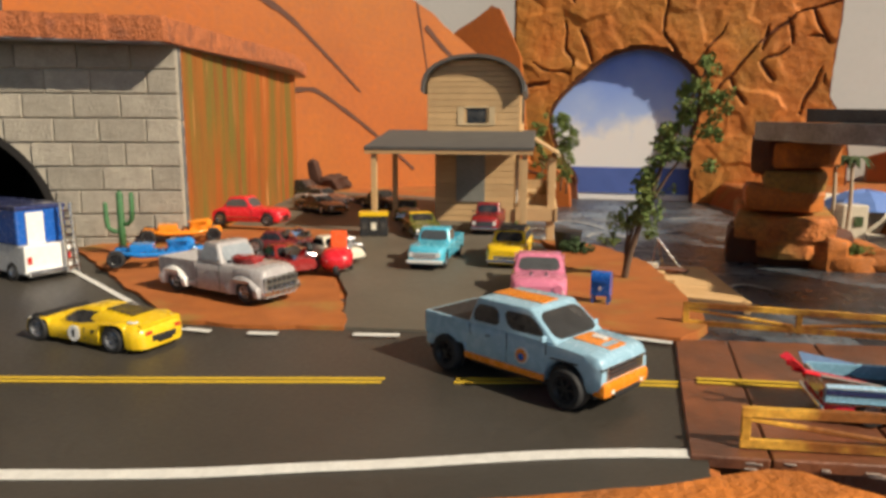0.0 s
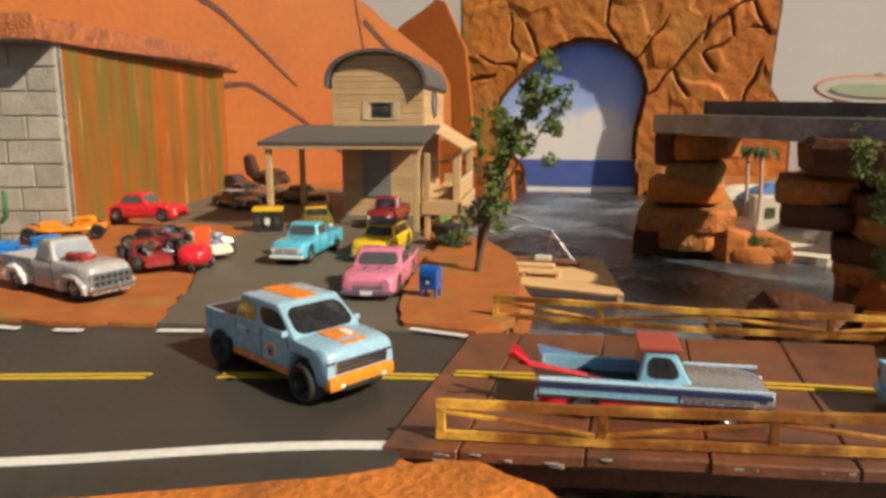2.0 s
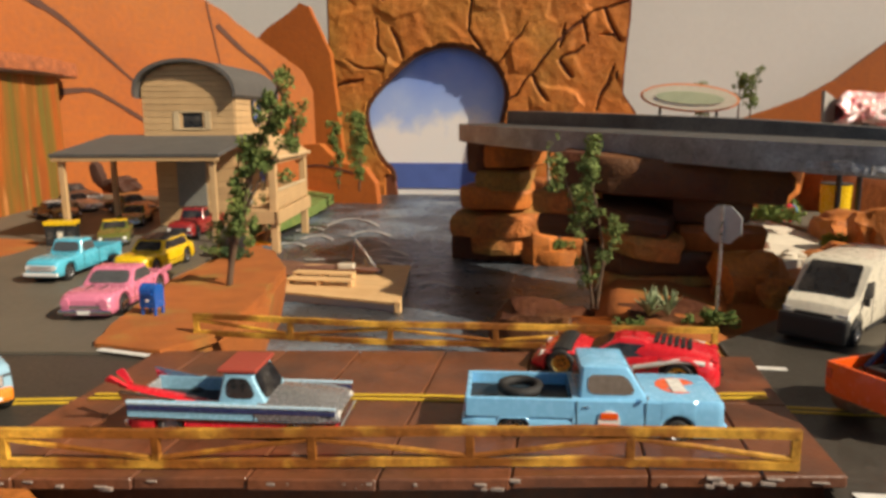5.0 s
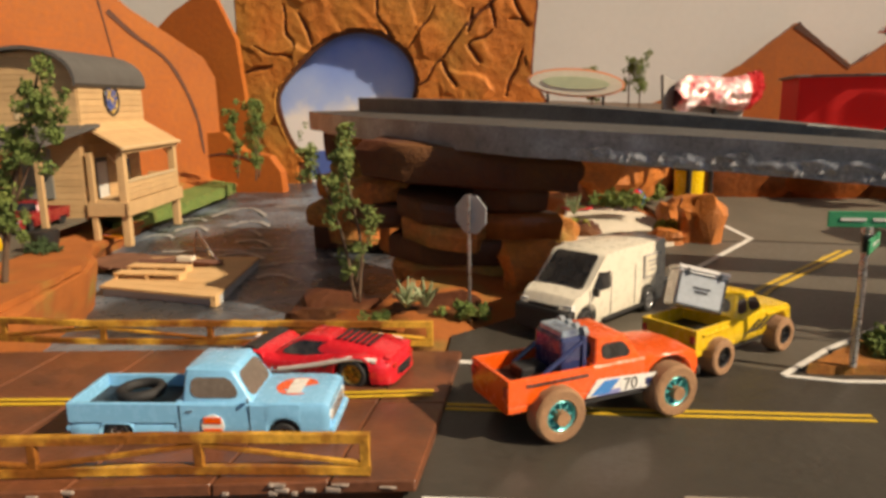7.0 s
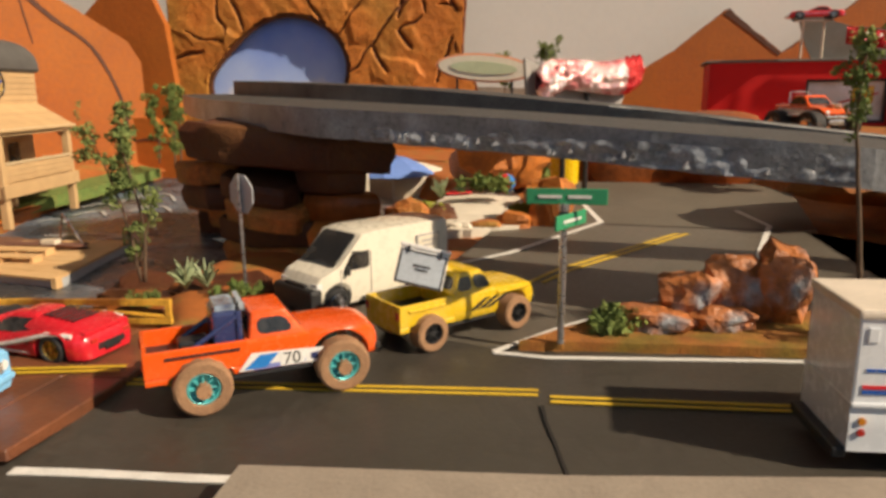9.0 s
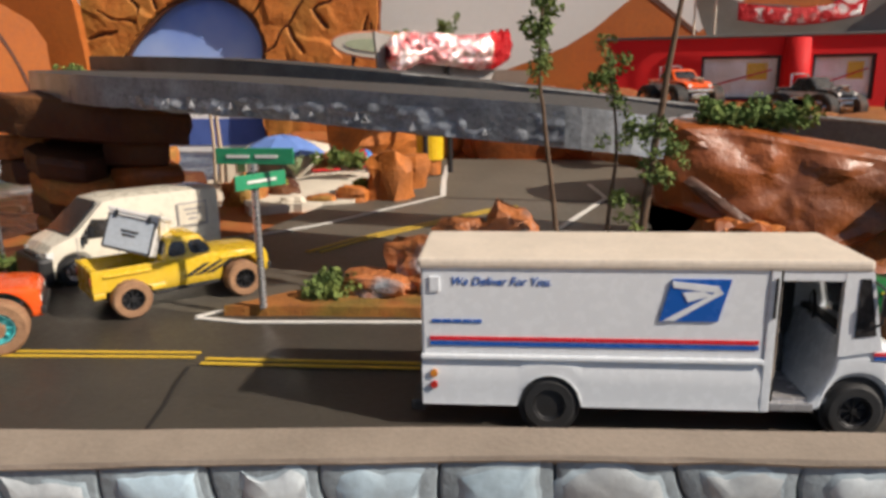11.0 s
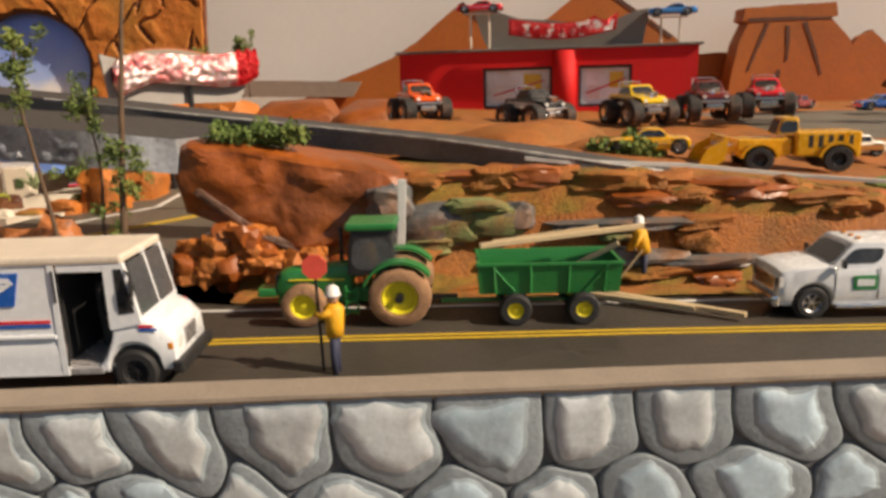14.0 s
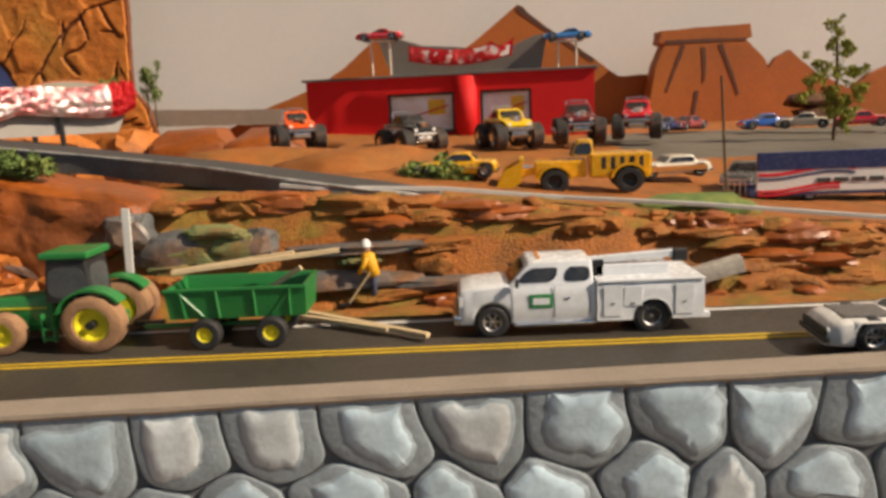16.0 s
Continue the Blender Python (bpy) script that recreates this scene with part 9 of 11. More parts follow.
# ---- wooden house with a balcony, and the car canopy ----
def house():
    h = root("wooden_house", -0.055, 0.77, 0.0, 8.0, "pale balsa wood house with a curved grey roof and porch", "house")
    # local x along the front (rightwards), y backwards; front face at y = 0
    Wd, Dp, zf, ze, zr = 0.100, 0.160, 0.086, 0.148, 0.178
    rr = random.Random(6)

    def planks(x0, x1, z0, z1, y, nrm, n, gap=(), axis="x"):
        hh = (z1 - z0) / n
        for k in range(n):
            a = z0 + k * hh
            segs = [(x0, x1)]
            for g0, g1, gz0, gz1 in gap:
                if a + hh * 0.5 > gz0 and a + hh * 0.5 < gz1:
                    segs = [s for p, q in segs for s in ((p, min(q, g0)), (max(p, g1), q)) if s[1] - s[0] > 0.001]
            for p, q in segs:
                t = 0.0014 + rr.uniform(0, 0.0004)
                if axis == "x":
                    b_ = b_box(bmesh.new(), ((p + q) / 2, y - t / 2 * nrm, a + hh / 2), (q - p, t, hh - 0.0004), 0.0002, seg=1)
                else:
                    b_ = b_box(bmesh.new(), (y + t / 2 * nrm, (p + q) / 2, a + hh / 2), (t, q - p, hh - 0.0004), 0.0002, seg=1)
                part("plank", b_, WOOD, h)

    # core shells
    part("upper_wall", b_box(bmesh.new(), (Wd / 2, Dp / 2, (zf + ze) / 2), (Wd - 0.004, Dp - 0.004, ze - zf)), WOOD, h)
    gab = bmesh.new()
    arc = [(Wd / 2 - (Wd / 2 + 0.001) * math.cos(t), ze + (zr - ze) * max(0.0, math.sin(t)) ** 0.8) for t in np.linspace(0, math.pi, 19)]
    b_prism(gab, arc, -0.001, -Dp + 0.004, UPRIGHT)
    part("gable", gab, WOOD, h)
    planks(0.0, Wd, zf, ze, 0.0, 1, 9, [(0.043, 0.065, 0.108, 0.126)])
    for k in range(5):
        z0 = ze + 0.0055 * k
        half = Wd / 2 * math.sqrt(max(0.02, 1 - ((z0 + 0.004 - ze) / (zr - ze)) ** 2))
        part("plank", b_box(bmesh.new(), (Wd / 2, -0.0008, z0 + 0.0027), (2 * half, 0.0016, 0.0051), 0.0002, seg=1), WOOD, h)
    planks(0.0, Dp, zf, ze, Wd, 1, 9, [(0.055, 0.085, 0.118, 0.142)], "y")
    # curved roof with overhang
    rf = bmesh.new()
    prof = [(Wd / 2 - (Wd / 2 + 0.006) * math.cos(t), ze - 0.004 + (zr - ze + 0.008) * max(0.0, math.sin(t)) ** 0.8) for t in np.linspace(-0.02, math.pi + 0.02, 25)]
    inner = [(Wd / 2 + (a - Wd / 2) * 0.95, b - 0.0035) for a, b in prof]
    b_prism(rf, prof + inner[::-1], 0.012, -Dp - 0.004, UPRIGHT)
    sharp(part("roof", rf, SHINGLE, h, "dark grey curved roof"), 30)
    # front window
    part("window", b_box(bmesh.new(), (0.054, 0.0005, 0.117), (0.021, 0.002, 0.017)), GLASS, h)
    for c, s in (((0.054, -0.0016, 0.1265), (0.026, 0.002, 0.002)), ((0.054, -0.0016, 0.108), (0.026, 0.002, 0.002)), ((0.037, -0.0016, 0.117), (0.007, 0.0016, 0.020)), ((0.071, -0.0016, 0.117), (0.007, 0.0016, 0.020))):
        part("window_frame", b_box(bmesh.new(), c, s, 0.0002, seg=1), WOOD_PALE, h)
    # attic window on the side
    attic = part("attic_window", b_cyl(bmesh.new(), (Wd + 0.0005, 0.075, 0.127), (Wd + 0.0026, 0.075, 0.127), 0.0155, seg=6), P_GLASS, h, "round stained glass window")
    ring = [(0.075 + 0.017 * math.cos(t), 0.127 + 0.017 * math.sin(t)) for t in np.linspace(0, 2 * math.pi, 25)]
    part("frame", b_tube(bmesh.new(), [(Wd + 0.002, y, z) for y, z in ring], 0.0014, 6), RIM_BLACK, attic, "dark round frame")
    # lower storey, set back a little
    part("lower_wall", b_box(bmesh.new(), (0.052, 0.075, 0.043), (0.086, 0.14, 0.086)), WOOD, h)
    planks(0.008, 0.096, 0.0, zf, 0.004, 1, 12)
    part("shop_window", b_box(bmesh.new(), (0.048, 0.0015, 0.050), (0.032, 0.002, 0.054), 0.0004), mat("grey_shop_panel", (0.20, 0.20, 0.18), 0.35, vary=0.2, scale=40), h, "grey shop window panel")
    planks(0.004, 0.146, 0.0, zf, 0.096, 1, 12, [(0.03, 0.055, 0.02, 0.062), (0.09, 0.115, 0.03, 0.06)], "y")
    part("door", b_box(bmesh.new(), (0.0976, 0.042, 0.039), (0.002, 0.022, 0.040), 0.0004), mat("pale_door", (0.55, 0.55, 0.52), 0.5), h, "pale panel door")
    part("window", b_box(bmesh.new(), (0.0965, 0.102, 0.045), (0.002, 0.022, 0.028)), GLASS, h)
    # porch: floor, posts, rails, lean-to roof
    px0, px1 = Wd - 0.002, Wd + 0.040
    for k in range(6):
        part("porch_board", b_box(bmesh.new(), (px0 + 0.004 + 0.0068 * k, 0.078, 0.0185), (0.0066, 0.150, 0.002), 0.0002, seg=1), WOOD, h)
    part("fascia", b_box(bmesh.new(), (px1 + 0.0025, 0.078, 0.0105), (0.003, 0.160, 0.015), 0.0004, seg=1), WOOD, h)
    for y in (0.001, 0.155):
        part("fascia", b_box(bmesh.new(), ((px0 + px1) / 2, y, 0.0105), (px1 - px0, 0.003, 0.015), 0.0004, seg=1), WOOD, h)
    for y in (0.006, 0.150):
        part("post", b_box(bmesh.new(), (px1 - 0.003, y, 0.0195), (0.0085, 0.0085, 0.101), 0.0006, seg=1), WOOD, h)
    part("post", b_box(bmesh.new(), (px0 + 0.006, 0.004, 0.020), (0.006, 0.006, 0.102), 0.0004, seg=1), WOOD, h)
    part("post", b_box(bmesh.new(), (px0 + 0.006, 0.078, 0.0), (0.006, 0.006, 0.034), 0.0004, seg=1), WOOD, h)
    for k in range(3):
        part("rail_board", b_box(bmesh.new(), (px1, 0.078, 0.0225 + 0.0062 * k), (0.0022, 0.138, 0.0060), 0.0003, seg=1), WOOD, h)
        part("rail_board", b_box(bmesh.new(), ((px0 + px1) / 2, 0.151, 0.0225 + 0.0062 * k), (0.030, 0.0022, 0.0060), 0.0003, seg=1), WOOD, h)
    part("rail", b_box(bmesh.new(), (px1, 0.078, 0.0400), (0.0045, 0.138, 0.0028), 0.0003, seg=1), WOOD_PALE, h)
    part("bench", b_box(bmesh.new(), (px0 + 0.016, 0.100, 0.0275), (0.012, 0.040, 0.003), 0.0005), WOOD, h, "plain wooden porch bench")
    part("bench_leg", b_box(bmesh.new(), (px0 + 0.016, 0.084, 0.0225), (0.010, 0.003, 0.008)), WOOD, h)
    part("bench_leg", b_box(bmesh.new(), (px0 + 0.016, 0.116, 0.0225), (0.010, 0.003, 0.008)), WOOD, h)
    part("door_frame", b_box(bmesh.new(), (0.0972, 0.042, 0.041), (0.0016, 0.028, 0.046), 0.0004), RIM_BLACK, h, "dark door frame")
    part("beam", b_box(bmesh.new(), (px1, 0.078, 0.0715), (0.004, 0.156, 0.004), 0.0003, seg=1), WOOD, h)
    rf = bmesh.new()
    n = 9
    for k in range(n):
        x0, x1 = Wd + 0.045 * k / n, Wd + 0.045 * (k + 1) / n + 0.001
        za, zb = 0.101 - 0.027 * k / n, 0.101 - 0.027 * (k + 1) / n
        b_ = bmesh.new()
        b_loft(b_, [[(x0, y, za), (x1, y, zb), (x1, y, zb + 0.002), (x0, y, za + 0.002)] for y in (-0.004, 0.160)])
        part("porch_roof_board", b_, WOOD, h)
    part("trim", b_box(bmesh.new(), (Wd + 0.044, 0.078, 0.0755), (0.003, 0.166, 0.004), 0.0003, seg=1), WOOD_PALE, h)
    for y in (0.004, 0.152):
        part("brace", b_cyl(bmesh.new(), (px1 - 0.001, y, 0.052), (px1 - 0.016, y, 0.070), 0.0014, seg=6), WOOD, h)
    # canopy over the parking, in front of the house
    c = root("car_canopy", -0.055, 0.77, 0.0, 8.0, "flat grey canopy roof on pale wooden posts over parked cars", "canopy")
    tilt = Matrix.Translation((0.037, -0.052, 0.0925)) @ Matrix.Rotation(radians(7.5), 4, "X")
    part("canopy_roof", b_box(bmesh.new(), (0, 0, 0), (0.163, 0.118, 0.0035), 0.0006, tilt), SHINGLE, c, "dark grey canopy sheet")
    part("canopy_frame", b_box(bmesh.new(), (0, -0.057, -0.0036), (0.161, 0.003, 0.0038), 0.0004, tilt), WOOD, c)
    part("canopy_frame", b_box(bmesh.new(), (-0.080, 0, -0.0036), (0.003, 0.113, 0.0038), 0.0004, tilt), WOOD, c)
    for x, y, z in ((-0.036, -0.104, 0.0795), (0.110, -0.104, 0.0795), (-0.036, -0.004, 0.093)):
        part("post", b_box(bmesh.new(), (x, y, z / 2), (0.0055, 0.0045, z), 0.0004), WOOD, c)


P_GLASS = mat("coloured_window", (0.45, 0.30, 0.06), 0.25, vary=0.5, scale=150, second=(0.05, 0.08, 0.25), amount=0.5, edge=0.02)
house()


# ---- beach ----
sheet("beach", [(0.535, 0.71), (0.563, 0.656), (0.600, 0.674), (0.640, 0.691), (0.648, 0.77), (0.62, 0.95), (0.56, 1.0), (0.555, 0.86)], 0.0012, 0.036, SAND, "pale sand beach beside the side road", jag=0.005)
sheet("beach", [(0.385, 0.93), (0.418, 0.85), (0.455, 0.832), (0.50, 0.825), (0.56, 0.83), (0.60, 0.90), (0.60, 1.10), (0.36, 1.16), (0.35, 1.05)], -0.034, 0.03, SAND, "pale sand beach at the inlet", jag=0.006)


def parasol():
    p = root("beach_umbrella", 0.456, 1.055, -0.034, 0, "blue and white beach umbrella on the sand", "umbrella")
    part("pole", b_cyl(bmesh.new(), (0, 0, 0), (0, 0, 0.060), 0.0012, seg=8), P["white"], p)
    BLUE = mat("blue_cloth", (0.12, 0.22, 0.55), 0.7, vary=0.1)
    n = 8
    for k in range(n):
        a, b = 2 * math.pi * k / n, 2 * math.pi * (k + 1) / n
        m = (a + b) / 2
        bm = bmesh.new()
        rings = []
        for t in (0.03, 0.4, 0.75, 1.0):
            R, z = 0.058 * t, 0.062 - 0.024 * t * t
            rings.append([(R * math.cos(a), R * math.sin(a), z), (R * 0.97 * math.cos(m), R * 0.97 * math.sin(m), z - 0.001), (R * math.cos(b), R * math.sin(b), z), (R * math.cos(b), R * math.sin(b), z - 0.0008), (R * 0.97 * math.cos(m), R * 0.97 * math.sin(m), z - 0.0018), (R * math.cos(a), R * math.sin(a), z - 0.0008)])
        b_loft(bm, rings)
        part("canopy_panel", bm, P["white"] if k in (2, 3) else BLUE, p)


parasol()


def palm(x, y, z, h, seed):
    rr = random.Random(seed)
    t = root("palm_tree", x, y, z, 0, "small palm tree with a pale trunk on the beach", "palm", "palms")
    part("trunk", b_tube(bmesh.new(), curve([(0, 0, 0), (0.002, 0, h * 0.5), (0.0, 0, h)], 6), [0.0026 - 0.00005 * k for k in range(13)], 8), mat("palm_trunk", (0.45, 0.36, 0.26), 0.8), t, "", True)
    for k in range(13):
        a = 2 * math.pi * k / 13 + rr.uniform(-0.2, 0.2)
        d = Vector((math.cos(a), math.sin(a), 0))
        L = rr.uniform(0.018, 0.028)
        pts = [Vector((0, 0, h)) + d * L * s + Vector((0, 0, 0.010 * math.sin(s * 2.6) - 0.012 * s * s)) for s in (0, 0.25, 0.5, 0.75, 1)]
        side = d.cross(Vector((0, 0, 1)))
        bm = bmesh.new()
        b_loft(bm, [[p - side * w, p + Vector((0, 0, 0.0012)), p + side * w, p - Vector((0, 0, 0.0004))] for p, w in zip(pts, (0.0008, 0.003, 0.0036, 0.0028, 0.0004))])
        part("frond", bm, LEAF_DARK, t)


palm(0.374, 1.02, -0.034, 0.104, 1)
palm(0.400, 0.978, -0.034, 0.100, 2)
palm(0.412, 0.952, -0.034, 0.100, 3)
hut = root("beach_hut", 0.424, 0.985, -0.034, 10, "small white beach hut on the sand", "hut")
part("hut_wall", b_box(bmesh.new(), (0, 0, 0.024), (0.030, 0.026, 0.048), 0.002), P["cream"], hut)
part("hut_window", b_box(bmesh.new(), (0.004, -0.0135, 0.028), (0.010, 0.002, 0.012)), LEAF_DARK, hut)
for k, (x, y, c) in enumerate(((0.50, 0.90, "cream"), (0.53, 0.92, "white"), (0.47, 0.93, "white"), (0.545, 0.87, "bright_blue"), (0.56, 0.90, "red"), (0.52, 0.86, "cream"))):
    b = root("beach_bag", x, y, -0.034, 25 * k, f"small {c.replace('_', ' ')} beach bag lying on the sand", "bag", "beach things")
    part("bag", b_rock(bmesh.new(), (0, 0, 0.006), (0.010, 0.008, 0.007), 600 + k, 2, 0.4), P[c], b)
bkt = root("yellow_drum", 0.682, 0.865, 0.0, 0, "yellow drum standing beside the side road", "drum")
part("drum_body", b_cyl(bmesh.new(), (0, 0, 0.016), (0, 0, 0.047), 0.0145, 0.0150, 24), P["yellow"], bkt)
part("drum_base", b_cyl(bmesh.new(), (0, 0, 0.0), (0, 0, 0.016), 0.011, 0.012, 16), ROCK_ORANGE, bkt)
part("drum_lid", b_cyl(bmesh.new(), (0, 0, 0.047), (0, 0, 0.0485), 0.0155, seg=24), PLASTIC, bkt)


ball = root("beach_ball", 0.622, 0.815, 0.012, 0, "round red and blue beach ball on pale sand", "ball")
for k in range(6):
    bm = bmesh.new()
    b_loft(bm, [[(0.0098 * math.sin(e) * math.cos(a), 0.0098 * math.sin(e) * math.sin(a), 0.0098 + 0.0098 * math.cos(e)) for a in np.linspace(k * math.pi / 3, (k + 0.98) * math.pi / 3, 6)] + [(0, 0, 0.0098 + 0.0098 * math.cos(e))] for e in np.linspace(0.04, math.pi - 0.04, 12)])
    part("segment", bm, P["bright_blue"] if k == 5 else P["red"], ball, "", True)


rug = root("beach_towel", 0.566, 0.872, 0.0035, 24, "red and green striped beach towel on pale sand", "towel")
part("cloth", b_box(bmesh.new(), (0, 0, 0.0008), (0.030, 0.020, 0.0014), 0.0004), P["red"], rug)
part("stripe", b_box(bmesh.new(), (0.004, 0, 0.0017), (0.007, 0.020, 0.0006)), P["green"], rug)


# ---- raft ----
def raft():
    r_ = root("raft", 0.205, 0.605, -0.046, 0, "pale plywood raft with low slatted benches on the river", "raft")
    GREY = mat("grey_float_board", (0.42, 0.44, 0.46), 0.6)
    PLY = mat("pale_plywood", (0.62, 0.40, 0.19), 0.65, vary=0.12, scale=40, fine=500, bump=0.2, second=(0.50, 0.30, 0.13), amount=0.35, rand=0.05)
    out = [(-0.058, 0.033), (0.061, 0.008), (0.036, 0.162), (-0.076, 0.150)]
    part("float", b_prism(bmesh.new(), [(a * 0.985, 0.004 + b * 0.97) for a, b in out], 0.0, 0.010), GREY, r_, "grey board float")
    n = 8
    for k in range(n):
        t0, t1 = k / n, (k + 1) / n - 0.004
        L0, L1 = Vector(out[0]).lerp(Vector(out[3]), t0), Vector(out[0]).lerp(Vector(out[3]), t1)
        R0, R1 = Vector(out[1]).lerp(Vector(out[2]), t0), Vector(out[1]).lerp(Vector(out[2]), t1)
        part("deck_board", b_prism(bmesh.new(), [tuple(L0), tuple(R0), tuple(R1), tuple(L1)], 0.010, 0.0122), PLY, r_)
    part("corner_block", b_box(bmesh.new(), (0.0585, 0.0125, 0.008), (0.005, 0.008, 0.010), 0.0006), PLY, r_)
    # low benches with open fronts over a dark gap
    for y, x0, x1 in ((0.064, -0.060, 0.004), (0.092, -0.064, -0.004)):
        b = part("bench", b_box(bmesh.new(), ((x0 + x1) / 2, y, 0.0172), (x1 - x0, 0.014, 0.0014), 0.0003, seg=1), PLY, r_)
        for x in (x0 + 0.002, (x0 + x1) / 2, x1 - 0.002):
            part("bench_leg", b_box(bmesh.new(), (x, y, 0.0143), (0.003, 0.013, 0.0044)), PLY, b)
    part("rope_coil", b_rock(bmesh.new(), (-0.026, 0.118, 0.0145), (0.042, 0.010, 0.0035), 7, 3, 0.4), mat("brown_rope", (0.16, 0.07, 0.045), 0.9), r_, "brown coiled rope pile")
    part("tackle_box", b_box(bmesh.new(), (-0.018, 0.112, 0.020), (0.016, 0.009, 0.005), 0.0008), P["cream"] if "cream" in P else PLY, r_, "pale tackle box")
    for a, b, z in ((-0.016, 0.122, 0.0125), (0.014, 0.118, 0.0125), (-0.004, 0.140, 0.0125)):
        part("tripod_leg", b_cyl(bmesh.new(), (a, b, z), (-0.012 + 0.001 * a, 0.126, 0.045), 0.0010, seg=6), CHROME, r_)


raft()
# flat boards and clutter on the bank below the porch
dock = root("dock", 0.125, 0.735, -0.0415, -14, "low wet wooden dock between the bank and the river", "dock")
WET_WOOD = mat("wet_wood", (0.16, 0.075, 0.045), 0.6, vary=0.25, rand=0.15)
for k in range(9):
    part("dock_board", b_box(bmesh.new(), (-0.050 + 0.0125 * k, 0.002 * (k % 3), 0.006), (0.0118, 0.060, 0.0022), 0.0003, seg=1), WET_WOOD, dock)
for x in (-0.045, 0.045):
    for y in (-0.022, 0.022):
        part("dock_post", b_box(bmesh.new(), (x, y, -0.012), (0.004, 0.004, 0.034)), TRUNK, dock)
tow = root("towel", 0.060, 0.800, -0.0215, -20, "orange and yellow striped towel lying below the porch", "towel")
part("cloth", b_box(bmesh.new(), (0, 0, 0.0008), (0.036, 0.016, 0.0012), 0.0003), P["orange"], tow)
part("stripe", b_box(bmesh.new(), (0, 0.003, 0.0016), (0.036, 0.004, 0.0006)), P["yellow"], tow)
part("stripe", b_box(bmesh.new(), (-0.012, -0.003, 0.0016), (0.010, 0.006, 0.0006)), P["pink"], tow)
pot = root("plant_pot", 0.118, 0.615, 0.003, 0, "round black planter on the dirt bank", "planter")
part("pot", b_cyl(bmesh.new(), (0, 0, 0), (0, 0, 0.016), 0.010, 0.012, 20), PLASTIC, pot)


# ---- signs, mailbox, pump ----
def stop_back():
    s = root("road_sign", 0.4895, 0.4765, 0.001, -33, "octagonal road sign seen from its grey back on a thin post", "road sign")
    G = mat("sign_back_grey", (0.45, 0.47, 0.50), 0.4, 0.3)
    part("post", b_cyl(bmesh.new(), (0, 0, -0.010), (0, 0, 0.068), 0.0010, seg=8), RIM, s)
    m = Matrix.Translation((0, 0.0016, 0.0565)) @ Matrix.Rotation(radians(90), 4, "X") @ Matrix.Rotation(radians(22.5), 4, "Z")
    bm = bmesh.new()
    bmesh.ops.create_cone(bm, cap_ends=True, segments=8, radius1=0.0115, radius2=0.0115, depth=0.0008, matrix=m)
    part("sign_plate", bm, G, s, "grey octagon plate")


stop_back()


def street_sign():
    s = root("street_sign", 0.6665, 0.404, 0.003, -3, "green street name signs on a grey post", "street sign")
    G = mat("sign_green", (0.03, 0.26, 0.12), 0.45, vary=0.1)
    part("post", b_cyl(bmesh.new(), (0, 0, 0), (0, 0, 0.0615), 0.0016, seg=10), RIM, s)
    part("cap", b_cyl(bmesh.new(), (0, 0, 0.0595), (0, 0, 0.0625), 0.0024, seg=10), RIM, s)
    part("clamp", b_box(bmesh.new(), (0.0, -0.0012, 0.0555), (0.0042, 0.0034, 0.0075), 0.0006), RIM_BLACK, s, "dark clamp with a bolt")
    a = part("name_plate", b_box(bmesh.new(), (0.001, 0, 0.0655), (0.034, 0.001, 0.0068), 0.0003), G, s, "green name plate")
    for k in range(2):
        part("name_bar", b_box(bmesh.new(), (-0.006 + 0.0125 * k, -0.0007, 0.0655), (0.0098, 0.0004, 0.0013)), P["white"], a)
    m = pose(0.003, 0.0, 0.0555, 0, 0, 62)
    b = part("name_plate", b_box(bmesh.new(), (0, 0, 0), (0.026, 0.001, 0.0062), 0.0003, m), G, s, "green name plate")
    part("name_bar", b_box(bmesh.new(), (0, -0.0007, 0), (0.015, 0.0004, 0.0012), 0, m), P["white"], b)


street_sign()


def mailbox():
    m = root("mailbox", 0.1575, 0.4305, 0.003, -8, "blue street mailbox on legs standing on dirt", "mailbox")
    B = P["blue"]
    bm = bmesh.new()
    prof = [(-0.0042, 0.005), (0.0042, 0.005), (0.0042, 0.0150)] + [(0.0042 * math.cos(t), 0.0150 + 0.0042 * math.sin(t)) for t in np.linspace(0.2, math.pi - 0.2, 9)] + [(-0.0042, 0.0150)]
    b_prism(bm, prof, -0.0055, 0.0055, Matrix(((0, 0, 1, 0), (1, 0, 0, 0), (0, 1, 0, 0), (0, 0, 0, 1))))
    part("box", bm, B, m)
    for x in (-0.0045, 0.0045):
        for y in (-0.0032, 0.0032):
            part("leg", b_box(bmesh.new(), (x, y, 0.003), (0.0014, 0.0014, 0.006)), B, m)
    part("chute", b_box(bmesh.new(), (0, -0.0045, 0.0135), (0.008, 0.001, 0.0016)), B, m)
    part("label_bar", b_box(bmesh.new(), (0, -0.0044, 0.0095), (0.0016, 0.0006, 0.0016)), P["white"], m)


mailbox()


def fuel_pump():
    p = root("pump_cabinet", -0.0715, 0.648, 0.001, -70, "black cabinet with yellow top beside the canopy post", "cabinet")
    for k in range(3):
        part("cabinet", b_box(bmesh.new(), (0, -0.009 + 0.009 * k, 0.010), (0.014, 0.0085, 0.019), 0.0006), PLASTIC, p)
        part("panel", b_box(bmesh.new(), (0.0072, -0.009 + 0.009 * k, 0.010), (0.0006, 0.005, 0.007)), P["dark"] if k != 1 else P["cream"], p)
    part("top", b_box(bmesh.new(), (0, 0, 0.0215), (0.016, 0.028, 0.004), 0.0006), P["yellow"], p, "yellow top")


fuel_pump()


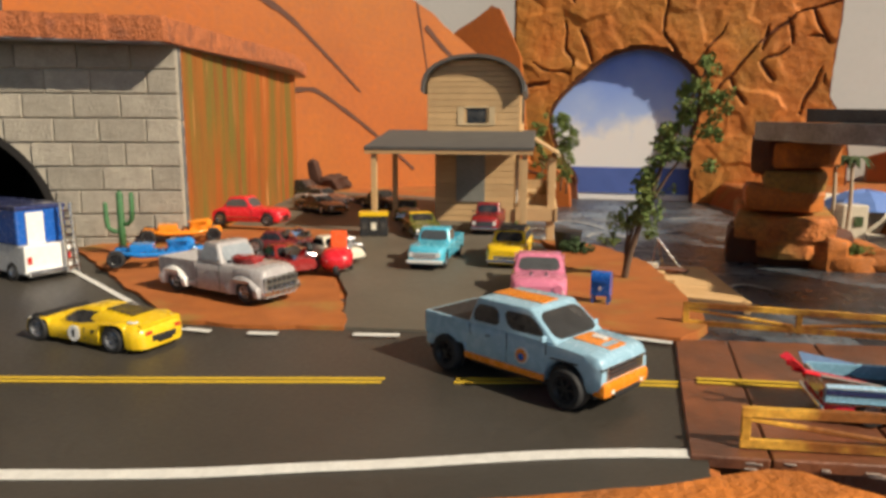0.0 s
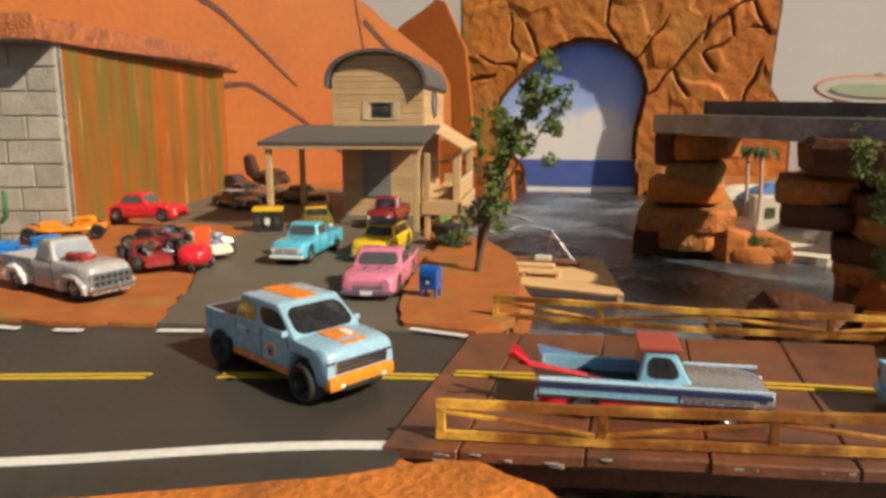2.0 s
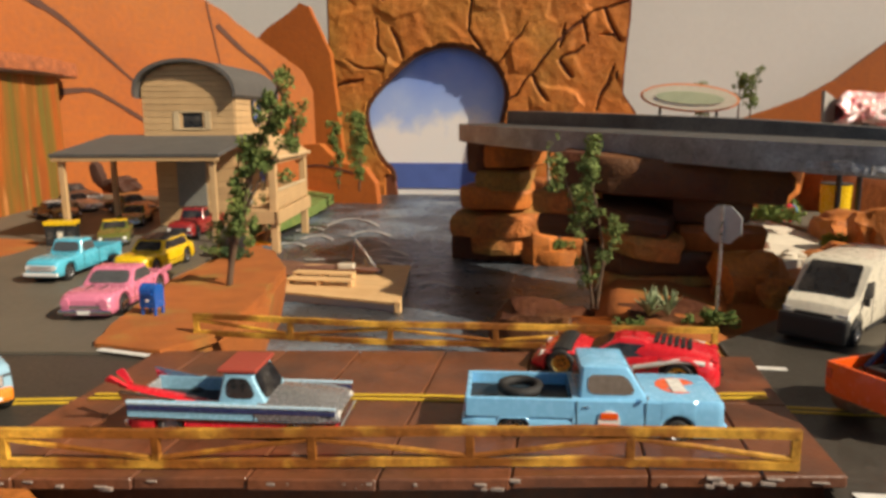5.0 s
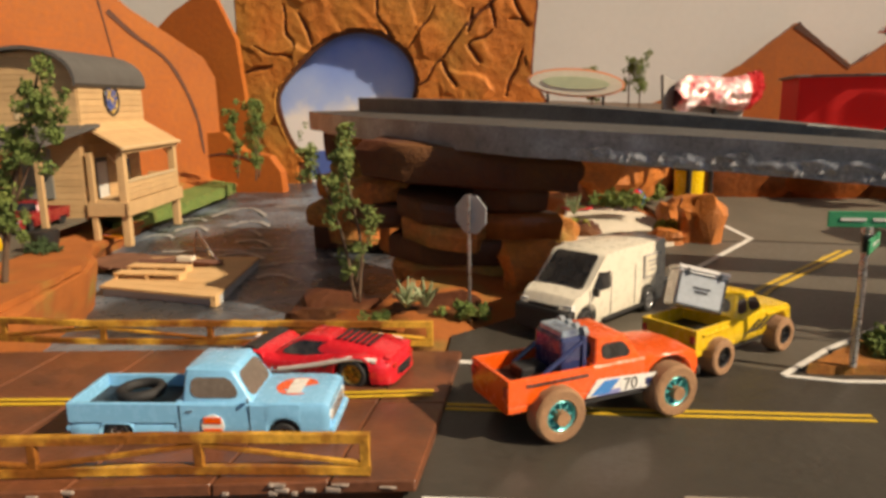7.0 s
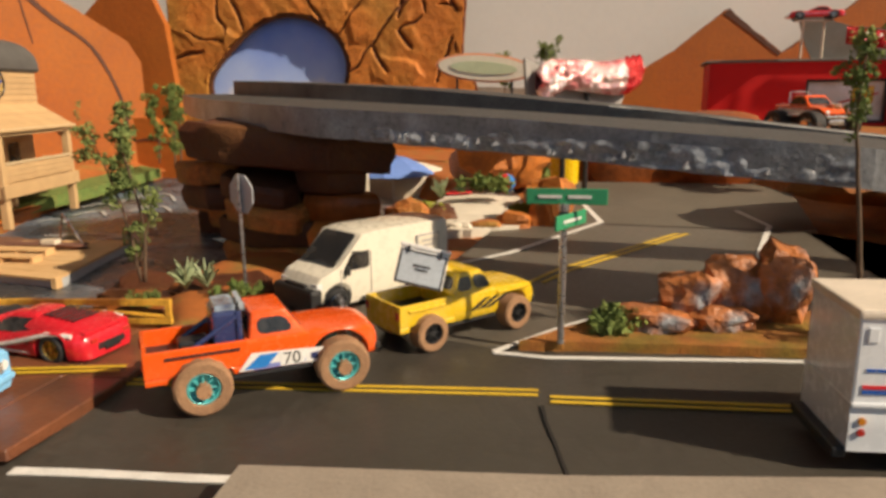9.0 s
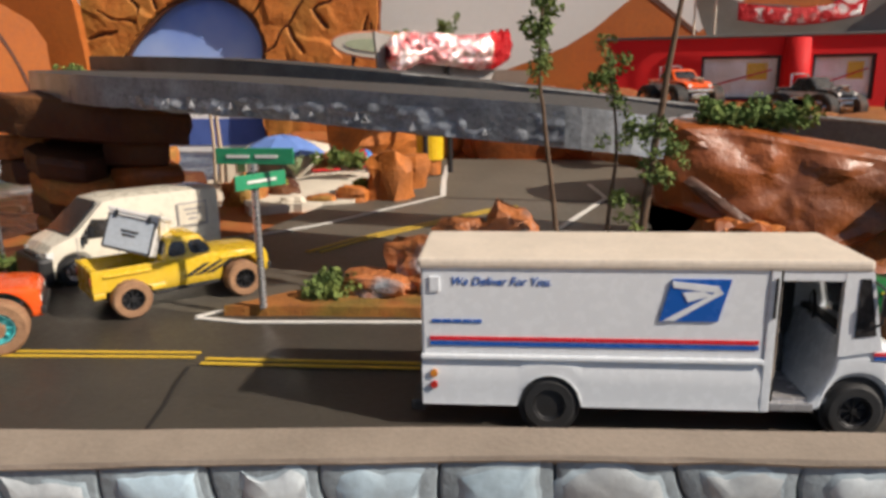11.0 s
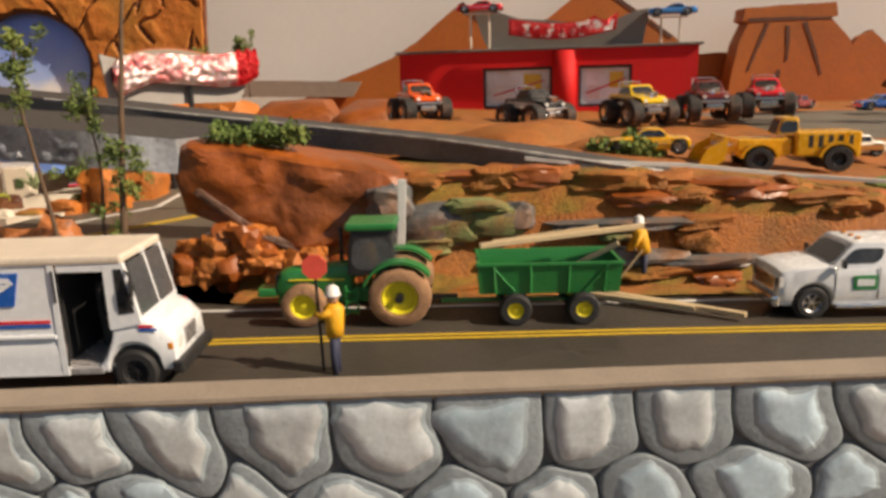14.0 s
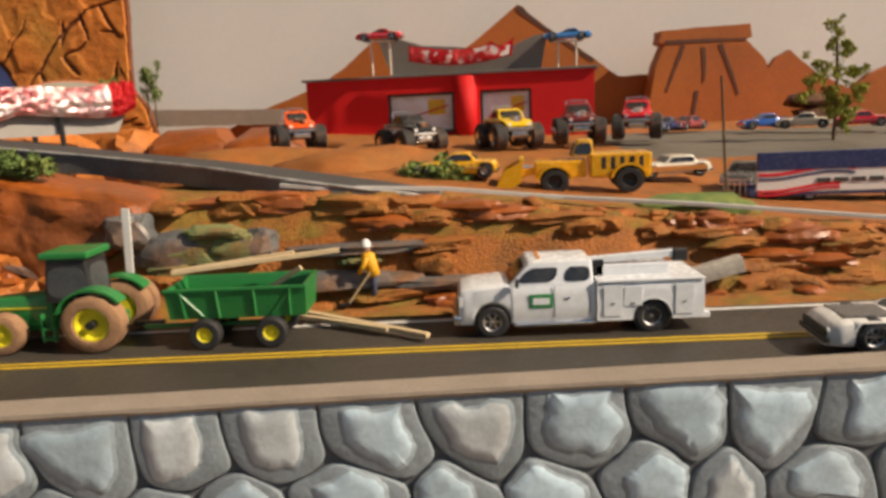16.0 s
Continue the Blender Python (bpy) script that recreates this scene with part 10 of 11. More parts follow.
# ---- tractor and wagon ----
GREEN = mat("tractor_green", (0.02, 0.19, 0.045), 0.35, vary=0.1, scale=60, fine=700, bump=0.1, coat=0.2)
HUB_YELLOW = mat("hub_yellow", (0.66, 0.58, 0.02), 0.4, vary=0.1)


def plain_wheel(car, x, y, r, w, tyre, hub, deep=0.58):
    t = wheel(car, x, y, r, r, w, tyre=tyre, rim=hub, spokes=0, deep=deep)
    return t


def tractor():
    t = thing_car("tractor", 0.9465, 0.3965, -0.0015, 180, "green farm tractor with yellow wheels and muddy tyres on the road", "tractor")
    t.scale = (1.0, 1.0, 0.95)
    sharp(part("bonnet", body_loft(6, 41, [(6, 28), (34, 25.5), (39, 24), (41, 19)], [(6, 6.6), (36, 6.2), (41, 5.2)], 12, n=20, crown=0.8), GREEN, t), 35)
    box_part(t, "bonnet_stripe", (22, 0, 20.8), (26, 13.6, 0.8), HUB_YELLOW, 0.2)
    box_part(t, "grille", (41.4, 0, 18), (0.8, 9.5, 9), PLASTIC, 0.3)
    box_part(t, "frame", (8, 0, 12), (66, 9, 7), GREEN, 0.8)
    box_part(t, "front_weight", (46, 0, 14), (9, 10, 4.5), GREEN, 1.0)
    cabin(t, -15, 7, -14, 5, 24, 46, 10.4, 10.0, PLASTIC, GLASS_GREY, 1, pillar=(0.05, 0.05))
    box_part(t, "cab_roof", (-4.5, 0, 47.2), (23, 23, 3.4), GREEN, 1.0, "green cab roof")
    part("exhaust", b_cyl(bmesh.new(), (0.012, -0.0075, 0.026), (0.012, -0.0075, 0.044), 0.0011, seg=10), RIM_BLACK, t)
    for s in (1, -1):
        bm = bmesh.new()
        b_loft(bm, [[((-17 + R * math.cos(a)) * MM, s * y * MM, (14.5 + R * math.sin(a)) * MM) for R, y in ((16.2, 9.5), (16.2, 18), (17.4, 18), (17.4, 9.5))] for a in np.linspace(0.35, 2.5, 14)])
        sharp(part("rear_fender", bm, GREEN, t), 40)
        for k in range(3):
            box_part(t, "step_tread", (5, s * 13.5, 7 + 5 * k), (5.5, 3.2, 0.9), GREEN, 0.1)
        for dx in (-2.6, 2.6):
            box_part(t, "step_side", (5 + dx, s * 13.5, 12.5), (0.7, 3.2, 14), GREEN, 0.1)
        plain_wheel(t, -17, s * 14.5, 14.4, 9.5, MUD_TYRE, HUB_YELLOW)
        plain_wheel(t, 27, s * 13.2, 10.4, 7.5, MUD_TYRE, HUB_YELLOW)
        plain_wheel(t, -17, s * 24.0, 14.4, 7.5, MUD_TYRE, HUB_YELLOW) if s < 0 else None
    box_part(t, "hitch", (-36, 0, 9), (14, 4, 2.2), RIM_BLACK, 0.4)
    part("axle", b_cyl(bmesh.new(), (-0.017, -0.024, 0.0144), (-0.017, 0.02, 0.0144), 0.002, seg=10), RIM_BLACK, t)


tractor()


def wagon():
    w = thing_car("farm_wagon", 1.0305, 0.392, -0.0015, 180, "green farm wagon with sloping sides loaded with boards", "wagon")
    w.scale = (0.92, 0.95, 0.90)
    bm = bmesh.new()
    lo, hi, inn = [(-34, -12.5), (34, -12.5), (34, 12.5), (-34, 12.5)], [(-35, -15), (35, -15), (35, 15), (-35, 15)], [(-33.4, -13.6), (33.4, -13.6), (33.4, 13.6), (-33.4, 13.6)]
    fl_ = [(-32.5, -11), (32.5, -11), (32.5, 11), (-32.5, 11)]
    b_loft(bm, [[(a * MM, b * MM, z * MM) for a, b in ring] for ring, z in ((lo, 15.5), (hi, 31.5), (inn, 31.5), (fl_, 17.0))])
    sharp(part("box", bm, GREEN, w), 30)
    for s in (1, -1):
        for x in (-26, -9, 9, 26):
            part("side_rib", b_cyl(bmesh.new(), (x * MM, s * 12.8 * MM, 16.0 * MM), ((x * 1.03) * MM, s * 15.2 * MM, 31 * MM), 0.8 * MM, seg=4), GREEN, w)
        for x in (-22, 22):
            part("side_brace", b_cyl(bmesh.new(), ((x + (5 if x < 0 else -5)) * MM, s * 13.0 * MM, 17 * MM), ((x - (6 if x < 0 else -6)) * MM, s * 15.2 * MM, 30.6 * MM), 0.6 * MM, seg=4), GREEN, w)
        part("top_rim", b_box(bmesh.new(), (0, s * 0.0150, 0.0312), (0.071, 0.0014, 0.0016), 0.0003), GREEN, w)
        for x in (-16.5, 16.5):
            plain_wheel(w, x, s * 13.5, 8.0, 6.4, TYRE, HUB_YELLOW, 0.5)
    for x in (-16.5, 16.5):
        part("axle", b_cyl(bmesh.new(), (x * MM, -0.0135, 0.008), (x * MM, 0.0135, 0.008), 0.0012, seg=8), RIM_BLACK, w)
        box_part(w, "bolster", (x, 0, 12), (5, 12, 7), RIM_BLACK, 0.5)
    box_part(w, "reach", (0, 0, 9), (40, 3, 2), GREEN, 0.3)
    box_part(w, "drawbar", (38, 0, 9), (30, 2.4, 2), GREEN, 0.3)


wagon()
for k, (a, b, wd) in enumerate((((1.000, 0.386, 0.0335), (1.076, 0.398, 0.0385), 0.0030), ((1.006, 0.394, 0.0330), (1.055, 0.396, 0.0385), 0.0026), ((1.035, 0.391, 0.0180), (1.061, 0.381, 0.0345), 0.0014), ((1.052, 0.420, 0.0022), (1.117, 0.376, 0.0016), 0.0034), ((1.046, 0.416, 0.0022), (1.098, 0.3865, 0.0018), 0.0030))):
    bd = root("wood_beam", *a, 0, "pale wooden beam leaning in the wagon" if k < 3 else "pale wooden beam lying beside the road", "beam", "beams")
    d = Vector(b) - Vector(a)
    q = d.to_track_quat("X", "Z").to_matrix().to_4x4()
    part("beam", b_box(bmesh.new(), (d.length / 2, 0, 0), (d.length, wd, 0.0022), 0.0003, q), WOOD_PALE, bd)


# ---- plain work figurines, one mesh each ----
HIVIS, TROUSER, HAT = mat("yellow_orange_vest", (0.72, 0.36, 0.01), 0.6), mat("dark_blue_cloth", (0.03, 0.035, 0.07), 0.7), mat("white_hat", (0.72, 0.71, 0.68), 0.5)
PEG = mat("peg_tan", (0.42, 0.24, 0.15), 0.6)


def figurine(x, y, z, rz, label, reach, lean=0.0):
    bm = bmesh.new()
    for s in (1, -1):
        b_tube(bm, [(0, s * 0.0016, 0.0), (0.0004, s * 0.0017, 0.008), (0, s * 0.0014, 0.0165)], [0.0013, 0.0014, 0.0018], 8)
    n0 = len(bm.faces)
    b_tube(bm, [(0, 0, 0.0155), (lean * 0.4, 0, 0.020), (lean, 0, 0.0265), (lean, 0, 0.0285)], [0.0034, 0.0036, 0.0040, 0.0022], 10)
    for s, r_ in zip((1, -1), reach):
        b_tube(bm, [(lean, s * 0.0038, 0.0265), (lean + r_[0] * 0.5, s * 0.0044, 0.023 + r_[1] * 0.4), (lean + r_[0], s * 0.0036, 0.022 + r_[1])], [0.0014, 0.0013, 0.0010], 7)
    n1 = len(bm.faces)
    b_tube(bm, [(lean * 1.1, 0, 0.0283), (lean * 1.2, 0, 0.0300), (lean * 1.2, 0, 0.0322)], [0.0014, 0.0022, 0.0018], 10)
    n2 = len(bm.faces)
    b_tube(bm, [(lean * 1.2, 0, 0.0316), (lean * 1.2, 0, 0.0322), (lean * 1.2, 0, 0.0345), (lean * 1.2, 0, 0.0356)], [0.0033, 0.0027, 0.0024, 0.0008], 12)
    bm.faces.ensure_lookup_table()
    for i, fc in enumerate(bm.faces):
        fc.material_index = 0 if i < n0 else 1 if i < n1 else 2 if i < n2 else 3
    ob = part("figurine", bm, [TROUSER, HIVIS, PEG, HAT], None, "", True)
    ob.matrix_basis = pose(x, y, z, 0, 0, rz)
    return tagged(ob, label, "figurine", "work figurines")


figurine(0.9425, 0.3305, -0.0028, 170, "plain work figurine in a yellow vest and white hat", ((0.006, 0.003), (0.005, 0.0)))
figurine(1.0875, 0.4365, 0.0005, 180, "plain work figurine in an orange vest holding a shovel", ((0.005, -0.004), (0.005, -0.006)), 0.003)
paddle = root("stop_paddle", 0.9362, 0.3318, -0.0028, 0, "red octagonal paddle sign on a thin stick", "paddle sign")
part("stick", b_cyl(bmesh.new(), (0.0008, 0, 0), (0, 0, 0.038), 0.0006, seg=8), RIM_BLACK, paddle)
bm = bmesh.new()
bmesh.ops.create_cone(bm, cap_ends=True, segments=8, radius1=0.0050, radius2=0.0050, depth=0.0006, matrix=Matrix.Translation((0, -0.0008, 0.0425)) @ Matrix.Rotation(radians(90), 4, "X") @ Matrix.Rotation(radians(22.5), 4, "Z"))
part("plate", bm, mat("signal_red", (0.72, 0.09, 0.06), 0.5), paddle)
shovel = root("shovel", 1.0795, 0.433, 0.0005, 0, "small shovel leaning at a work figurine", "shovel")
part("handle", b_cyl(bmesh.new(), (-0.006, 0, 0.002), (0.006, 0, 0.018), 0.0006, seg=8), WOOD_PALE, shovel)
part("blade", b_box(bmesh.new(), (-0.0085, 0, 0.0012), (0.006, 0.005, 0.0008), 0.0003), RIM_BLACK, shovel)
ws = root("survey_board", 0.960, 0.428, 0.001, 0, "white wooden post leaning on the bank", "post")
part("board", b_box(bmesh.new(), (0, 0, 0.030), (0.0042, 0.0012, 0.056), 0.0003, pose(0, 0, 0, 0, 3, 0)), P["white"], ws)


# ---- red garage on the upper land ----
def garage():
    gx, gy, gz = 0.905, 1.24, 0.044
    g = root("red_garage", gx, gy, gz, -9.0, "bright red flat-roofed garage with two picture windows", "garage")
    RED = mat("garage_red", (0.62, 0.003, 0.003), 0.75, vary=0.08, scale=20, fine=300, bump=0.1)
    W, H, D = 0.455, 0.105, 0.16
    # front wall with two openings
    w1, w2 = (0.133, 0.240), (0.280, 0.360)
    z0, z1 = 0.018, 0.080
    for x0, x1, a, b in ((0, w1[0], 0, H), (w1[1], w2[0], 0, H), (w2[1], W, 0, H), (w1[0], w1[1], z1, H), (w2[0], w2[1], z1, H), (w1[0], w1[1], 0, z0), (w2[0], w2[1], 0, z0)):
        part("wall", b_box(bmesh.new(), ((x0 + x1) / 2, 0.003, (a + b) / 2), (x1 - x0, 0.006, b - a)), RED, g)
    part("wall", b_box(bmesh.new(), (0.003, D / 2 + 0.003, H / 2), (0.006, D - 0.006, H)), RED, g)
    part("wall", b_box(bmesh.new(), (W - 0.003, D / 2 + 0.003, H / 2), (0.006, D - 0.006, H)), RED, g)
    part("wall", b_box(bmesh.new(), (W / 2, D + 0.003, H / 2), (W, 0.006, H)), RED, g)
    part("roof", b_box(bmesh.new(), (W / 2, D / 2, H + 0.002), (W + 0.012, D + 0.008, 0.004), 0.001), mat("garage_roof_grey", (0.15, 0.14, 0.13), 0.7), g, "thin grey flat roof")
    part("pillar", b_cyl(bmesh.new(), (0.259, -0.004, 0), (0.259, -0.004, H - 0.002), 0.017, seg=20), RED, g, "", True)
    PIC = mat("window_picture", (0.86, 0.92, 0.95), 0.3, vary=0.12, scale=25, second=(0.55, 0.55, 0.50), amount=0.4)
    for (a, b) in (w1, w2):
        win = part("window", b_box(bmesh.new(), ((a + b) / 2, 0.012, (z0 + z1) / 2), (b - a, 0.002, z1 - z0)), PIC, g, "pale picture window")
        for c, s in ((((a + b) / 2, 0.006, z1 - 0.002), (b - a, 0.004, 0.004)), (((a + b) / 2, 0.006, z0 + 0.002), (b - a, 0.004, 0.004)), ((a + 0.002, 0.006, (z0 + z1) / 2), (0.004, 0.004, z1 - z0 - 0.008)), ((b - 0.002, 0.006, (z0 + z1) / 2), (0.004, 0.004, z1 - z0 - 0.008))):
            part("window_frame", b_box(bmesh.new(), c, s), PLASTIC, win)
        part("window_sticker", b_box(bmesh.new(), (a + (b - a) * 0.72, 0.0106, z0 + 0.040), ((b - a) * 0.26, 0.001, 0.024)), P["yellow"], win)
        part("window_sticker", b_box(bmesh.new(), (a + (b - a) * 0.30, 0.0106, z0 + 0.022), ((b - a) * 0.22, 0.001, 0.020)), P["white"], win)
        part("window_sticker", b_cyl(bmesh.new(), (a + (b - a) * 0.15, 0.0095, z0 + 0.02), (a + (b - a) * 0.9, 0.0095, z1 - 0.02), 0.0012, seg=6), P["red"], win)
    # roof sign: curved grey back board and a glossy flame shape
    s = root("garage_sign", gx, gy, gz + H + 0.004, -9.0, "glossy red flame-shaped sign with painted white glints on a grey board", "sign")
    out = [(0.14, 0.0), (0.375, 0.0), (0.385, 0.052), (0.365, 0.050), (0.33, 0.036), (0.29, 0.032), (0.24, 0.040), (0.19, 0.044), (0.155, 0.056), (0.115, 0.066), (0.13, 0.02)]
    part("back_board", b_prism(bmesh.new(), out, -0.02, -0.024, UPRIGHT), mat("board_grey", (0.20, 0.19, 0.17), 0.7), s, "grey curved back board")
    # white patches in the red foil are its glints, put into the colour
    flame_sign(s, 0.175, 0.008, 0.158, 0.036, 0.014, mat("red_glint_foil", (0.60, 0.015, 0.02), 0.2, 0.3, vary=0.25, scale=120, fine=500, bump=1.0, dist=0.002, second=(0.82, 0.78, 0.76), amount=0.46, edge=0.04))
    return g


FOIL = mat("foil_sign", (0.86, 0.84, 0.83), 0.22, 0.35, vary=0.2, scale=120, fine=500, bump=1.0, dist=0.002, second=(0.62, 0.02, 0.02), amount=0.34, edge=0.03)
FOIL_RED = mat("foil_red", (0.55, 0.012, 0.015), 0.15, 0.4, vary=0.2, scale=120, fine=400, bump=1.0, dist=0.002)


def flame_sign(s, x0, z0, L, H, y, foil=None):
    """A wavy flame outline, raised, with a crinkled foil face and a lettering band shown as bars."""
    out = []
    for t in np.linspace(0, 1, 16):
        out.append((x0 + L * t, z0 + H * (0.30 - 0.30 * math.sin(t * 3.0)) + 0.10 * H * t))
    top = []
    for t in np.linspace(1, 0, 16):
        top.append((x0 + L * t + (0.02 * L if t == 1 else 0), z0 + H * (0.95 - 0.25 * math.sin(t * 3.1)) + (0.16 * H * math.sin(t * 26) if t > 0.75 else 0)))
    bm = b_prism(bmesh.new(), out + top, y, y + 0.004, UPRIGHT)
    part("flame_edge", bm, FOIL_RED, s, "red foil flame edge")
    face = [(x0 + L / 2 + (a - x0 - L / 2) * 0.94, z0 + H / 2 + (b - z0 - H / 2) * 0.84) for a, b in out + top]
    part("flame_face", b_prism(bmesh.new(), face, y + 0.004, y + 0.0052, UPRIGHT), foil or FOIL, s, "red crinkled foil face with painted white glints")
    for k in range(9):
        t = 0.14 + 0.08 * k
        part("letter_bar", b_box(bmesh.new(), (x0 + L * t, -y - 0.0056, z0 + H * (0.62 - 0.27 * math.sin(t * 3.05))), (L * 0.05, 0.0012, H * 0.34), 0.0004, pose(0, 0, 0)), FOIL_RED if k in (1, 7) else foil or FOIL, s)


garage()


def mini_car(x, y, z, rz, colour, label):
    return sedan("display_car", x, y, z, rz, label, colour, L=70, W=15, belt=11, roof_z=17, wb=(22, -21), r=5.5, cab=(-20, 12, -12, -1))


def posts(x, y, z0, z1, label):
    p = root("display_post", x, y, z0, 0, label, "post", "display posts")
    for dx in (-0.012, 0.016):
        part("post", b_cyl(bmesh.new(), (dx, 0, 0), (dx, 0, z1 - z0), 0.0016, seg=8), P["cream"], p)
    part("shelf", b_box(bmesh.new(), (0.002, 0, z1 - z0 + 0.0008), (0.046, 0.016, 0.0016)), P["cream"], p)


posts(1.03, 1.20, 0.153, 0.203, "pale posts holding up a red display car")
posts(1.315, 1.19, 0.152, 0.190, "pale posts holding up a blue display car")
mini_car(1.032, 1.20, 0.205, 174, "red", "red sports car displayed high on posts above the garage")
mini_car(1.317, 1.19, 0.192, 174, "bright_blue", "blue sports car displayed high on posts above the garage")


DUSTY = mat("dusty_black_tyre", (0.022, 0.020, 0.019), 0.75, vary=0.35, scale=160, fine=1200, bump=0.6, second=(0.09, 0.045, 0.025), amount=0.42)


def monster(x, y, z, rz, colour, label, style=0):
    c = thing_car("monster_truck", x, y, z, rz, label, "monster truck", "monster trucks")
    r = 14.5
    c.scale = (1.16, 1.16, 1.03)
    sharp(part("body", body_loft(-33, 33, [(-33, 34), (-6, 34), (12, 34), (28, 31.5), (33, 27)], [(-33, 14.5), (24, 15), (33, 13)], 22, [(23, 17, 13), (-23, 17, 13)], n=50, crown=0.5), P[colour], c), 32)
    cabin(c, -16, 12, -11, 3, 33.6, 44, 13.6, 11.4, P[colour], GLASS, 1)
    box_part(c, "chassis", (0, 0, 19), (60, 12, 5), RIM_BLACK, 0.6)
    for s in (1, -1):
        part("side_stripe", panel(((-28, -14.8, 26), (10, -14.8, 25), (24, -14.8, 29), (-28, -14.8, 31)) if s < 0 else ((10, 14.8, 25), (-28, 14.8, 26), (-28, 14.8, 31), (24, 14.8, 29)), off=0.4, thick=0.4), P["white"] if style % 2 == 0 else P["black"], c)
        for xx in (23, -23):
            for dx in (-5, 5):
                part("shock", b_cyl(bmesh.new(), ((xx + dx) * MM, s * 8 * MM, 12 * MM), ((xx - dx * 0.6) * MM, s * 9 * MM, 26 * MM), 0.9 * MM, seg=8), CHROME, c)
            wheel(c, xx, s * 18.5, r, r, 12, tyre=DUSTY, rim=CHROME, spokes=6, deep=0.56)
            disc(c, "hub_cap", (xx, s * 23.6, r), (0, s, 0), 4.6, CHROME, "bright chrome hub", 2.2)
    for xx in (23, -23):
        part("axle", b_cyl(bmesh.new(), (xx * MM, -0.019, r * MM), (xx * MM, 0.019, r * MM), 0.0018, seg=8), CHROME, c)
    part("engine", b_rock(bmesh.new(), (0.025, 0, 0.0325), (0.006, 0.006, 0.0035), 40 + style, 2, 0.6), CHROME, c, "chrome engine block")
    for s in (1, -1):
        part("exhaust_pipe", b_tube(bmesh.new(), [(0.014, s * 0.0155, 0.024), (-0.004, s * 0.0165, 0.024), (-0.020, s * 0.0165, 0.021)], 0.0012, 8), CHROME, c)
        part("roll_bar", b_tube(bmesh.new(), [(-0.017, s * 0.011, 0.034), (-0.018, s * 0.0105, 0.047), (-0.018, 0, 0.0475)], 0.0009, 8), CHROME, c)
    box_part(c, "skid_plate", (31, 0, 17), (5, 16, 6), CHROME, 1.0)
    box_part(c, "front_bumper", (33.5, 0, 22.5), (2.4, 26, 3), CHROME, 0.7)
    lamps(c, 32.6, 10, 27.5, None, r=1.8)
    return c


monster(0.948, 0.935, 0.059, -70, "baja_orange", "orange and white monster truck in front of the garage", 0)
monster(1.085, 0.925, 0.049, -60, "black", "black and white monster truck in front of the garage", 0)
monster(1.200, 0.905, 0.051, -75, "yellow", "yellow monster truck in front of the garage", 1)
monster(1.285, 0.925, 0.053, -95, "maroon", "dark maroon monster truck on the upper land", 1)
monster(1.36, 0.945, 0.054, -105, "red", "red monster truck on the upper land", 1)

# smaller vehicles on the upper land
sedan("yellow_hot_rod", 1.137, 0.625, 0.0485, 172, "yellow-orange old coupe parked on the upper land", "loader", L=62, W=14, belt=12.5, roof_z=19)


def wheel_loader():
    c = thing_car("wheel_loader", 1.234, 0.598, 0.0370, 174, "yellow wheel loader with a raised bucket", "wheel loader")
    Y_ = P["loader"]
    c.scale = (1.10, 1.10, 0.98)
    box_part(c, "rear_body", (-19, 0, 19), (40, 25, 18), Y_, 1.6)
    for k in range(5):
        box_part(c, "vent", (-8 - 6 * k, -12.3, 21), (3.2, 0.5, 9), PLASTIC, 0.2)
        box_part(c, "vent", (-8 - 6 * k, 12.3, 21), (3.2, 0.5, 9), PLASTIC, 0.2)
    cabin(c, -2, 13, -1, 9, 26, 38.5, 9.6, 8.6, Y_, GLASS, 1, pillar=(0.08, 0.08))
    box_part(c, "front_frame", (20, 0, 17), (34, 21, 13), Y_, 1.4)
    for s in (1, -1):
        b = b_box(bmesh.new(), (0, 0, 0), (0.036, 0.003, 0.006), 0.0008, pose(0.036, s * 0.007, 0.017, 0, 14, 0))
        part("lift_arm", b, Y_, c)
        part("cylinder", b_cyl(bmesh.new(), (0.016, s * 0.004, 0.014), (0.05, s * 0.004, 0.020), 0.0012, seg=8), CHROME, c)
        for x in (24, -24):
            wheel(c, x, s * 13.5, 8.5, 9.5, 8, rim=RIM_BLACK, spokes=0, deep=0.5)
            bm = bmesh.new()
            b_loft(bm, [[((x + R * math.cos(a)) * MM, s * y * MM, (9 + R * math.sin(a)) * MM) for R, y in ((10.4, 9), (10.4, 17.6), (12.0, 17.6), (12.0, 9))] for a in np.linspace(0.1, 3.04, 12)])
            sharp(part("fender", bm, Y_, c), 40)
        part("ladder", b_box(bmesh.new(), (-0.03, s * 0.0135, 0.016), (0.001, 0.001, 0.024)), Y_, c)
    bm = bmesh.new()
    prof = [(44, 26), (46, 9), (52, 4.5), (64, 4.2), (64, 5.6), (54, 6.4), (48.5, 11), (47, 26)]
    b_prism(bm, [(a * MM, b * MM) for a, b in prof], -0.018, 0.018, UPRIGHT)
    part("bucket", bm, Y_, c)
    for s in (1, -1):
        part("bucket_cheek", b_prism(bmesh.new(), [(a * MM, b * MM) for a, b in ((44.5, 25), (46.5, 9), (53, 5), (63, 5), (57, 18))], s * 0.0182, s * 0.0172, UPRIGHT), Y_, c)


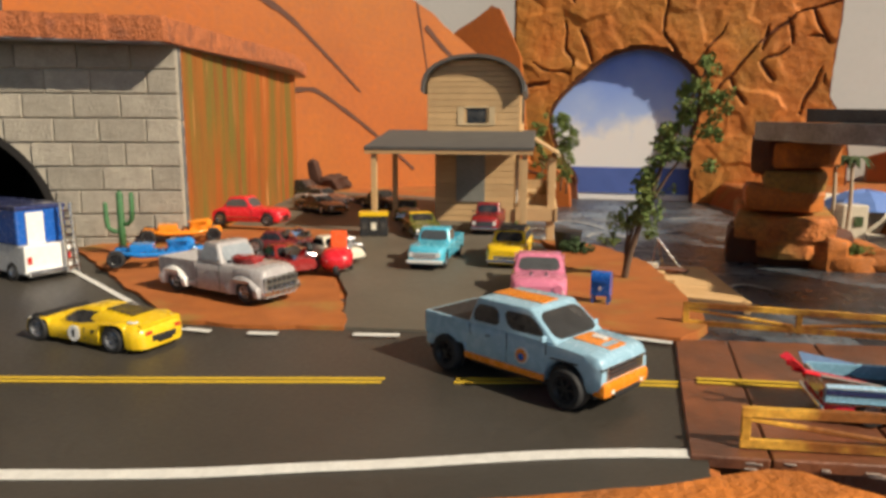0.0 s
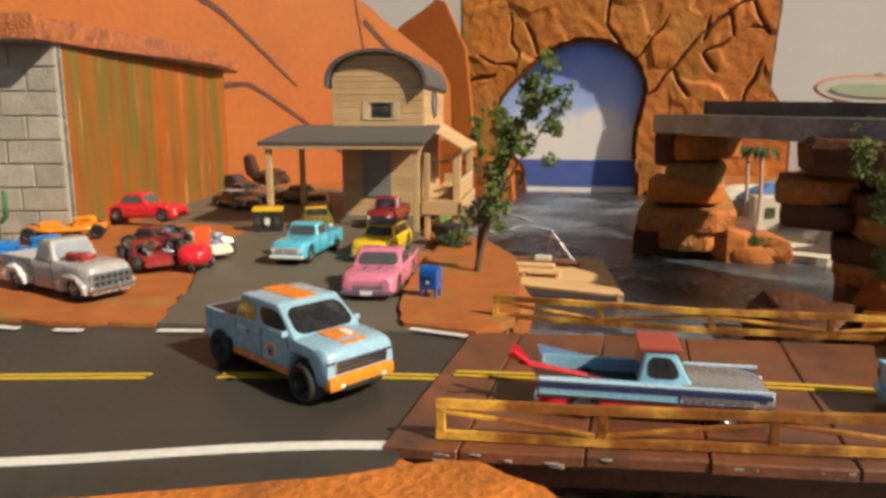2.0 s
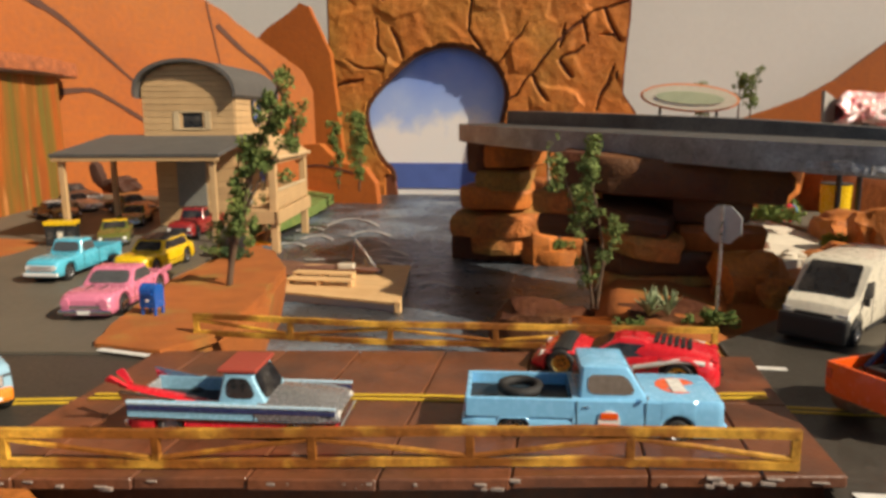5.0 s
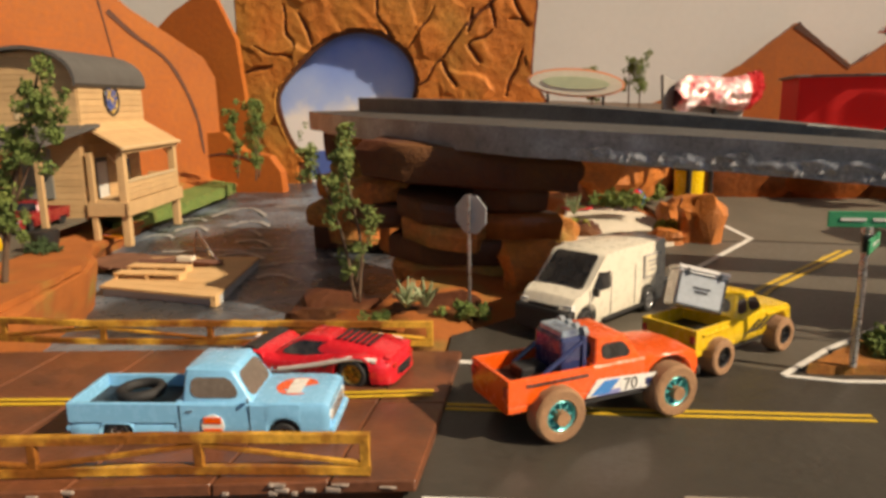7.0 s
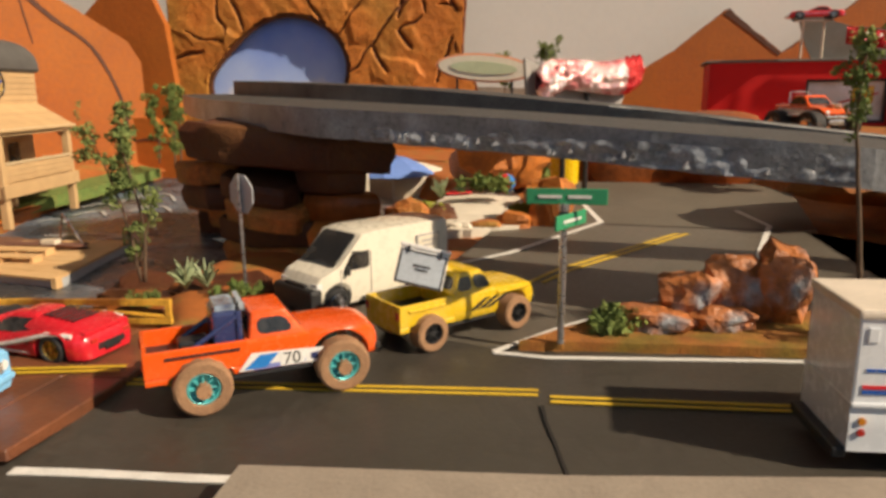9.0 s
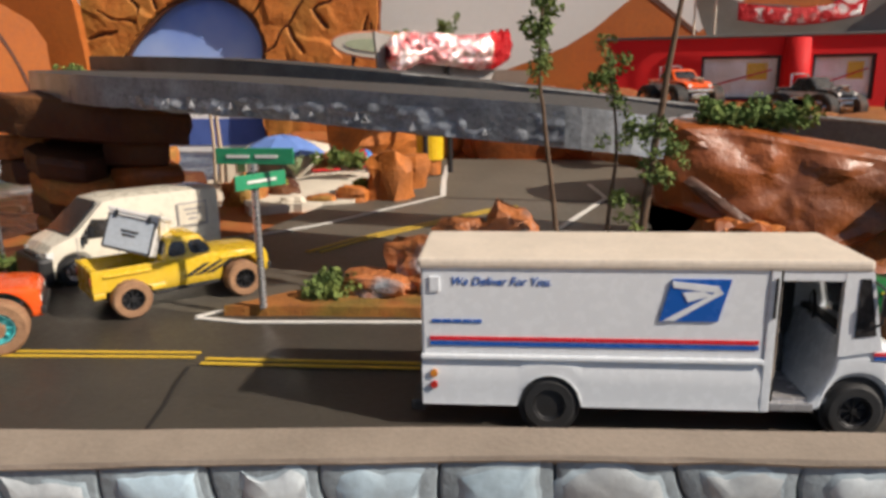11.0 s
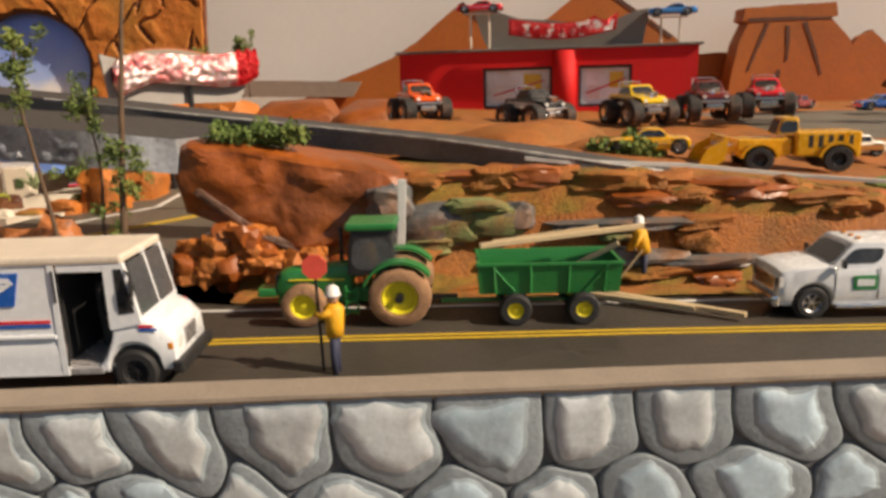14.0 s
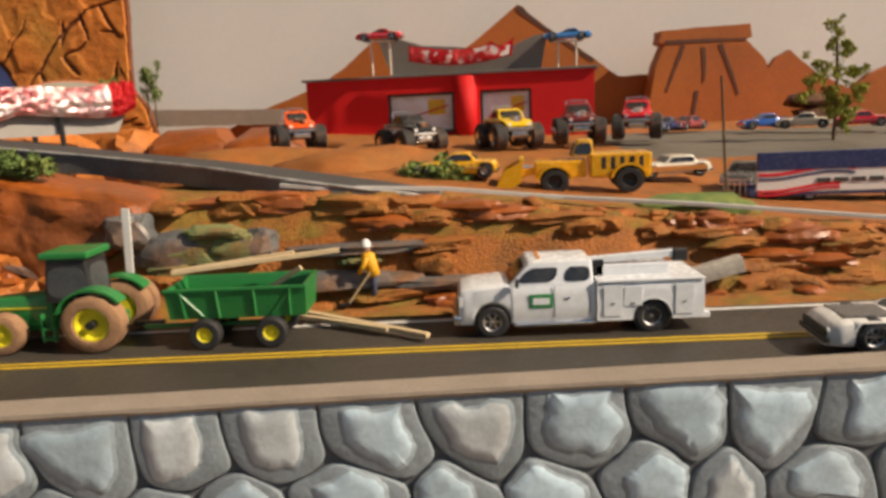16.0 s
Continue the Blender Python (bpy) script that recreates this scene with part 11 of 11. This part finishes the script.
wheel_loader()
wood_wagon = sedan("wood_sided_wagon", 1.322, 0.690, 0.0345, 188, "cream and wood-brown old wagon on the upper land", "cream", L=66, W=13, belt=12, roof_z=18, cab=(-20, 10, -17, 3))
for s in (1, -1):
    box_part(wood_wagon, "wood_side", (-2, s * 13.0, 7.6), (50, 0.8, 4.4), mat("wood_brown_side", (0.42, 0.17, 0.04), 0.4), 0.2, "wood-brown side panel")
sedan("dark_car", 1.372, 0.650, 0.0285, 235, "dark glossy coupe with chrome on the upper asphalt", "dark", L=70, W=14)


def banner_trailer():
    t = root("banner_trailer", 1.399, 0.612, 0.0215, -4, "dark blue trailer with a white banner and red waves", "trailer")
    t.scale = (1, 1, 0.8)
    part("bed", b_box(bmesh.new(), (0.03, 0, 0.008), (0.15, 0.035, 0.005), 0.0008), P["navy"], t)
    part("side_board", b_box(bmesh.new(), (0.03, -0.0165, 0.023), (0.14, 0.002, 0.030), 0.0006), P["white"], t, "white banner board")
    part("upper_board", b_box(bmesh.new(), (0.03, -0.0168, 0.038), (0.14, 0.0026, 0.017), 0.0006), P["navy"], t, "dark blue banner top")
    for k, (z, w) in enumerate(((0.0285, 0.0030), (0.0242, 0.002), (0.013, 0.0026), (0.0095, 0.002))):
        bm = bmesh.new()
        b_loft(bm, [[(x, -0.0179, z + 0.003 * math.sin(x * 70 + 0.6) + d) for d in (-w / 2, w / 2)] + [(x, -0.0172, z + 0.003 * math.sin(x * 70 + 0.6) + d) for d in (w / 2, -w / 2)] for x in np.linspace(-0.039, 0.02 if k > 1 else 0.03, 24)])
        part("wave_band", bm, P["red"] if k != 1 else P["navy"], t)
    for k in range(7):
        part("writing_bar", b_box(bmesh.new(), (0.008 + 0.0125 * k, -0.0178, 0.0195), (0.0095, 0.0008, 0.0042)), P["dark"], t)
    for x in (0.0, 0.06):
        wheel(t, x * 1000, -13, 5, 5, 5)
        wheel(t, x * 1000, 13, 5, 5, 5)
    for k in range(5):
        part("fence_bar", b_box(bmesh.new(), (-0.062 + 0.004 * k, -0.012, 0.011), (0.0008, 0.0008, 0.020)), RIM, t)
    part("fence_rail", b_box(bmesh.new(), (-0.054, -0.012, 0.021), (0.018, 0.0008, 0.001)), RIM, t)


banner_trailer()
mast = root("mast", 1.31, 0.53, 0.029, 0, "thin dark mast with a fine wire on the upper land", "mast")
part("pole", b_cyl(bmesh.new(), (0, 0, 0), (-0.006, 0, 0.085), 0.0009, seg=8), TRUNK, mast)


# ---- far boards: hills, mesa, ledge ----
gh = board("mountain_board", [(0.60, 0.0), (1.75, 0.0), (1.75, 0.13), (1.56, 0.146), (1.492, 0.148), (1.444, 0.184), (1.40, 0.216), (1.345, 0.252), (1.283, 0.300), (1.20, 0.236), (1.135, 0.190), (1.117, 0.178), (1.075, 0.212), (1.008, 0.262), (0.915, 0.187), (0.863, 0.156), (0.80, 0.132), (0.727, 0.106), (0.651, 0.067), (0.60, 0.05)], 1.60, 0.02, MESA, "orange painted pair of peaks behind the garage")
crack(gh, [(1.008, 0.258), (1.045, 0.229), (1.112, 0.176)], 1.60, 0.012, 0.007)
crack(gh, [(1.283, 0.296), (1.33, 0.258), (1.44, 0.182)], 1.60, 0.012, 0.007)
board("mountain_board", [(1.386, 0.010), (2.217, 0.010), (2.217, 0.143), (2.084, 0.154), (2.019, 0.127), (1.983, 0.099), (1.907, 0.138), (1.851, 0.185), (1.824, 0.171), (1.785, 0.121), (1.685, 0.143), (1.552, 0.149), (1.463, 0.146)], 1.605, 0.02, MESA, "low orange painted hills behind the mesa")
mesa = board("mesa_rock", [(1.533, 0.032), (1.540, 0.099), (1.552, 0.166), (1.568, 0.201), (1.557, 0.206), (1.560, 0.229), (1.622, 0.232), (1.735, 0.235), (1.740, 0.210), (1.728, 0.206), (1.767, 0.166), (1.794, 0.099), (1.802, 0.032)], 1.53, 0.05, MESA, "flat-topped orange mesa board with dark grooves")
for ln in ([(1.568, 0.206), (1.644, 0.207), (1.728, 0.206)], [(1.605, 0.199), (1.588, 0.155), (1.572, 0.110)], [(1.644, 0.194), (1.647, 0.155), (1.646, 0.127)], [(1.677, 0.199), (1.700, 0.144), (1.716, 0.099)], [(1.633, 0.110), (1.627, 0.066), (1.622, 0.043)]):
    crack(mesa, ln, 1.53, 0.008, 0.004)
ledge = board("back_ledge", [(0.50, 0.088), (0.78, 0.080), (0.80, 0.110), (0.50, 0.122)], 1.56, 0.03, LEDGE, "grey-brown ledge strip along the backdrop")
for k, (c, s) in enumerate((((1.72, 1.25, 0.085), (0.035, 0.03, 0.012)), ((1.74, 1.24, 0.062), (0.05, 0.03, 0.014)), ((1.68, 1.22, 0.05), (0.03, 0.03, 0.012)))):
    rock(c, s, 500 + k, ROCK_DARK, "flat dark brown rock beside the mesa", 0.25)
for k, (x, y, c) in enumerate(((1.60, 1.02, "cream"), (1.66, 1.0, "red"), (1.56, 1.05, "blue"), (1.72, 0.96, "white"), (1.48, 1.12, "dark_red"), (1.44, 1.10, "navy"))):
    sedan("far_car", x, y, 0.054, 150 + 17 * k, f"small {c.replace('_', ' ')} car parked far back", c, L=66, W=14)

# ---- signs behind the flyover ----
ov = root("oval_sign", 0.573, 1.16, 0.105, 0, "white oval sign with an orange rim and green centre", "sign")
for rx_, rz_, y, m, nm in ((0.070, 0.0205, 0.0, mat("sign_orange", (0.72, 0.30, 0.16), 0.5), "rim"), (0.066, 0.0175, -0.002, P["cream"], "face"), (0.048, 0.009, -0.0035, mat("sign_pale_green", (0.45, 0.50, 0.33), 0.5), "centre")):
    bm = b_prism(bmesh.new(), [(rx_ * math.cos(t), 0.040 + rz_ * math.sin(t) - 0.07 * rx_ * math.cos(t)) for t in np.linspace(0, 2 * math.pi, 40)[:-1]], y, y - 0.003, Matrix(((1, 0, 0, 0), (0, 0, 1, 0), (0, 1, 0, 0), (0, 0, 0, 1))))
    part(nm, bm, m, ov)
for x in (-0.04, 0.04):
    part("leg", b_cyl(bmesh.new(), (x, 0.004, -0.07), (x, 0.004, 0.04), 0.002, seg=8), RIM_BLACK, ov)
fs = root("flame_sign", 0.706, 0.860, 0.103, 49.7, "crinkled white and red foil flame sign beside the flyover", "sign")
FOIL_SILVER = mat("crinkled_silver_foil", (0.86, 0.72, 0.71), 0.18, 0.80, vary=0.2, scale=110, fine=500, bump=0.8, dist=0.001, second=(0.66, 0.10, 0.11), amount=0.47, edge=0.14)


def foil_flame(parent):
    """A crinkled foil flame: a hook at its thick end, a red crown at the other; folded face over a flat back."""
    low = [(-0.088, 0.012), (-0.080, -0.004), (-0.066, 0.004), (-0.045, 0.012), (0.0, 0.008), (0.040, 0.004), (0.066, 0.006), (0.086, 0.016)]
    high = [(-0.088, 0.030), (-0.080, 0.040), (-0.066, 0.046), (-0.030, 0.047), (0.010, 0.045), (0.040, 0.047), (0.066, 0.051), (0.086, 0.054)]
    for name, x0, x1, m, label in (("foil_body", -0.088, 0.056, FOIL_SILVER, "pale crinkled foil body"), ("foil_crown", 0.056, 0.086, FOIL_RED, "red foil crown")):
        bm, front, back = bmesh.new(), [], []
        for x in np.linspace(x0, x1, 60 if m is FOIL_SILVER else 22):
            lo, hi = lerp(low, x), lerp(high, x) + (0.0025 * math.sin(x * 520) if x > 0.06 else 0.0)
            f, b_ = [], []
            for j in range(13):
                v = j / 12
                q = Vector((x * 130, (lo + (hi - lo) * v) * 130, 1.0))
                puff = 0.006 * math.sin(math.pi * v) ** 0.6 + 0.0026 * noise.noise(q) + 0.0016 * noise.noise(q * 2.6)
                f.append(bm.verts.new((x, -0.002 - max(0.0, puff) * min(1, 9 * v, 9 * (1 - v)), lo + (hi - lo) * v)))
                b_.append(bm.verts.new((x, 0.001, lo + (hi - lo) * v)))
            front.append(f)
            back.append(b_)
        for i in range(len(front) - 1):
            for j in range(12):
                bm.faces.new((front[i][j], front[i + 1][j], front[i + 1][j + 1], front[i][j + 1]))
                bm.faces.new((back[i][j], back[i][j + 1], back[i + 1][j + 1], back[i + 1][j]))
            for j in (0, 12):
                bm.faces.new((front[i][j], back[i][j], back[i + 1][j], front[i + 1][j]))
        part(name, bm, m, parent, label)


foil_flame(fs)
fs.scale = (0.97, 1.0, 0.84)
part("mast_leg", b_cyl(bmesh.new(), (0.0, 0.004, -0.120), (0.0, 0.004, 0.02), 0.003, seg=8), RIM_BLACK, fs)
bk = root("sign_back_board", 0.700, 0.872, 0.10, 49.7, "grey wavy board behind the foil sign", "board")
part("board", b_prism(bmesh.new(), [(-0.09, -0.01), (0.06, -0.01), (0.075, 0.018), (0.05, 0.026), (0.0, 0.034), (-0.06, 0.032), (-0.096, 0.042)], 0, 0.003, UPRIGHT), mat("grey_card", (0.30, 0.28, 0.26), 0.7), bk)
part("leg", b_cyl(bmesh.new(), (-0.03, 0.002, -0.106), (-0.03, 0.002, 0.03), 0.003, seg=8), RIM_BLACK, bk)


# ---- left: camper, chassis, junk ----
def camper():
    c = thing_car("camper_truck", -0.2535, 0.4105, 0, 165, "white camper truck with blue top and a rear ladder", "camper")
    box_part(c, "lower_body", (0, 0, 15), (84, 33, 20), P["white"], 1.4)
    box_part(c, "upper_body", (4, 0, 37), (80, 34, 24), P["blue"], 1.6, "blue camper box")
    box_part(c, "roof", (4, 0, 50), (82, 35, 3), P["navy"], 1.0)
    box_part(c, "rear_bumper", (-43, 0, 6), (3, 31, 4), CHROME, 0.8)
    box_part(c, "rear_door", (-37.0, 5, 32), (0.8, 12, 30), P["white"], 0.3)
    disc(c, "rear_badge", (-36.4, 3, 36), (-1, 0, 0), 4, P["orange"])
    for y in (-17.5, -10.0):
        part("ladder_rail", b_cyl(bmesh.new(), (-0.0465, y * MM, 0.004), (-0.0425, y * MM, 0.052), 0.0012, seg=8), CHROME, c)
    for k in range(8):
        part("ladder_rung", b_cyl(bmesh.new(), ((-44.2 + 0.5 * k) * MM, -0.0175, (7 + 5.6 * k) * MM), ((-44.2 + 0.5 * k) * MM, -0.0100, (7 + 5.6 * k) * MM), 0.0010, seg=6), CHROME, c)
    for s in (1, -1):
        box_part(c, "tail_light", (-42.4, s * 13.5, 15), (0.8, 3, 5), RED_LAMP, 0.3)
    four_wheels(c, 28, -26, 14.5, 6.5, 6)


camper()


def bare_chassis(x, y, z, rz, colour, label):
    c = thing_car("car_chassis", x, y, z, rz, label, "chassis")
    for s in (1, -1):
        bm = b_tube(bmesh.new(), [(-0.03, s * 0.007, 0.010), (-0.01, s * 0.009, 0.008), (0.012, s * 0.008, 0.008), (0.034, s * 0.006, 0.010)], 0.0019, 8)
        part("frame_rail", bm, P[colour], c, "", True)
    for x_ in (-0.028, -0.012, 0.004, 0.02, 0.033):
        part("cross_member", b_cyl(bmesh.new(), (x_, -0.008, 0.0095), (x_, 0.008, 0.0095), 0.0016, seg=8), P[colour], c)
    part("engine", b_rock(bmesh.new(), (0.016, 0, 0.0135), (0.010, 0.007, 0.0055), 8, 2, 0.5), P[colour], c)
    part("seat_tub", b_box(bmesh.new(), (-0.010, 0, 0.0125), (0.016, 0.014, 0.006), 0.0012), P[colour], c)
    for x_ in (-26, 27):
        for s in (1, -1):
            wheel(c, x_, s * 12.5, 6.2, 6.2, 5, rim=RIM_BLACK)
        part("axle", b_cyl(bmesh.new(), (x_ * MM, -0.0125, 0.0062), (x_ * MM, 0.0125, 0.0062), 0.001, seg=8), RIM_BLACK, c)


bare_chassis(-0.163, 0.448, 0.0050, 30, "bright_blue", "blue bare car chassis with dark wheels on the dirt")
bare_chassis(-0.208, 0.537, 0.0060, 36, "orange", "orange bare car chassis with dark wheels beside the wall")


def junk(x, y, z, rz, colour, label, seed):
    c = thing_car("wrecked_car", x, y, z, rz, label, "wreck", "wrecks")
    rr = random.Random(seed)
    sharp(part("body", body_loft(-26, 28, [(-26, 9), (-8, 11), (10, 10.5), (24, 10), (28, 7)], [(-26, 10), (0, 12.5), (28, 10)], 3.5, [(18, 4.5, 6), (-17, 4.5, 6)], n=40), P[colour], c), 32)
    part("engine", b_rock(bmesh.new(), (0.014, 0, 0.0135), (0.009, 0.007, 0.006), seed, 2, 0.6), CHROME, c)
    for k in range(3):
        part("exhaust_pipe", b_tube(bmesh.new(), [(0.010 + 0.005 * k, 0.006, 0.013), (0.012 + 0.005 * k, 0.011, 0.012), (0.006, 0.014, 0.006)], 0.0009, 6), CHROME, c)
    cabin(c, -16, 6, -11, 0, 10.2, 17.5, 11, 9, P[colour], GLASS, 1)
    for x_, r_ in ((18, 5), (-17, 6.2)):
        for s in (1, -1):
            wheel(c, x_, s * 12.5, r_, r_, 5)


junk(-0.066, 0.463, 0.0040, -35, "dark_red", "dark red hot rod with exposed chrome engine on the dirt", 3)
junk(-0.053, 0.514, 0.0036, -30, "cream", "cream and rust old car shell on the dirt", 4)
junk(-0.102, 0.522, 0.0050, 10, "maroon", "rusty brown old car shell on the dirt", 5)
sc = thing_car("scooter_pod", -0.028, 0.466, 0.003, -70, "small glossy red three-wheeled car with a raised seat", "three-wheeler")
part("body", b_rock(bmesh.new(), (0, 0, 0.0105), (0.015, 0.0115, 0.0075), 12, 3, 0.08), P["red"], sc, "", True)
part("seat_back", b_box(bmesh.new(), (-0.017, 0, 0.020), (0.003, 0.012, 0.022), 0.001, pose(0, 0, 0, 0, -12, 0)), P["baja_orange"], sc)
for x_, y_ in ((11, 0.01), (-9, 9), (-9, -9)):
    wheel(sc, x_, y_, 4.6, 4.6, 3.5)
lamps(sc, 13.6, 5, 11, None, r=1.5)
